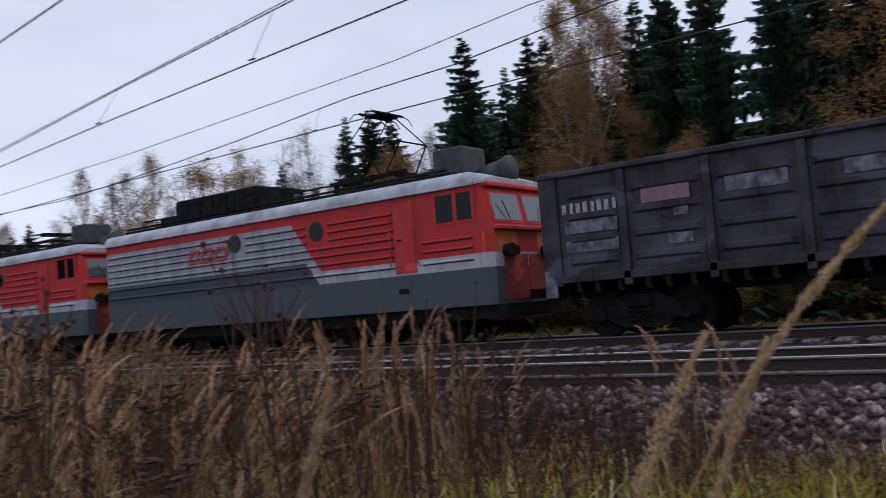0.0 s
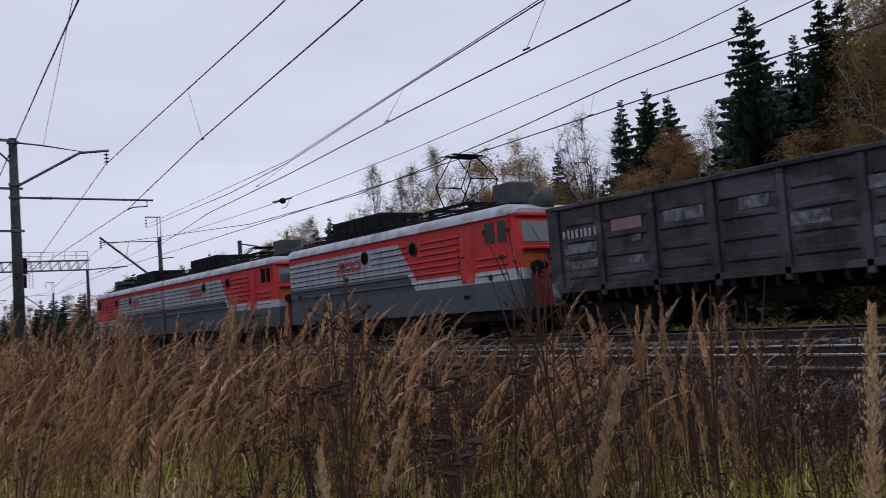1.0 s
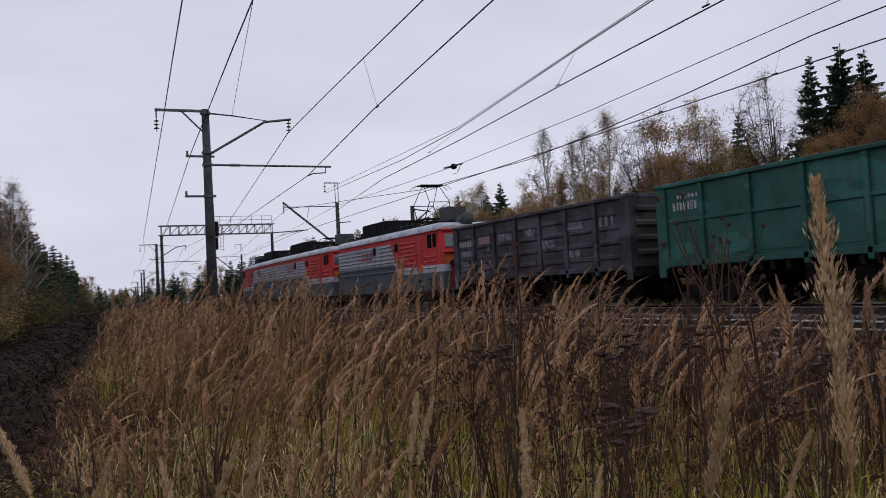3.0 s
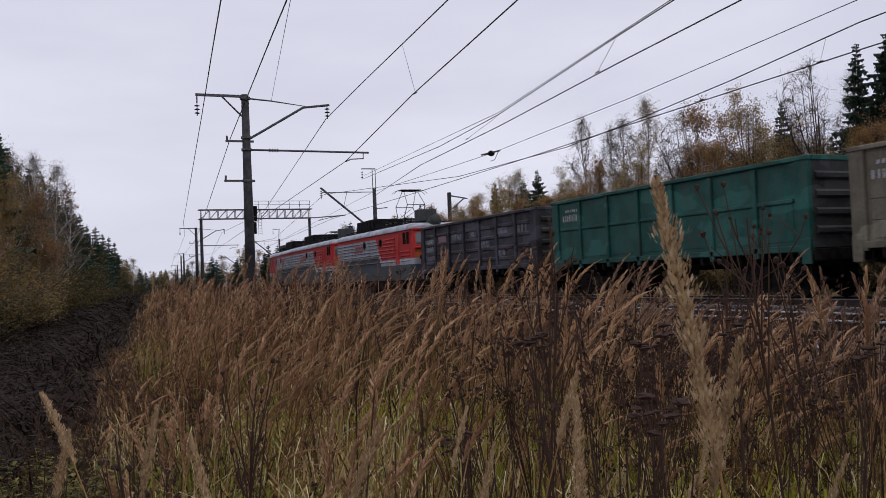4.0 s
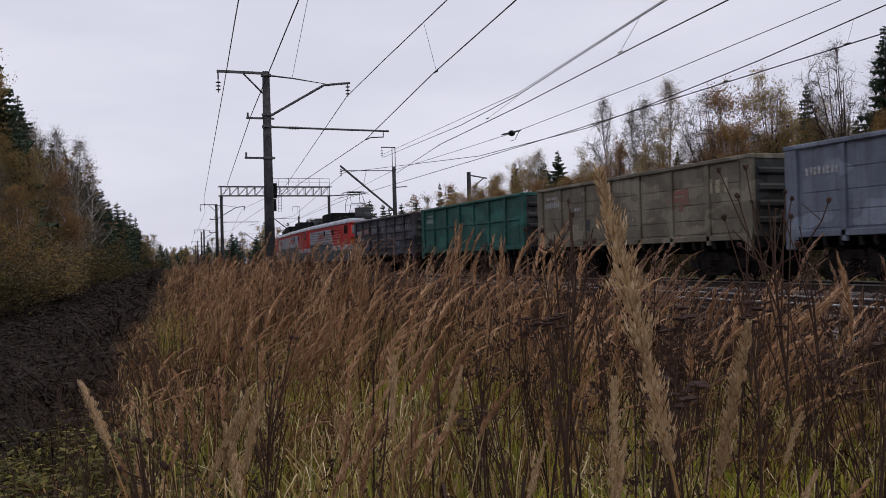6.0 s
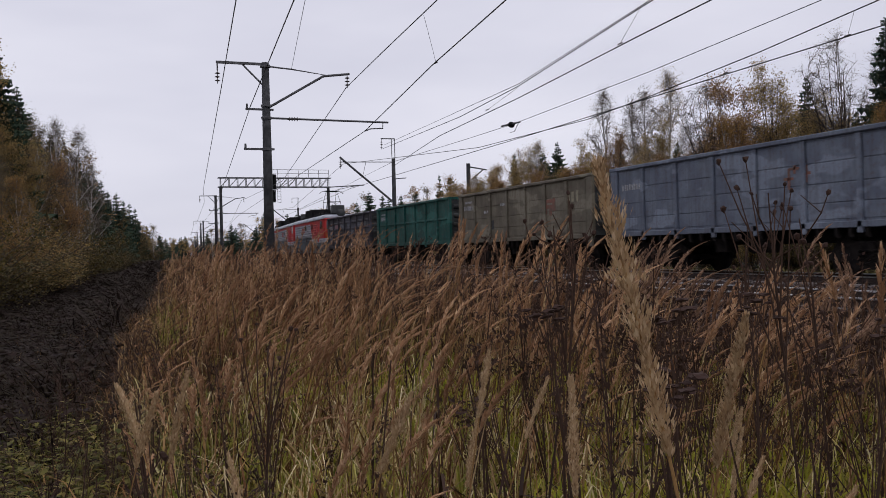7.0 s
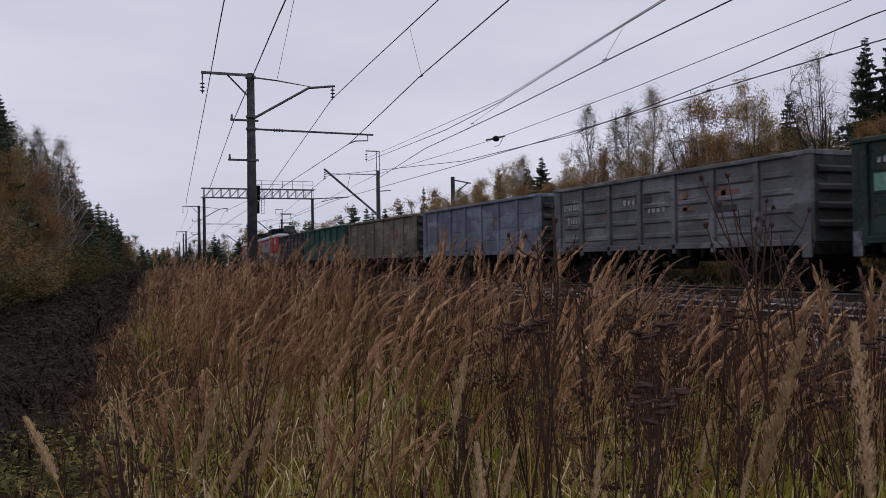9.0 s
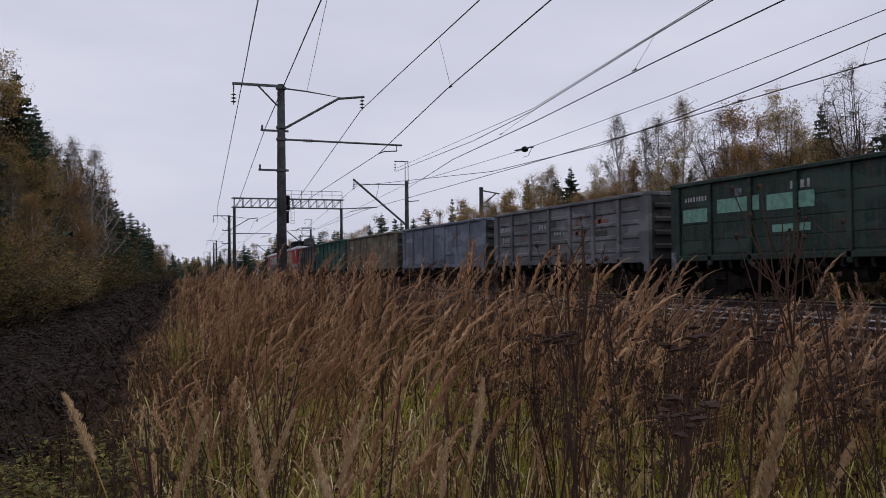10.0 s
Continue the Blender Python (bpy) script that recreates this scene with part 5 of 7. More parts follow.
KINDS["far_leafy"] = [broadleaf(81, 13, 3.4, M_RUST, M_BARK, 3800, 0.12, "full", "distant tree with brown autumn leaves", 0.085, "broadleaf_tree", 9, 5, 3), broadleaf(82, 13, 3.2, M_YELLOW, M_BARK, 3800, 0.15, "round", "distant tree with golden autumn leaves", 0.085, "broadleaf_tree", 9, 5, 3), broadleaf(83, 13, 2.8, M_PALELEAF, M_BIRCHBARK, 1800, 0.2, "tall", "distant birch with pale thinning leaves", 0.09, "birch_tree", 11, 5, 3), broadleaf(84, 13, 3.6, M_MUTED, M_BARK, 4000, 0.06, "full", "distant leafy tree still olive green", 0.09, "broadleaf_tree", 9, 5, 3)]
BASE_H = {"thicket": 13, "gold": 13, "far_conifer": 15, "far_leafy": 13, "spruce": 15, "pine": 13, "birch": 13, "oak": 13, "bare": 13, "bush": 3.4}
for kind, group in KINDS.items():
    for t in group:
        t["group"] = {"bush": "bushes along the forest edge"}.get(kind, "trees of the forest edge")
USED = set()
trng = random.Random(5)


def plant(kind, x, y, height, which=None, wide=None):
    if kind != "bush" and math.hypot(x, y) > 112:
        kind, which = ("far_conifer" if kind in ("spruce", "pine") else "far_leafy"), None
    group = KINDS[kind]
    t = group[which % len(group)] if which is not None else trng.choice(group)
    k = height / BASE_H[kind]
    kw = k * (wide or trng.uniform(0.85, 1.15))
    z = ground_z(x, y) - 0.05
    turn = trng.uniform(0, 360)
    if t not in USED:
        USED.add(t)
        ob = t
        ob.matrix_world = pose(x, y, z, trng.uniform(-1.5, 1.5), trng.uniform(-1.5, 1.5), turn)
    else:
        s = t.scale.copy()
        t.scale = (1, 1, 1)
        ob = copy_thing(t, pose(x, y, z, trng.uniform(-1.5, 1.5), trng.uniform(-1.5, 1.5), turn))
        t.scale = s
    ob.scale = (kw, kw, k)
    return ob


def by_bearing(kind, az, el, x=None, r=None, which=None, wide=None):
    """Polar planting about the origin: bearing az in degrees from the track, distance r or side distance x, height by a rise of el degrees."""
    a = radians(az)
    r = r or x / math.sin(a)
    h = r * math.tan(radians(el)) + EYE + 1.0
    return plant(kind, r * math.sin(a), r * math.cos(a), h, which, wide)


# conifers along the forest edge beyond the tracks
for kind, x, y, height, which, wide in (
        ("spruce", 38.0, 25.7, 15.8, 0, 1.15),
        ("spruce", 40.0, 25.1, 14.4, 1, 0.9),
        ("pine", 39.0, 22.6, 15.5, 1, 1.0),
        ("spruce", 41.0, 22.2, 15.8, 0, 1.0),
        ("spruce", 40.0, 20.2, 14.8, 2, 0.9),
        ("pine", 40.0, 16.2, 15.4, 0, 1.0),
        ("spruce", 39.0, 14.8, 15.9, 1, 0.9),
        ("spruce", 38.0, 10.2, 16.2, 0, 1.1),
        ("spruce", 39.0, 8.6, 17.2, 1, 1.2),
        ("spruce", 40.0, 6.0, 18.3, 2, 1.2),
        ("spruce", 39.0, 35.5, 13.5, 1, 1.0),
):
    plant(kind, x, y, height, which, wide)
# conifers along the forest edge beyond the tracks
for kind, x, y, height, which, wide in (
        ("pine", 40.0, 34.4, 14.1, 0, 1.0),
        ("spruce", 40.0, 34.8, 12.6, 2, 1.0),
        ("pine", 39.0, 32.0, 13.0, 1, 0.9),
        ("spruce", 38.0, 40.3, 11.4, 2, 0.7),
        ("pine", 40.0, 73.4, 11.7, 1, 0.9),
        ("pine", 40.0, 82.7, 11.6, 0, 0.7),
        ("spruce", 44.0, 114.6, 12.4, 0, 0.7),
):
    plant(kind, x, y, height, which, wide)
# birches and other broadleaved trees along that edge
for kind, x, y, height, which, wide in (
        ("birch", 42.0, 20.1, 17.5, 1, 0.9),
        ("oak", 43.0, 19.1, 17.2, 0, 0.6),
        ("gold", 37.0, 6.9, 14.1, 1, 0.8),
        ("oak", 37.5, 19.4, 13.6, 1, 0.55),
        ("oak", 38.0, 16.9, 11.0, 0, 0.6),
        ("gold", 38.5, 18.6, 17.0, 0, 0.7),
        ("gold", 38.0, 20.2, 16.0, 0, 0.6),
        ("gold", 37.0, 16.4, 9.5, 1, 0.8),
        ("pine", 39.5, 15.3, 16.6, 1, 0.85),
        ("pine", 39.5, 13.0, 17.2, 0, 0.8),
        ("spruce", 41.0, 17.6, 16.5, 0, 0.9),
        ("oak", 36.5, 22.4, 8.5, 1, 0.9),
        ("oak", 36.5, 13.2, 8.8, 0, 0.9),
        ("oak", 36.0, 30.0, 10.7, 0, 0.9),
        ("birch", 40.0, 29.9, 11.8, 1, 0.8),
        ("oak", 36.0, 28.3, 9.3, 0, 0.7),
        ("bare", 38.0, 37.5, 13.6, 0, 0.8),
        ("birch", 39.5, 36.6, 12.4, 1, 0.7),
        ("oak", 37.0, 38.4, 10.0, 1, 0.8),
        ("oak", 39.0, 43.6, 12.9, 1, 0.7),
        ("bare", 39.0, 44.5, 11.9, 0, 0.6),
        ("oak", 39.0, 48.7, 13.2, 0, 0.95),
        ("bare", 38.0, 48.3, 12.9, 0, 0.9),
):
    plant(kind, x, y, height, which, wide)
# birches and other broadleaved trees along that edge
for kind, x, y, height, which, wide in (
        ("birch", 38.0, 52.9, 13.9, 2, 0.8),
        ("birch", 39.0, 57.2, 13.5, 0, 0.9),
        ("birch", 38.0, 58.1, 12.8, 1, 0.8),
        ("oak", 36.0, 52.2, 10.4, 1, 0.8),
        ("birch", 38.0, 62.0, 14.3, 1, 0.8),
        ("oak", 36.0, 57.2, 10.7, 0, 0.7),
        ("birch", 38.0, 73.6, 11.5, 2, 0.9),
        ("oak", 37.0, 73.9, 11.0, 1, 1.0),
        ("oak", 38.0, 66.1, 10.7, 1, 0.8),
        ("birch", 42.0, 97.5, 10.5, 2, 1.0),
        ("oak", 42.0, 104.0, 10.1, 1, 0.9),
        ("birch", 46.0, 126.4, 11.3, 0, 1.0),
):
    plant(kind, x, y, height, which, wide)
# low growth and a darker second row behind
az = 19.0
while az < 82:
    lim = np.interp(az, [19, 28, 35, 45, 52, 56, 62, 67, 70, 73.5, 76, 86], [3.0, 5.0, 7.2, 9.4, 10.8, 13.0, 13.8, 13.5, 12.5, 11.0, 15, 18])
    by_bearing(trng.choice(["oak", "birch", "spruce", "birch", "oak"] if az < 53 else ["spruce", "pine", "pine", "birch"]), az, lim * trng.uniform(0.7, 0.98), x=trng.uniform(39, 48), wide=trng.uniform(0.9, 1.2))
    if az > 54:
        by_bearing(trng.choice(["spruce", "pine"]), az + 0.5, lim * trng.uniform(0.75, 1.02), x=trng.uniform(40, 46), wide=1.2)
        by_bearing(trng.choice(["spruce", "pine", "oak"]), az + 0.2, lim * trng.uniform(0.45, 0.75), x=trng.uniform(36, 39), wide=1.5)
    by_bearing("bush", az + 0.4, np.interp(az, [19, 45, 86], [1.2, 2.2, 2.6]) * trng.uniform(0.8, 1.2), x=trng.uniform(34, 37))
    az += 0.9 + 0.014 * max(0, az - 40)
# pines and golden trees where the line bends away
for kind, az, el in (("pine", 15.6, 3.2), ("pine", 16.5, 3.9), ("pine", 17.2, 3.6), ("pine", 18.3, 3.6), ("gold", 19.0, 3.2), ("gold", 20.0, 4.5), ("gold", 20.8, 5.0), ("pine", 21.6, 4.7), ("gold", 22.3, 4.8), ("oak", 23.1, 4.4), ("birch", 24.5, 5.2), ("gold", 25.6, 5.4), ("gold", 26.4, 6.2), ("pine", 27.7, 6.0)):
    by_bearing(kind, az, el, x=42, wide=1.25)
# golden young growth in front of the trees
az = 20.0
while az < 58:
    lim = np.interp(az, [19, 28, 35, 45, 52, 58], [3.0, 5.0, 7.2, 9.4, 9.5, 9.0])
    by_bearing(trng.choice(["gold", "gold", "thicket", "oak"]), az, lim * np.interp(az, [20, 30, 36, 58], [1.3, 1.1, 0.95, 0.85]) * trng.uniform(0.68, 1.0), x=trng.uniform(35.5, 40), wide=trng.uniform(0.9, 1.3))
    az += trng.uniform(0.4, 0.9)
for i in range(46):
    az = 6.2 + 13.5 * (i / 46)
    by_bearing(trng.choice(["spruce", "birch", "oak", "birch", "pine"]), az, np.interp(az, [6, 10, 14, 20], [1.4, 2.6, 3.0, 3.9]) * trng.uniform(0.75, 1.1), r=trng.uniform(170, 260), wide=1.4)

# forest on the camera's left, running away beside the line
# trees that stand out in the left-hand forest
for kind, x, y, height, which, wide in (
        ("pine", -7.0, 71.7, 17.6, 0, 1.0),
        ("pine", -5.8, 77.8, 16.2, 1, 0.9),
        ("oak", -8.3, 69.5, 17.8, 1, 1.0),
        ("spruce", -9.8, 65.3, 17.8, 0, 1.1),
        ("bare", -4.3, 81.9, 13.9, 0, 0.8),
        ("birch", -3.1, 87.9, 15.1, 1, 0.9),
        ("birch", -1.9, 92.0, 14.8, 0, 0.9),
        ("oak", -5.9, 69.8, 11.7, 1, 1.0),
        ("birch", -4.3, 71.9, 11.0, 2, 1.1),
        ("oak", -3.2, 75.9, 10.7, 0, 1.0),
        ("birch", -1.1, 105.0, 12.9, 1, 1.0),
        ("oak", -0.2, 115.0, 12.4, 1, 1.0),
):
    plant(kind, x, y, height, which, wide)
# trees that stand out in the left-hand forest
for kind, x, y, height, which, wide in (
        ("pine", 0.4, 125.0, 11.3, 0, 1.0),
        ("spruce", 1.4, 135.0, 11.1, 2, 1.0),
        ("spruce", 2.6, 150.0, 10.6, 1, 1.1),
        ("spruce", 4.0, 165.0, 11.1, 0, 1.0),
        ("birch", 5.8, 184.9, 11.3, 2, 1.3),
        ("spruce", 7.9, 204.8, 10.5, 1, 1.2),
        ("oak", 10.7, 234.8, 10.5, 0, 1.3),
        ("birch", 14.1, 269.6, 10.9, 1, 1.4),
        ("spruce", 19.0, 319.4, 9.7, 0, 1.4),
        ("birch", 24.5, 379.2, 8.5, 2, 1.5),
        ("oak", 31.4, 448.9, 8.2, 0, 1.5),
):
    plant(kind, x, y, height, which, wide)
# golden young trees and dark spruces that stand out before that forest
for az, el, which in ((-6.3, 5.6, 1), (-5.2, 4.9, 1), (-4.4, 5.4, 0), (-3.8, 3.8, 1), (-2.6, 3.2, 1), (-1.7, 3.6, 0)):
    by_bearing("gold", az, el, r=8.8 / math.sin(radians(4.9 - az)), which=which, wide=1.1)
for az, el in ((-0.6, 5.6), (0.1, 5.0), (0.5, 4.4), (0.9, 4.2), (1.3, 3.7), (1.6, 3.3), (2.0, 3.0)):
    by_bearing("pine", az, el, r=10.5 / math.sin(radians(4.9 - az)), wide=1.15)
for i in range(70):
    az = -9 + 12.6 * i / 70
    el = float(np.interp(az, [-13, -4.5, -1.5, 0.3, 1.5, 3.6], [14, 10.5, 8.2, 4.6, 3.4, 1.4]))
    for d0, d1, low, high in ((10, 13, 0.35, 0.6), (13, 19, 0.55, 0.88)):
        r = trng.uniform(d0, d1) / math.sin(radians(4.9 - az))
        by_bearing(trng.choice(["thicket", "birch", "thicket", "pine", "oak", "spruce"] if az > -1 else ["thicket", "birch", "thicket", "thicket", "pine"]), az + trng.uniform(-0.1, 0.1), el * trng.uniform(low, high), r=r, wide=trng.uniform(1.0, 1.3))
    if i % 2 == 0:
        by_bearing("bush", az + 0.1, el * trng.uniform(0.16, 0.3), which=2 if -5 < az < -3.2 else i // 2 % 2, r=trng.uniform(8.5, 10.5) / math.sin(radians(4.9 - az)), wide=trng.uniform(1.2, 1.8))
for i in range(40):
    az = 3.4 + 4.5 * i / 40
    by_bearing(trng.choice(["spruce", "birch", "oak"]), az, trng.uniform(0.7, 1.3), r=trng.uniform(420, 620), wide=1.5)
for kind, group in KINDS.items():
    for t in group:
        if t not in USED:
            plant(kind, 60, 90, BASE_H[kind], group.index(t))


# ---------------------------------------------------------------- dry grass, weeds, stones
nrng = np.random.default_rng(7)


def scatter(templates, places, heights, leans, widths):
    """Copies of small arrays (verts, faces) stood at places, scaled, turned and leaned."""
    V, Fc, off = [], [], 0
    for i, (x, y, z) in enumerate(places):
        v, f = templates[i % len(templates)]
        a = nrng.uniform(0, math.tau)
        c, s = math.cos(a), math.sin(a)
        w = v * np.array([widths[i], widths[i], heights[i]])
        q = np.stack([w[:, 0] * c - w[:, 1] * s, w[:, 0] * s + w[:, 1] * c, w[:, 2]], 1)
        up = np.maximum(q[:, 2] / heights[i], 0)
        k = 0.55 * up ** 1.4 + 0.45 * up ** 7
        q[:, 0] += leans[i][0] * k
        q[:, 1] += leans[i][1] * k
        q[:, 2] -= math.hypot(*leans[i]) * 0.35 * up ** 7
        V.append(q + np.array([x, y, z]))
        Fc.append(f + off)
        off += len(v)
    return np.concatenate(V), np.concatenate(Fc)


def stem_template(seed, n_blades=2):
    """Straw stem with a few narrow blades; unit height."""
    r = np.random.default_rng(seed)
    v, f = [], []

    def ribbon(pts, w):
        a = r.uniform(0, math.tau)
        d = np.array([math.cos(a), math.sin(a), 0])
        for i, (p, ww) in enumerate(zip(pts, w)):
            v.extend([p - d * ww, p + d * ww])
            if i:
                b = len(v)
                f.append([b - 4, b - 3, b - 1, b - 2])

    ribbon([np.array([0, 0, z]) for z in (0, 0.45, 0.86)], (0.0034, 0.0028, 0.0018))
    for _ in range(n_blades):
        a = r.uniform(0, math.tau)
        d = np.array([math.cos(a), math.sin(a), 0])
        z0, ln = r.uniform(0.08, 0.55), r.uniform(0.15, 0.34)
        ribbon([np.array([0, 0, z0]), d * ln * 0.35 + np.array([0, 0, z0 + ln * 0.5]), d * ln * 0.8 + np.array([0, 0, z0 + ln * r.uniform(0.1, 0.6)])], (0.004, 0.0036, 0.0006))
    return np.array(v), np.array(f)


def plume_template(seed, n=90, z0=0.81, fat=0.017, tip=1.0):
    """Feathery seed head of a reed: small slanting flakes round the upper stem."""
    r = np.random.default_rng(seed)
    v, f = [], []
    for i in range(n):
        k = (i + r.uniform(0, 1)) / n
        z = z0 + (tip - z0) * k
        rad = fat * (0.35 + math.sin(math.pi * min(1, k * 0.86 + 0.12))) * r.uniform(0.5, 1.1)
        a = r.uniform(0, math.tau)
        d = np.array([math.cos(a), math.sin(a), 0])
        t = np.array([-d[1], d[0], 0])
        base = np.array([0, 0, z])
        out = base + d * rad + np.array([0, 0, 0.02])
        w = 0.0029 * r.uniform(0.7, 1.3)
        b = len(v)
        v.extend([base - d * 0.004 - np.array([0, 0, 0.006]), base + d * rad * 0.5 + t * w, out, base + d * rad * 0.5 - t * w + np.array([0, 0, 0.008])])
        f.append([b, b + 1, b + 2, b + 3])
    return np.array(v), np.array(f)


def blade_template(seed, n=5):
    r = np.random.default_rng(seed)
    v, f = [], []
    for _ in range(n):
        a = r.uniform(0, math.tau)
        d = np.array([math.cos(a), math.sin(a), 0])
        t = np.array([-d[1], d[0], 0])
        o = np.array([r.uniform(-0.12, 0.12), r.uniform(-0.12, 0.12), 0])
        ln, bend = r.uniform(0.5, 1.0), r.uniform(0.1, 0.5)
        pts = [o, o + d * bend * 0.25 + np.array([0, 0, ln * 0.55]), o + d * bend * 0.7 + np.array([0, 0, ln * 0.9]), o + d * bend * 1.15 + np.array([0, 0, ln * r.uniform(0.75, 1.0)])]
        for i, (p, w) in enumerate(zip(pts, (0.008, 0.009, 0.006, 0.001))):
            v.extend([p - t * w, p + t * w])
            if i:
                b = len(v)
                f.append([b - 4, b - 3, b - 1, b - 2])
    return np.array(v), np.array(f)


def weed_template(seed, fine=True):
    """Dead forb: a dark branching stalk with clusters of dry seed heads."""
    r = np.random.default_rng(seed)
    v, f = [], []

    def line(p, q, w0, w1):
        d = q - p
        t = np.cross(d, r.normal(size=3))
        t /= np.linalg.norm(t) + 1e-9
        b = len(v)
        v.extend([p - t * w0, p + t * w0, q + t * w1, q - t * w1])
        f.append([b, b + 1, b + 2, b + 3])

    def tuft(p, n, s):
        for _ in range(n):
            c = p + r.normal(size=3) * s
            a, e = r.normal(size=3), r.normal(size=3)
            a, e = a / np.linalg.norm(a) * s * 0.8, e / np.linalg.norm(e) * s * 0.6
            b = len(v)
            v.extend([c - a, c + e, c + a, c - e])
            f.append([b, b + 1, b + 2, b + 3])

    line(np.zeros(3), np.array([0, 0, 0.5]), 0.004, 0.0034)
    line(np.array([0, 0, 0.5]), np.array([0.01, 0, 0.97]), 0.0034, 0.002)
    tuft(np.array([0.01, 0, 0.97]), 12, 0.012)
    for i in range(9):
        z = 0.4 + 0.55 * i / 9
        a = r.uniform(0, math.tau)
        ln = 0.1 + 0.14 * (1 - z)
        p = np.array([0, 0, z])
        q = p + np.array([math.cos(a) * ln, math.sin(a) * ln, ln * 0.9])
        line(p, q, 0.002, 0.0015)
        tuft(q, 10, 0.011)
    return np.array(v), np.array(f)


def curl_template(seed, n=3):
    """Dry blades that rise and hook over, their tips hanging."""
    r = np.random.default_rng(seed)
    v, f = [], []
    for _ in range(n):
        a = r.uniform(0, math.tau)
        d = np.array([math.cos(a), math.sin(a), 0])
        t = np.array([-d[1], d[0], 0.2])
        o = np.array([r.normal(0, 0.1), r.normal(0, 0.1), 0])
        ln, out = r.uniform(0.6, 1.0), r.uniform(0.12, 0.3)
        drop = r.uniform(0.1, 0.45)
        up = np.array([0, 0, 1.0])
        pts = [o, o + d * out * 0.12 + up * ln * 0.5, o + d * out * 0.4 + up * ln * 0.85, o + d * out * 0.8 + up * ln * 0.98, o + d * out * 1.15 + up * ln * (0.97 - drop * 0.35), o + d * out * 1.3 + up * ln * (0.95 - drop)]
        for i, (p, w) in enumerate(zip(pts, (0.0024, 0.0036, 0.0042, 0.004, 0.003, 0.0008))):
            v.extend([p - t * w, p + t * w])
            if i:
                b = len(v)
                f.append([b - 4, b - 3, b - 1, b - 2])
    return np.array(v), np.array(f)


def mugwort_template(seed):
    """Dead leafy stalk: short upright side shoots hung with shrivelled leaves, thick towards the top."""
    r = np.random.default_rng(seed)
    v, f = [], []

    def stroke(p, q, w0, w1):
        t = np.cross(q - p, r.normal(size=3))
        t /= np.linalg.norm(t) + 1e-9
        b = len(v)
        v.extend([p - t * w0, p + t * w0, q + t * w1, q - t * w1])
        f.append([b, b + 1, b + 2, b + 3])

    top = np.array([r.normal(0, 0.03), r.normal(0, 0.03), 1.0])
    stroke(np.zeros(3), top * 0.5, 0.0052, 0.0045)
    stroke(top * 0.5, top, 0.0045, 0.0015)
    for i in range(20):
        k = 0.3 + 0.68 * (i + r.random()) / 20
        a, ln = r.uniform(0, math.tau), r.uniform(0.04, 0.12) * (1.25 - 0.75 * k)
        p = top * k
        q = p + np.array([math.cos(a) * ln * 0.55, math.sin(a) * ln * 0.55, ln])
        stroke(p, q, 0.0018, 0.0012)
        for _ in range(11):
            c = p + (q - p) * r.uniform(0.2, 1.1) + r.normal(0, 0.007, 3)
            e, g = r.normal(0, 0.0042, 3), r.normal(0, 0.0026, 3)
            e[2] -= 0.004
            b = len(v)
            v.extend([c - e, c + g, c + e, c - g])
            f.append([b, b + 1, b + 2, b + 3])
    return np.array(v), np.array(f)


CURLS = [curl_template(i + 200) for i in range(10)]
MUGWORT = [mugwort_template(i + 220) for i in range(8)]
STEMS = [stem_template(i) for i in range(8)]
PLUMES = [plume_template(i + 20) for i in range(8)]
PLUMES_FAR = [plume_template(i + 30, 26, 0.81, 0.018) for i in range(8)]
BLADES = [blade_template(i + 40) for i in range(8)]
WEEDS = [weed_template(i + 60) for i in range(8)]


def spots(n, x0, x1, y0, y1, power=1.0, keep=None):
    """Random places on the ground, thicker towards y0."""
    out = []
    while len(out) < n:
        x = nrng.uniform(x0, x1)
        y = y0 + (y1 - y0) * nrng.uniform(0, 1) ** power
        if keep and not keep(x, y):
            continue
        out.append((x, y, ground_z(x, y) - 0.02))
    return out


def clear_of_eye(x, y):
    return math.hypot(x, y) > 0.75


def edge(y):
    """Where the verge breaks off to the ditch on the camera's left."""
    return -0.5 + 0.06 * y


def reed_height(x, y):
    """Tallest in the middle of the verge, lower towards the ballast and the ditch."""
    h = float(np.interp(x - edge(y), [-0.6, 0.0, 0.5, 1.2, 3.2, 4.8, 6.5, 8.0], [0.35, 0.7, 1.15, 1.6, 1.72, 1.62, 1.45, 1.2]))
    return h * float(np.interp(y, [6, 9, 30], [1.0, 1.09, 1.12]))


def reed_share(x, y):
    k = float(np.interp(x - edge(y), [-0.2, 0.3, 1.2, 3.0, 4.3, 6.0, 7.5], [0.0, 0.22, 1.0, 1.1, 0.95, 0.6, 0.4]))
    if y > 7 and x - edge(y) > 3.5:
        k = max(k, float(np.interp(x - edge(y), [3.5, 5.5, 7.5], [1.15, 1.1, 0.7])))
    k *= float(np.interp(y - 0.75 * max(0.0, x - 1.6), [-2, 0.4, 2.0, 4.2], [0.04, 0.2, 0.85, 1.0]))
    k *= float(np.interp(y, [-1, 1.5, 3.5, 5], [0.15, 0.4, 0.9, 1.0]))
    return k * (0.95 + 0.8 * noise.noise((x * 0.9, y * 0.5, 9)))


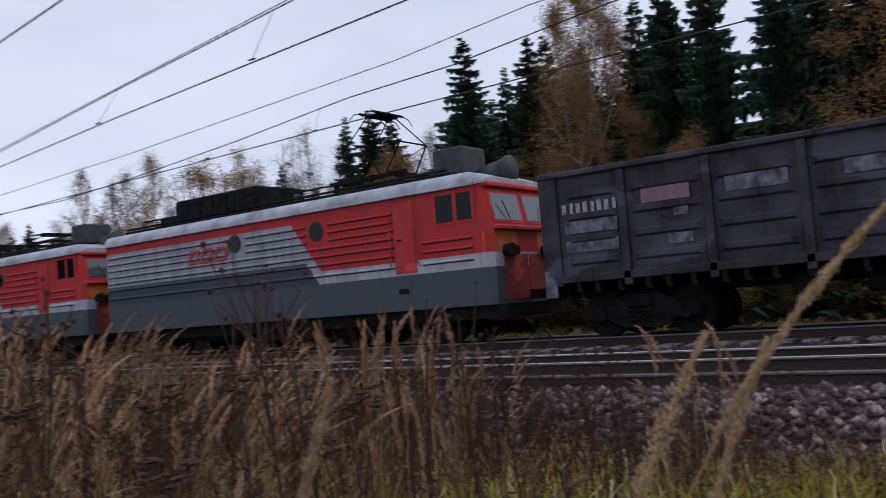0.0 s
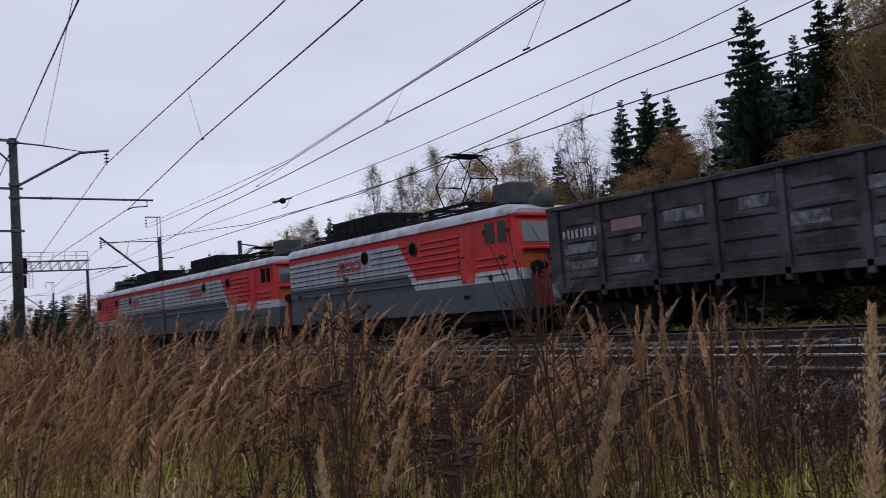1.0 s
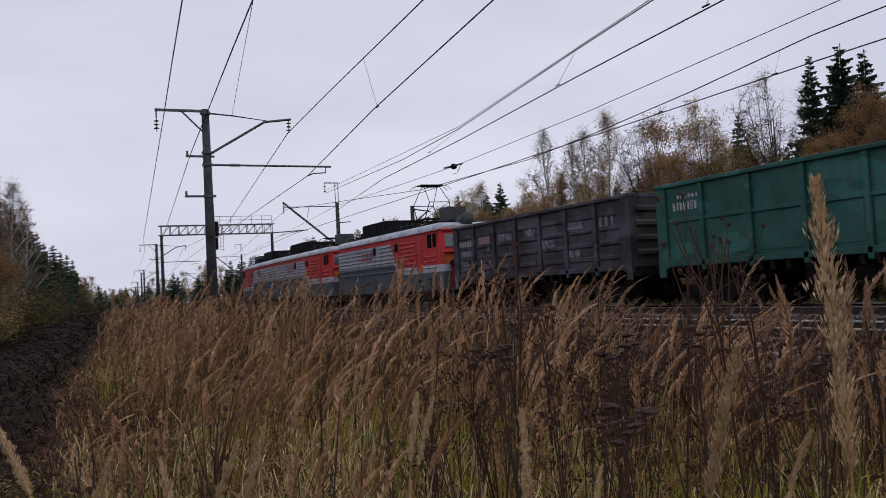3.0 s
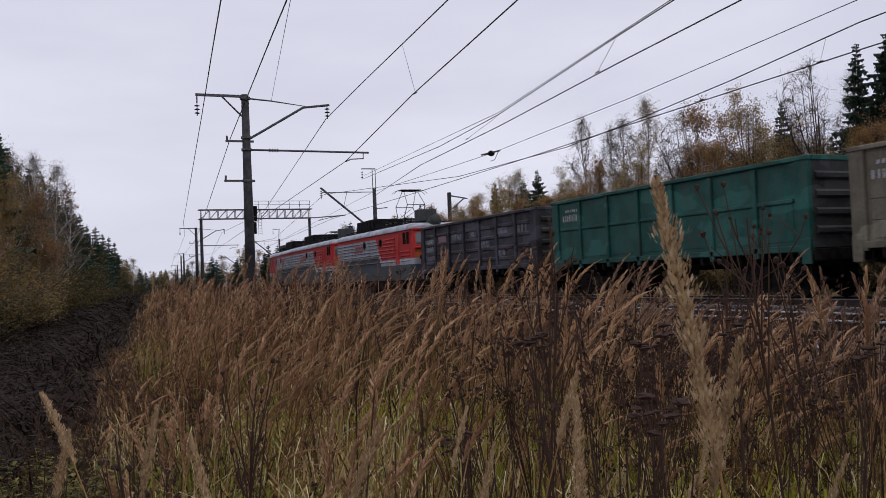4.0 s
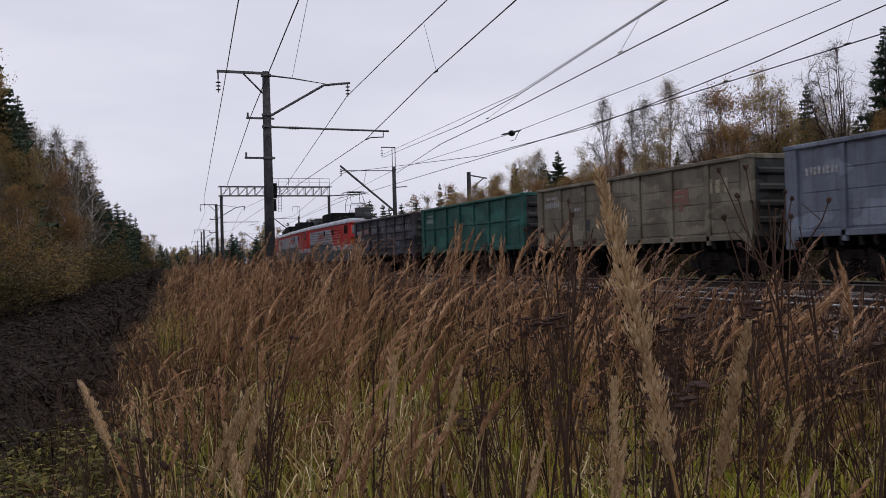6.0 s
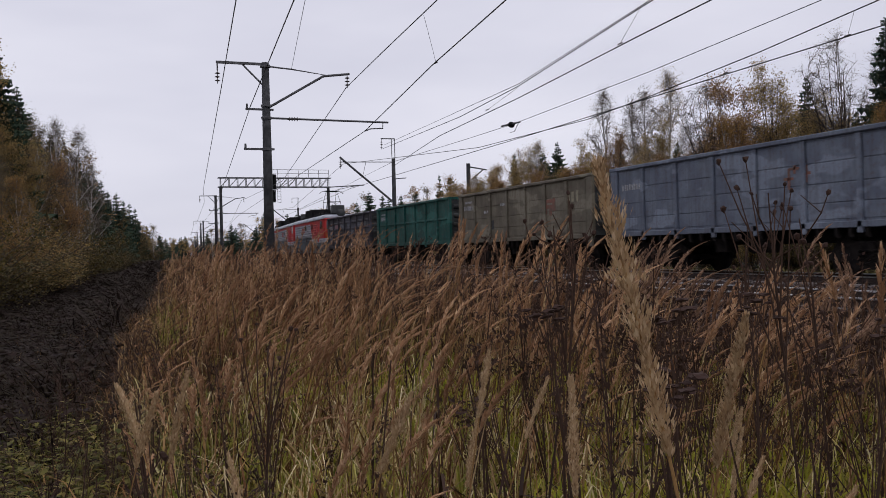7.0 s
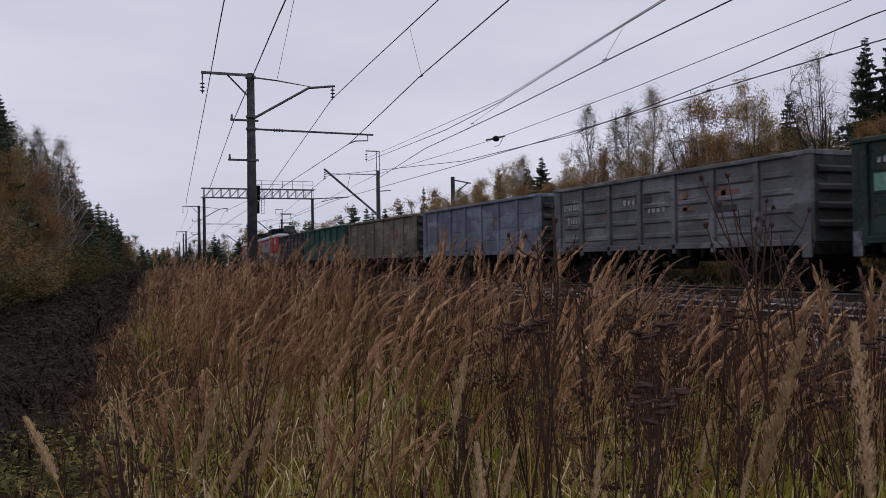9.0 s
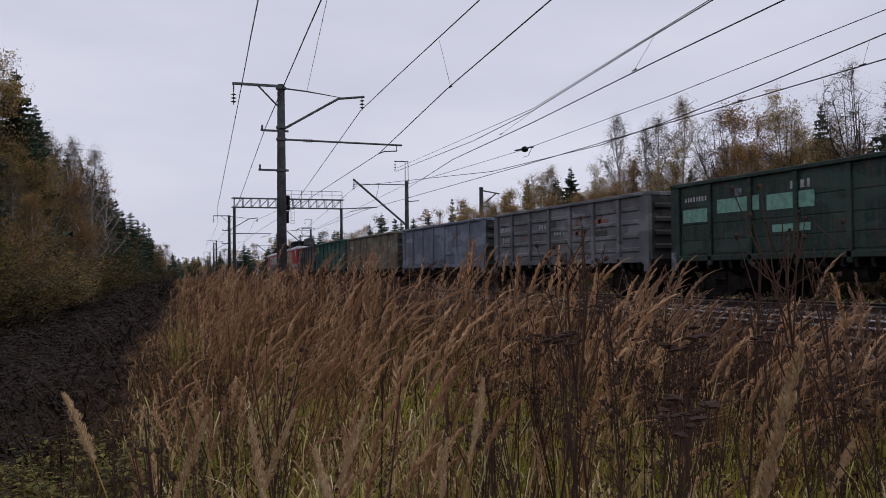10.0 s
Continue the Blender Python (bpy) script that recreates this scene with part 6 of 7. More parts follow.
def tussocks(x0, x1, y0, y1, per_m2):
    """Stems grouped in tussocks that share a height and a lean: rows of x, y, z, height, lean x, lean y."""
    rows = []
    for _ in range(int(per_m2 * (x1 - x0) * (y1 - y0) / 10)):
        cx, cy = nrng.uniform(x0, x1), nrng.uniform(y0, y1)
        if nrng.uniform(0, 1) > reed_share(cx, cy):
            continue
        tall = nrng.triangular(0.5, 0.9, 1.25)
        lx, ly = nrng.normal(0.27, 0.18), nrng.normal(-0.03, 0.18)
        for _ in range(nrng.integers(5, 16)):
            x, y = cx + nrng.normal(0, 0.14), cy + nrng.normal(0, 0.14)
            if math.hypot(x, y) > 0.95:
                low = float(np.interp(math.hypot(x, y), [1.0, 2.5, 4.2, 6.0], [1.2, 1.5, 1.68, 2.2]))
                rows.append((x, y, ground_z(x, y) - 0.02, min(low, reed_height(x, y) * tall) * nrng.uniform(0.72, 1.06), lx + nrng.normal(0, 0.09), ly + nrng.normal(0, 0.09)))
    return rows


def reed_patch(label, rows, swing):
    places = [r[:3] for r in rows]
    n = len(places)
    hs = np.array([r[3] for r in rows])
    leans = [(r[4], r[5]) for r in rows]
    near = np.array([max(1.0, min(2.4, math.hypot(x, y) / 8.0)) for x, y, z in places])
    px = sum(p[0] for p in places) / n
    py = sum(p[1] for p in places) / n
    pz = ground_z(px, py)
    top = tagged(new("reed_grass"), label, "dry grass", "reed grass of the verge", "stuff")
    top.matrix_world = pose(px, py, pz)
    shift = np.array([px, py, pz])
    state = nrng.bit_generator.state
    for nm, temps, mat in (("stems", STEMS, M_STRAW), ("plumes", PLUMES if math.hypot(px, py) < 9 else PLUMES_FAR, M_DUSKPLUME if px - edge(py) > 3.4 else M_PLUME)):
        nrng.bit_generator.state = state
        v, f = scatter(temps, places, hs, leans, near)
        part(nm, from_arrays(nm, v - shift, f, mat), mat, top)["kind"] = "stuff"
    SWAYING.append((top, (px, py, pz), swing))
    return top


SWAYING = []
BANDS = ((-1.2, 1.3, 34), (1.3, 3.2, 40), (3.2, 5.5, 46), (5.5, 9, 42), (9, 14, 34), (14, 22, 22), (22, 40, 11), (40, 70, 5), (70, 115, 2.5))
for y0, y1, per_m2 in BANDS:
    for x0, x1 in ((-1.2, 1.0), (1.0, 3.2), (3.2, 5.2), (5.2, 8.0)):
        x0, x1 = x0 + 0.06 * y0, x1 + 0.06 * y0
        rows = tussocks(x0, x1, y0, y1, per_m2)
        if len(rows) > 3:
            reed_patch("dry tan reed grass with feathery plumes", rows, nrng.uniform(0.6, 1.3))


def stuff_mesh(name, temps, mat, places, hs, widths, label, category, lean=0.08):
    leans = [(nrng.normal(0, lean), nrng.normal(0, lean)) for _ in places]
    v, f = scatter(temps, places, hs, leans, widths)
    ob = new(name, from_arrays(name, v, f, mat))
    return tagged(ob, label, category, kind="stuff")


def green_here(x, y):
    return clear_of_eye(x, y) and noise.noise((x * 0.5, y * 0.35, 3)) > -0.35


def on_verge(x, y):
    return clear_of_eye(x, y) and x > edge(y) + 0.5 and green_here(x, y)


def on_bank(x, y):
    return clear_of_eye(x, y) and x > edge(y) - 0.3


p = spots(7500, -1.5, 7.2, 0.8, 22, 1.5, on_verge)
stuff_mesh("grass_blades", BLADES, M_BLADE, p, np.array([nrng.uniform(0.35, 0.85) * min(1, reed_height(x, y)) for x, y, z in p]), nrng.uniform(0.55, 0.95, len(p)), "green and yellowing grass blades among the reeds", "grass", 0.14)
p = spots(1500, 1.0, 6.6, -2.5, 1.2, 1.0, clear_of_eye)
stuff_mesh("grass_blades", BLADES, M_BLADE, p, nrng.uniform(0.15, 0.5, len(p)), nrng.uniform(0.4, 0.8, len(p)), "green and yellowing grass blades by the ballast", "grass", 0.12)
p = spots(4300, -1.5, 7.5, 0.9, 26, 1.5, on_bank)
stuff_mesh("dry_blades", BLADES, M_STRAW, p, np.array([nrng.uniform(0.35, 0.9) * min(1.1, reed_height(x, y)) for x, y, z in p]), nrng.uniform(0.5, 0.9, len(p)), "dry straw-coloured bent grass blades", "grass", 0.25)
p = spots(330, 0.2, 5.0, 1.8, 7.5, 1.0, on_bank)
stuff_mesh("bleached_blades", BLADES, M_PALEBLADE, p, nrng.uniform(0.3, 0.7, len(p)), nrng.uniform(0.5, 0.9, len(p)), "pale bleached blades bending among the reeds", "grass", 0.3)
p = spots(750, 1.2, 8.6, 1.8, 30, 1.1, lambda x, y: on_bank(x, y) and nrng.uniform(0, 1) < np.interp(x, [1, 4.5, 7], [0.3, 0.8, 1.0]))
stuff_mesh("dead_weeds", WEEDS, M_WEED, p, np.array([max(0.95, reed_height(x, y)) * nrng.uniform(0.6, 1.05) for x, y, z in p]), nrng.uniform(0.8, 1.3, len(p)), "dark dead branching weeds with seed heads", "weeds", 0.1)
p = spots(240, 2.5, 8.6, -2.5, 3.0, 1.0, clear_of_eye)
stuff_mesh("dead_weeds", WEEDS, M_WEED, p, nrng.uniform(0.4, 0.9, len(p)), nrng.uniform(0.8, 1.3, len(p)), "dark dead branching weeds beside the ballast", "weeds", 0.1)
def sunny(x, y):
    """Patches of fresh grass, widest between the reeds and the ballast."""
    return clear_of_eye(x, y) and x > edge(y) + 1.3 and noise.noise((x * 0.8, y * 0.6, 21)) > 0.02


p = spots(2700, 1.2, 5.2, 0.6, 4.4, 1.0, lambda x, y: clear_of_eye(x, y) and y < 2.1 * x and noise.noise((x * 0.9, y * 0.9, 4)) > -0.2)
stuff_mesh("fresh_grass", BLADES, M_FRESH, p, nrng.uniform(0.4, 0.85, len(p)), nrng.uniform(0.55, 0.95, len(p)), "bright yellow-green grass blades near the ballast", "grass", 0.12)
p = spots(3000, 0.4, 6.0, 1.2, 9, 1.2, sunny)
stuff_mesh("fresh_grass", BLADES, M_FRESH, p, np.array([nrng.uniform(0.4, 0.8) * min(1, reed_height(x, y)) for x, y, z in p]), nrng.uniform(0.45, 0.8, len(p)), "yellow-green grass tufts among the dry reeds", "grass", 0.14)
p = spots(250, 0.6, 7.5, 1.4, 10, 1.2, on_bank)
stuff_mesh("dark_stalks", STEMS, M_WEED, p, np.array([reed_height(x, y) * nrng.uniform(0.6, 1.08) for x, y, z in p]), nrng.uniform(1.3, 2.2, len(p)), "upright dark dead stalks among the reeds", "weeds", 0.16)
p = spots(300, 3.2, 7.5, -1.5, 4.5, 1.0, lambda x, y: clear_of_eye(x, y) and y < 1.1 * x)
stuff_mesh("dark_stalks", STEMS, M_WEED, p, nrng.uniform(0.45, 1.05, len(p)), nrng.uniform(1.3, 2.2, len(p)), "upright dark dead stalks beside the ballast", "weeds", 0.14)
p = spots(330, 0.2, 4.2, 1.1, 4.2, 1.0, on_bank)
stuff_mesh("bleached_blades", BLADES, M_PALEBLADE, p, nrng.uniform(0.35, 0.65, len(p)), nrng.uniform(0.5, 0.8, len(p)), "pale bleached blades bending near the path", "grass", 0.3)


p = spots(1300, 0.2, 5.2, 1.6, 8.5, 1.3, on_bank)
stuff_mesh("curled_blades", CURLS, M_PALEBLADE, p, np.array([nrng.uniform(0.3, 0.95) * min(1.0, reed_height(x, y)) for x, y, z in p]), nrng.uniform(0.5, 0.85, len(p)), "pale dry blades hooking over among the reeds", "grass", 0.16)
p = spots(260, -0.2, 7.8, 2.2, 20, 1.4, lambda x, y: on_bank(x, y) and nrng.uniform(0, 1) < np.interp(x, [0, 2, 4, 7], [0.5, 0.4, 0.8, 1.0]))
stuff_mesh("dead_mugwort", MUGWORT, M_WEED, p, np.array([max(0.8, reed_height(x, y)) * nrng.uniform(0.72, 1.06) for x, y, z in p]), nrng.uniform(0.9, 1.25, len(p)), "dark brown dead leafy stalks standing in the reeds", "weeds", 0.16)
p = spots(210, -1.6, 2.0, 1.9, 14, 1.4, lambda x, y: clear_of_eye(x, y) and -0.5 < x - edge(y) < 1.0)
stuff_mesh("dead_mugwort", MUGWORT, M_WEED, p, nrng.uniform(0.5, 1.15, len(p)), nrng.uniform(0.9, 1.25, len(p)), "dark dead leafy stalks along the bank", "weeds", 0.18)
p = spots(60, 2.6, 7.0, 0.4, 4.6, 1.0, lambda x, y: clear_of_eye(x, y) and y < 1.5 * x)
stuff_mesh("dead_mugwort", MUGWORT, M_WEED, p, nrng.uniform(0.6, 1.35, len(p)), nrng.uniform(0.9, 1.25, len(p)), "dark dead leafy stalks beside the ballast", "weeds", 0.2)


p = spots(150, 4.2, 8.6, 3.6, 13, 1.2)
stuff_mesh("dead_mugwort", MUGWORT, M_WEED, p, nrng.uniform(1.0, 1.5, len(p)), nrng.uniform(1.0, 1.4, len(p)), "tall dark dead stalks before the ballast", "weeds", 0.2)


def scrub_template(seed):
    """Low tangle of twigs: thin slanting strokes from one foot."""
    r = np.random.default_rng(seed)
    v, f = [], []
    for _ in range(15):
        a, lift = r.uniform(0, math.tau), r.uniform(0.5, 1.0)
        out = r.uniform(0.1, 0.5)
        p = np.array([r.normal(0, 0.12), r.normal(0, 0.12), 0])
        q = p + np.array([math.cos(a) * out, math.sin(a) * out, lift])
        t = np.array([-math.sin(a), math.cos(a), 0]) * r.uniform(0.004, 0.009)
        m = (p + q) / 2 + r.normal(0, 0.04, 3)
        for u, w, k0, k1 in ((p, m, 1, 0.8), (m, q, 0.8, 0.3)):
            b = len(v)
            v.extend([u - t * k0, u + t * k0, w + t * k1, w - t * k1])
            f.append([b, b + 1, b + 2, b + 3])
        for _ in range(2):
            c = q + r.normal(0, 0.07, 3)
            b = len(v)
            e, g = r.normal(0, 0.016, 3), r.normal(0, 0.016, 3)
            v.extend([c - e, c + g, c + e, c - g])
            f.append([b, b + 1, b + 2, b + 3])
    return np.array(v), np.array(f)


SCRUB = [scrub_template(i + 90) for i in range(8)]
p = spots(2700, -16, 3.0, 2.0, 80, 1.5, lambda x, y: x < edge(y) - 0.1)
stuff_mesh("heath_scrub", SCRUB, M_HEATH, p, nrng.uniform(0.3, 0.8, len(p)), np.array([1.4 + 0.06 * y for x, y, z in p]), "low dark brown scrub in the ditch", "scrub", 0.1)
p = spots(1100, -14, 13.0, 60, 230, 1.2, lambda x, y: edge(y) - 16 < x < edge(y) + 0.8)
stuff_mesh("heath_scrub", SCRUB, M_HEATH, p, nrng.uniform(0.5, 1.3, len(p)), np.array([3.0 + 0.05 * y for x, y, z in p]), "dark brown scrub along the far ditch", "scrub", 0.1)
p = spots(260, -9, 1.0, 3.0, 40, 1.5, lambda x, y: x < edge(y) - 0.2)
stuff_mesh("ditch_straw", BLADES, M_STRAW, p, nrng.uniform(0.2, 0.5, len(p)), nrng.uniform(0.5, 1.0, len(p)), "thin dry straw tufts in the ditch", "grass", 0.2)


def herb_template(seed):
    """Low leafy plant: a thin stem with broad leaves set all round it."""
    r = np.random.default_rng(seed)
    v, f = [], []
    for s in range(3):
        foot = np.array([r.normal(0, 0.07), r.normal(0, 0.07), 0])
        top = foot + np.array([r.normal(0, 0.06), r.normal(0, 0.06), r.uniform(0.75, 1.0)])
        for i in range(11):
            k = r.uniform(0.25, 1.0)
            c = foot + (top - foot) * k
            a = r.uniform(0, math.tau)
            d = np.array([math.cos(a), math.sin(a), 0])
            t = np.array([-d[1], d[0], 0])
            ln = r.uniform(0.045, 0.1) * (1.25 - 0.6 * k)
            w = ln * r.uniform(0.2, 0.34)
            lift = np.array([0, 0, r.uniform(-0.04, 0.08)])
            b = len(v)
            v.extend([c, c + d * ln * 0.5 + t * w + lift * 0.6, c + d * ln + lift * 0.7, c + d * ln * 0.5 - t * w + lift * 0.6])
            f.append([b, b + 1, b + 2, b + 3])
        b = len(v)
        q = np.array([0.003, 0, 0])
        v.extend([foot - q, foot + q, top + q * 0.4, top - q * 0.4])
        f.append([b, b + 1, b + 2, b + 3])
    return np.array(v), np.array(f)


HERBS = [herb_template(i + 150) for i in range(6)]
p = spots(1000, -3.0, 1.2, 1.7, 8.5, 1.2, lambda x, y: clear_of_eye(x, y) and -1.7 < x - edge(y) < 0.9)
stuff_mesh("leafy_herbs", HERBS, M_HERB, p, np.array([nrng.uniform(0.3, 0.75) for _ in p]), nrng.uniform(0.9, 1.4, len(p)), "leafy green and yellowing herbs on the bank", "plants", 0.1)
p = spots(90, -1.5, 1.0, 1.9, 6, 1.2, lambda x, y: clear_of_eye(x, y) and -0.6 < x - edge(y) < 0.9)
stuff_mesh("dark_stalks", STEMS, M_WEED, p, nrng.uniform(0.6, 1.25, len(p)), nrng.uniform(1.3, 2.0, len(p)), "thin dark dead stalks on the bank", "weeds", 0.18)


def umbel_template(seed):
    """Dead flat-topped weed: stalk, branches and dark clustered heads."""
    r = np.random.default_rng(seed)
    v, f = [], []

    def line(p, q, w0, w1):
        t = np.cross(q - p, r.normal(size=3))
        t /= np.linalg.norm(t) + 1e-9
        b = len(v)
        v.extend([p - t * w0, p + t * w0, q + t * w1, q - t * w1])
        f.append([b, b + 1, b + 2, b + 3])

    line(np.zeros(3), np.array([0, 0, 0.8]), 0.004, 0.003)
    for i in range(11):
        z = r.uniform(0.55, 0.86)
        a, out = r.uniform(0, math.tau), r.uniform(0.02, 0.12)
        q = np.array([math.cos(a) * out, math.sin(a) * out, r.uniform(0.9, 1.0)])
        line(np.array([0, 0, z]), q, 0.0022, 0.0016)
        for _ in range(11):
            c = q + np.array([r.normal(0, 0.016), r.normal(0, 0.016), r.normal(0, 0.007)])
            e, g = r.normal(0, 0.0045, 3), r.normal(0, 0.0045, 3)
            b = len(v)
            v.extend([c - e, c + g, c + e, c - g])
            f.append([b, b + 1, b + 2, b + 3])
    return np.array(v), np.array(f)


UMBELS = [umbel_template(i + 120) for i in range(6)]
p = spots(24, 3.0, 5.4, 2.7, 5.0) + spots(6, 2.2, 2.7, 3.3, 3.9) + spots(11, 1.2, 2.3, 2.0, 3.2) + spots(12, 2.4, 4.6, 2.6, 5.2) + spots(60, 3.0, 7.5, 4.0, 16)
stuff_mesh("dead_umbels", UMBELS, M_WEED, p, np.array([nrng.uniform(1.15, 1.5) if x < 5 else nrng.uniform(0.9, 1.3) for x, y, z in p]), nrng.uniform(0.8, 1.1, len(p)), "dark dead flat-topped weeds among the reeds", "weeds", 0.12)
p = spots(450, -4.5, 0.4, 1.5, 14, 1.4, lambda x, y: x < edge(y) + 0.3)
stuff_mesh("ditch_grass", BLADES, M_OLIVE, p, nrng.uniform(0.15, 0.4, len(p)), nrng.uniform(0.5, 1.0, len(p)), "short green plants on the bank", "grass", 0.1)
p = spots(2600, 20.8, 35, -8, 60, 1.0)
stuff_mesh("far_grass", BLADES, M_FARGRASS, p, nrng.uniform(0.3, 0.8, len(p)), nrng.uniform(2.0, 3.5, len(p)), "pale dry grass beyond the tracks", "grass", 0.2)


def stone_template(seed):
    r = np.random.default_rng(seed)
    v = np.array([[1, 0, 0], [0, 1, 0], [-1, 0, 0], [0, -1, 0], [0, 0, 1], [0, 0, -1.0]]) * r.uniform(0.6, 1.2, (6, 3)) + r.normal(0, 0.12, (6, 3))
    f = np.array([[0, 1, 4], [1, 2, 4], [2, 3, 4], [3, 0, 4], [1, 0, 5], [2, 1, 5], [3, 2, 5], [0, 3, 5]])
    return v, f


def bed_z(x):
    o = x - TRAIN_X
    return np.interp(o, [-12.5, -11.5, -8.5, -7.62, -7.5, 3.0], [-1.2, -1.13, -0.36, -0.285, -0.232, -0.232])


STONES = [stone_template(i) for i in range(12)]
pl = []
for _ in range(15000):
    x = nrng.uniform(5.9, 13.2)
    y = -3 + 34 * nrng.uniform(0, 1) ** 1.35
    pl.append((x, y, max(bed_z(x), -0.95) + nrng.uniform(-0.015, 0.02)))
sz = nrng.uniform(0.022, 0.05, len(pl))
v, f = scatter(STONES, pl, sz, [(0, 0)] * len(pl), sz * 1.25)
tagged(new("ballast_stones", from_arrays("ballast_stones", v, f, M_STONE)), "loose grey and pinkish crushed stones", "ballast", kind="stuff")
pl = []
for _ in range(7000):
    x = nrng.uniform(6.6, 10.35)
    y = -2.5 + 19 * nrng.uniform(0, 1) ** 1.4
    pl.append((x, y, max(bed_z(x), -0.95) + nrng.uniform(-0.01, 0.03)))
sz = nrng.uniform(0.03, 0.068, len(pl))
v, f = scatter(STONES, pl, sz, [(0, 0)] * len(pl), sz * 1.3)
tagged(new("ballast_stones", from_arrays("ballast_stones", v, f, M_SLOPESTONE)), "coarse pale and dark crushed stones on the slope", "ballast", kind="stuff")
pl = []
for _ in range(5000):
    x, y = nrng.uniform(13, 20.5), nrng.uniform(-3, 26)
    pl.append((x, y, -0.232 + nrng.uniform(-0.015, 0.02)))
sz = nrng.uniform(0.025, 0.055, len(pl))
v, f = scatter(STONES, pl, sz, [(0, 0)] * len(pl), sz * 1.25)
tagged(new("ballast_stones", from_arrays("ballast_stones", v, f, M_STONE)), "loose grey crushed stones between the tracks", "ballast", kind="stuff")


# ---------------------------------------------------------------- single plumes close to the eye
def tall_reed(x, y, length, fat, plume, seed, label, bend=(-0.07, 0.04)):
    top = tagged(new("reed_stalk"), label, "reed", "tall reeds close to the path")
    z = ground_z(x, y) - 0.03
    top.matrix_world = pose(x, y, z)
    bm = bmesh.new()
    tube(bm, [(bend[0] * k ** 3, bend[1] * k ** 3, length * k) for k in (0, 0.3, 0.5, 0.65, 0.8, 0.9, 0.97)], [0.0032, 0.003, 0.0028, 0.0025, 0.002, 0.0016, 0.0012], 6)
    part("stem", bm, M_STRAW, top)
    r = np.random.default_rng(seed)
    v, f = [], []
    n = 1500
    for i in range(n):
        k = (i + r.uniform(0, 1)) / n
        a0 = seed * 1.7
        zz = length - plume * (1 - k)
        lobes = 0.68 + 0.5 * math.sin(k * 31 + seed + 2 * math.sin(k * 9)) * math.cos(a0 + k * 13)
        rad = fat * math.sin(math.pi * min(1, 0.1 + 0.86 * k)) ** 0.8 * lobes * r.uniform(0.15, 1.0)
        a = r.uniform(0, math.tau)
        d = np.array([math.cos(a), math.sin(a), 0])
        t = np.array([-d[1], d[0], 0])
        b0 = np.array([bend[0] * (zz / length) ** 3, bend[1] * (zz / length) ** 3, zz]) + d * rad
        up = np.array([0, 0, 0.0095 * r.uniform(0.7, 1.4)]) + d * 0.004
        w = 0.0018 * r.uniform(0.7, 1.3)
        b = len(v)
        v.extend([b0, b0 + up * 0.5 + t * w, b0 + up, b0 + up * 0.5 - t * w])
        f.append([b, b + 1, b + 2, b + 3])
    part("plume", from_arrays("plume", np.array(v), np.array(f), M_HEROPLUME), M_HEROPLUME, top, "feathery pale tan seed plume")
    return top, (x, y, z), Vector((bend[0], bend[1], length))


TALL = []


def aim(stalk, az, el):
    """The tilt that brings a stalk's tip onto a bearing and height seen from the eye; the tip stays on the stalk's sphere."""
    ob, (x, y, z), free = stalk
    ln = free.length
    a, e = radians(az), radians(el)
    d = Vector((math.sin(a) * math.cos(e), math.cos(a) * math.cos(e), math.sin(e)))
    o = Vector((0, 0, EYE)) - Vector((x, y, z))
    b = o.dot(d)
    disc = b * b - (o.length_squared - ln * ln)
    far = -b + math.sqrt(max(0.0, disc))
    tip = (o + d * far).normalized()
    q = free.normalized().rotation_difference(tip)
    return Matrix.Translation((x, y, z)) @ q.to_matrix().to_4x4()


def stand(az, r, length, fat, plume, seed, label, rows, bend=(-0.07, 0.04)):
    a = radians(az)
    TALL.append((tall_reed(r * math.sin(a), r * math.cos(a), length, fat, plume, seed, label, bend), rows))


stand(46, 1.0, 1.78, 0.03, 0.34, 3, "tall tan reed plume swaying close by", ((0.0, 86, 4), (0.5, 70, 0), (1.0, 61, -1.5), (1.4, 55, 3.0), (2.0, 52.7, 4.2), (2.5, 50.5, 5.5), (3.2, 46, 5.0), (4.3, 33.5, 5.2), (4.6, 33, 5.0), (5.0, 32.2, 5.0), (5.5, 31.3, 4.6), (6.2, 31, 5.2), (7.3, 31.0, 5.2), (7.9, 32.5, 4.5), (8.2, 34.5, 3.5), (8.7, 42, -2.0), (9.4, 50, -6), (10.0, 52, -8)))
stand(40, 1.35, 1.55, 0.014, 0.2, 4, "thin tan reed plume leaning over", ((0.0, 46, -2), (1.0, 47, 0.5), (2.0, 44.0, 2.0), (3.0, 43, 3.5), (4.5, 39.8, 4.0), (5.5, 40, 3.6), (6.2, 39.9, 4.0), (7.4, 40.2, 3.3), (8.5, 44, 2.0), (9.2, 44.5, 3.5), (10.0, 42.5, 3.8)), (0.16, -0.14))
stand(6, 1.5, 1.78, 0.02, 0.2, 5, "bent pale plume over the bank", ((0.0, -3, -10), (4.5, -2.2, -5.8), (5.5, -2.0, -6.4), (7.4, 1.0, -8), (8.5, -3.2, -9), (10.0, -2.8, -7.0)), (-0.24, -0.04))
stand(24, 1.2, 1.56, 0.016, 0.24, 6, "brown plume standing close to the path", ((0.0, 26, -8), (4.5, 31, -8), (5.5, 32, -8), (7.4, 27.5, -9), (8.5, 26, -12), (10.0, 12, -11)))
stand(50, 0.95, 1.74, 0.026, 0.34, 8, "pale plume beside the ballast", ((0.0, 69.5, -3.0), (0.5, 70, -4), (1.0, 71, -6), (3.0, 72, -6), (10.0, 72, -7)), (0.2, -0.26))
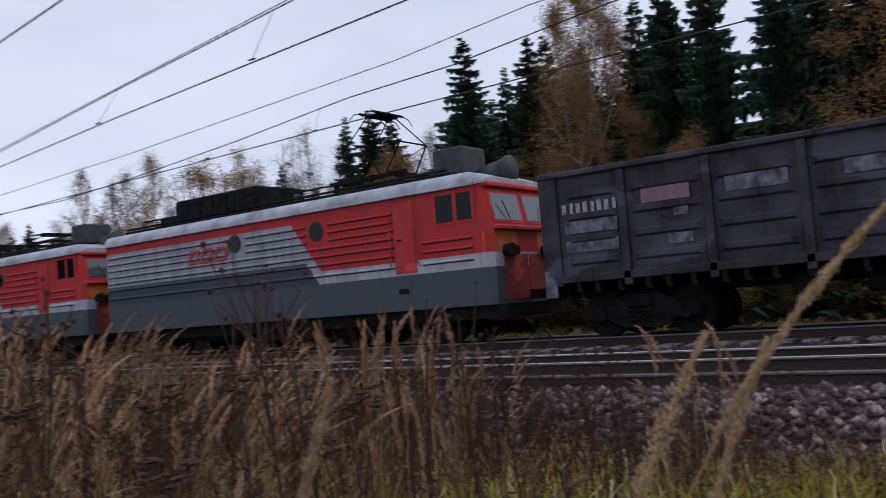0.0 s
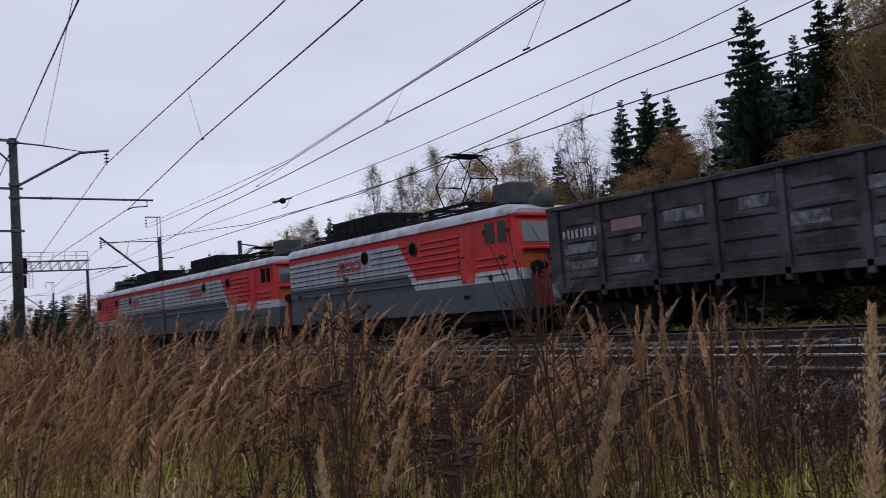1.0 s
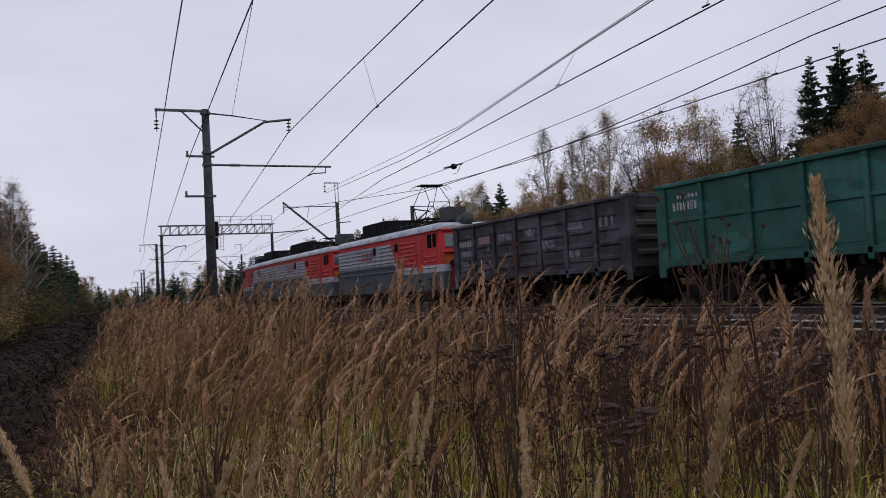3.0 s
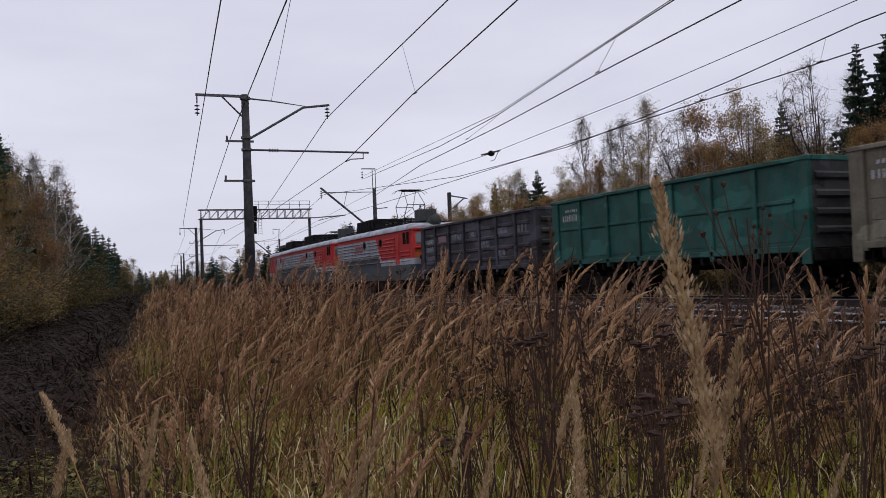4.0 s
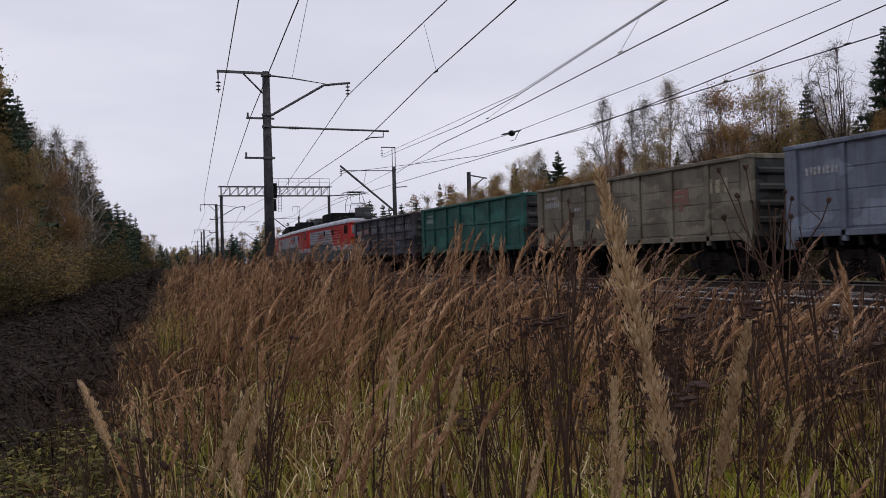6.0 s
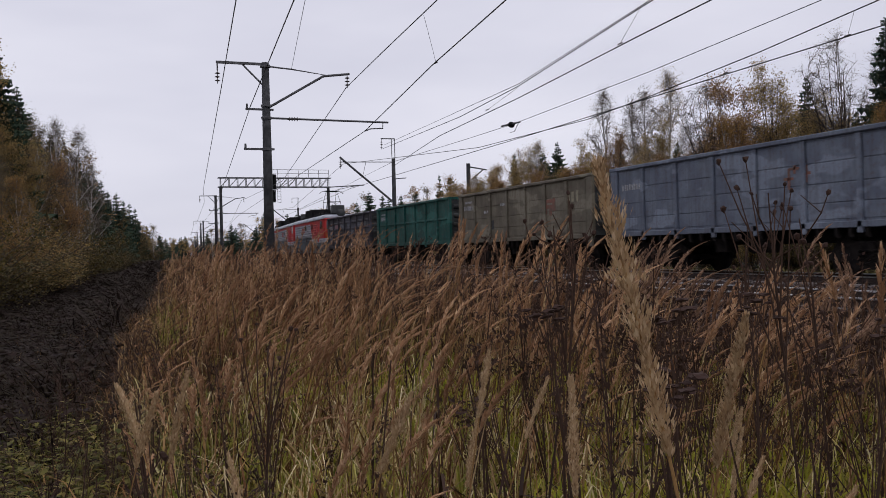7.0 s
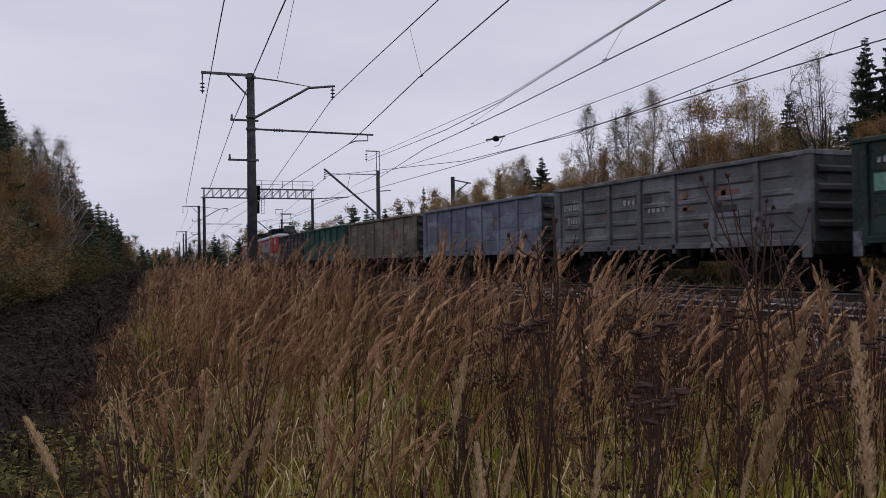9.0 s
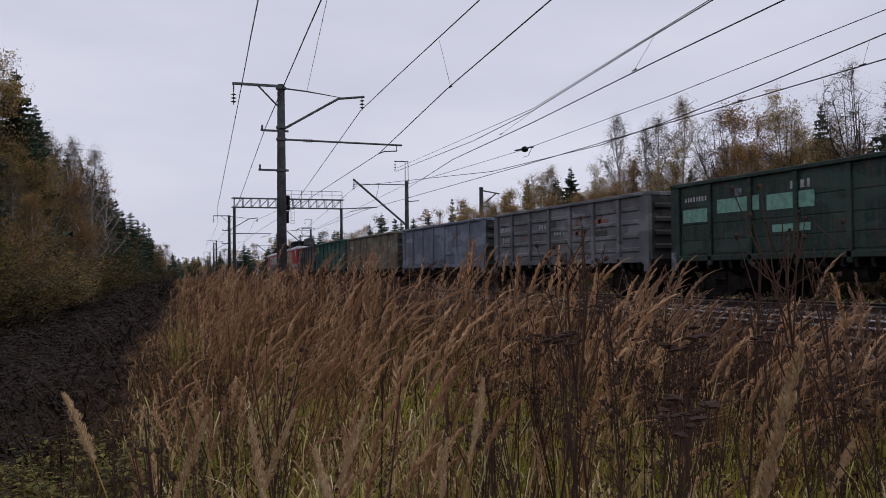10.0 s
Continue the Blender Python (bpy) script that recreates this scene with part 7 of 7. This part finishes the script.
stand(58, 1.0, 1.68, 0.016, 0.28, 10, "thin pale plume beside the ballast", ((0.0, 73, -3.6), (0.5, 74, -5), (1.0, 75, -6), (3.0, 76, -6), (10.0, 76, -7)), (0.14, -0.22))
stand(12, 1.6, 1.5, 0.02, 0.26, 9, "brown plume swaying in the verge", ((0.0, 9, -12), (4.5, 6, -9), (6.0, 7, -10), (8.5, 7, -15), (10.0, 8, -9)))
stand(40, 1.0, 2.0, 0.013, 0.42, 11, "long thin pale reed arching over the track side", ((0.0, 81, 4.5), (0.3, 85, 4), (0.8, 90, 2), (3.0, 96, 0), (10.0, 97, 0)), (0.3, -0.42))


# ---------------------------------------------------------------- single dead weeds that stand out
def dead_weed(az, r, el, heads, spread, flat, seed, label):
    """A dead stalk that forks near its top into thin branches, each ending in a dark seed head."""
    rng = random.Random(seed)
    a = radians(az)
    x, y = r * math.sin(a), r * math.cos(a)
    z = ground_z(x, y) - 0.03
    h = EYE + r * math.tan(radians(el)) - z
    top = tagged(new("dead_weed"), label, "weed", "dead weeds of the verge")
    top.matrix_world = pose(x, y, z, rng.uniform(-3, 3), rng.uniform(1, 6), rng.uniform(0, 360))
    bm = bmesh.new()
    bow = (rng.gauss(0, 0.03), rng.gauss(0, 0.03))
    tube(bm, [(0, 0, 0), (bow[0], bow[1], h * 0.45), (bow[0] * 0.5, bow[1] * 0.5, h * 0.8), (bow[0], bow[1], h * 0.93)], [0.0055, 0.005, 0.004, 0.002], 6)
    part("stem", bm, M_WEED, top)
    for i in range(heads):
        b = i * 2.4 + rng.uniform(-0.4, 0.4)
        out = spread * rng.uniform(0.3, 1.0)
        z0 = h * rng.uniform(0.6, 0.9)
        z1 = h * (rng.uniform(0.95, 1.0) if flat else rng.uniform(0.74, 1.0))
        e = Vector((math.cos(b) * out, math.sin(b) * out, max(z1, z0 + 0.05)))
        bm = bmesh.new()
        tube(bm, [(bow[0] * 0.7, bow[1] * 0.7, z0), (e.x * 0.6, e.y * 0.6, z0 * 0.45 + e.z * 0.55), e], [0.0014, 0.0012, 0.001] if flat else [0.003, 0.0024, 0.0016], 5)
        if not flat and rng.random() < 0.6:
            q = Vector((e.x * 0.6, e.y * 0.6, z0 * 0.45 + e.z * 0.55))
            tube(bm, [q, q + Vector((rng.uniform(-0.05, 0.05), rng.uniform(-0.05, 0.05), 0.07))], [0.002, 0.0014], 4)
        twig = part("branch", bm, M_WEED, top)
        bm = bmesh.new()
        size = rng.uniform(0.01, 0.022) if flat else rng.uniform(0.006, 0.011)
        bmesh.ops.create_icosphere(bm, subdivisions=2 if flat else 1, radius=size)
        for vert in bm.verts:
            vert.co *= rng.uniform(0.6, 1.35)
            vert.co.z *= 0.35 if flat else 1.2
            vert.co += e
        part("seed_head", bm, M_WEED, twig)
    return top


for k, (az, r, el, heads, spread, flat) in enumerate((
        (28.6, 3.2, 5.4, 11, 0.16, False), (30.0, 3.4, 3.6, 8, 0.13, False), (43.6, 3.0, 5.6, 12, 0.17, False), (46.2, 3.1, 4.2, 9, 0.14, False),
        (38.4, 3.4, 2.6, 9, 0.14, False), (50.5, 3.2, 3.0, 9, 0.15, False), (55.0, 3.4, 1.5, 9, 0.15, False),
        (35.4, 1.9, -7.8, 10, 0.07, True), (31.0, 2.7, -3.6, 9, 0.07, True), (36.6, 2.7, -3.4, 9, 0.08, True),
        (41.0, 2.9, -3.2, 9, 0.08, True), (46.5, 2.6, -4.5, 9, 0.07, True), (8.0, 3.2, -4.5, 9, 0.12, False), (4.5, 2.6, -6.5, 9, 0.1, False))):
    dead_weed(az, r, el, heads, spread, flat, 300 + k, "dark dead weed with flat clustered seed heads" if flat else "tall dark branching dead weed with round seed heads")

hrng = random.Random(17)
for k in range(10):
    az = hrng.uniform(3, 46)
    el = hrng.uniform(-15, -5)
    tilt = hrng.uniform(3.0, 6.0)
    rows = tuple((i * 0.5, az + tilt * math.sin(i * 0.9 + k) + 2.0 * math.sin(i * 0.37 + 2 * k), el + 0.8 * math.sin(i * 1.1 + k)) for i in range(21))
    r = hrng.uniform(1.35, 2.3)
    length = EYE + 0.76 + r * math.tan(radians(el)) + hrng.uniform(0.02, 0.1)
    stand(az - hrng.uniform(2, 8), r, length, hrng.uniform(0.010, 0.016), hrng.uniform(0.16, 0.24), 30 + k, "tan reed plume swaying near the path", rows, (hrng.uniform(0.06, 0.26), hrng.uniform(-0.14, 0.08)))


# ---------------------------------------------------------------- what moves
def motions():
    times = [i * 0.5 for i in range(21)]
    for ob, offset, sets, r, flipped in ROLLING:
        rows = []
        for t in times:
            s = S0 + SPEED * t - SLOW * t * t + offset
            if ob.name.startswith("electric"):
                mid = s + (-SECTION / 2 if flipped else SECTION / 2)
                x, y, a = on_line(mid)
                m = pose(x, y, 0, 0, 0, -math.degrees(a) + (180 if flipped else 0)) @ pose(0, -SECTION / 2, 0)
            else:
                x, y, a = on_line(s)
                m = pose(x, y, 0, 0, 0, -math.degrees(a))
            rows.append((t, m))
        walk(ob, rows)
        # the wheels roll with the way gone
        turns = []
        for i in range(0, 151):
            t = i * 2 / 30
            angle = math.degrees((SPEED * t - SLOW * t * t) / r) * (1 if flipped else -1)
            turns.append((t, angle))
        for w in sets:
            home = w.location.copy()
            walk(w, [(t, pose(home.x, home.y, home.z, ang)) for t, ang in turns])
    for i, (ob, (x, y, z), swing) in enumerate(SWAYING):
        rows = []
        for k in range(26):
            t = k * 0.4
            gust = math.sin(t * 2.1 + y * 0.35 + i) + 0.6 * math.sin(t * 3.7 + x + 2 * i)
            side = math.sin(t * 1.7 + i * 1.3)
            rows.append((t, pose(x, y, z, 0.8 * swing * side, 1.5 * swing * (0.5 + gust), 0)))
        walk(ob, rows)
    for stalk, rows in TALL:
        walk(stalk[0], [(t, aim(stalk, az, el)) for t, az, el in rows])


motions()
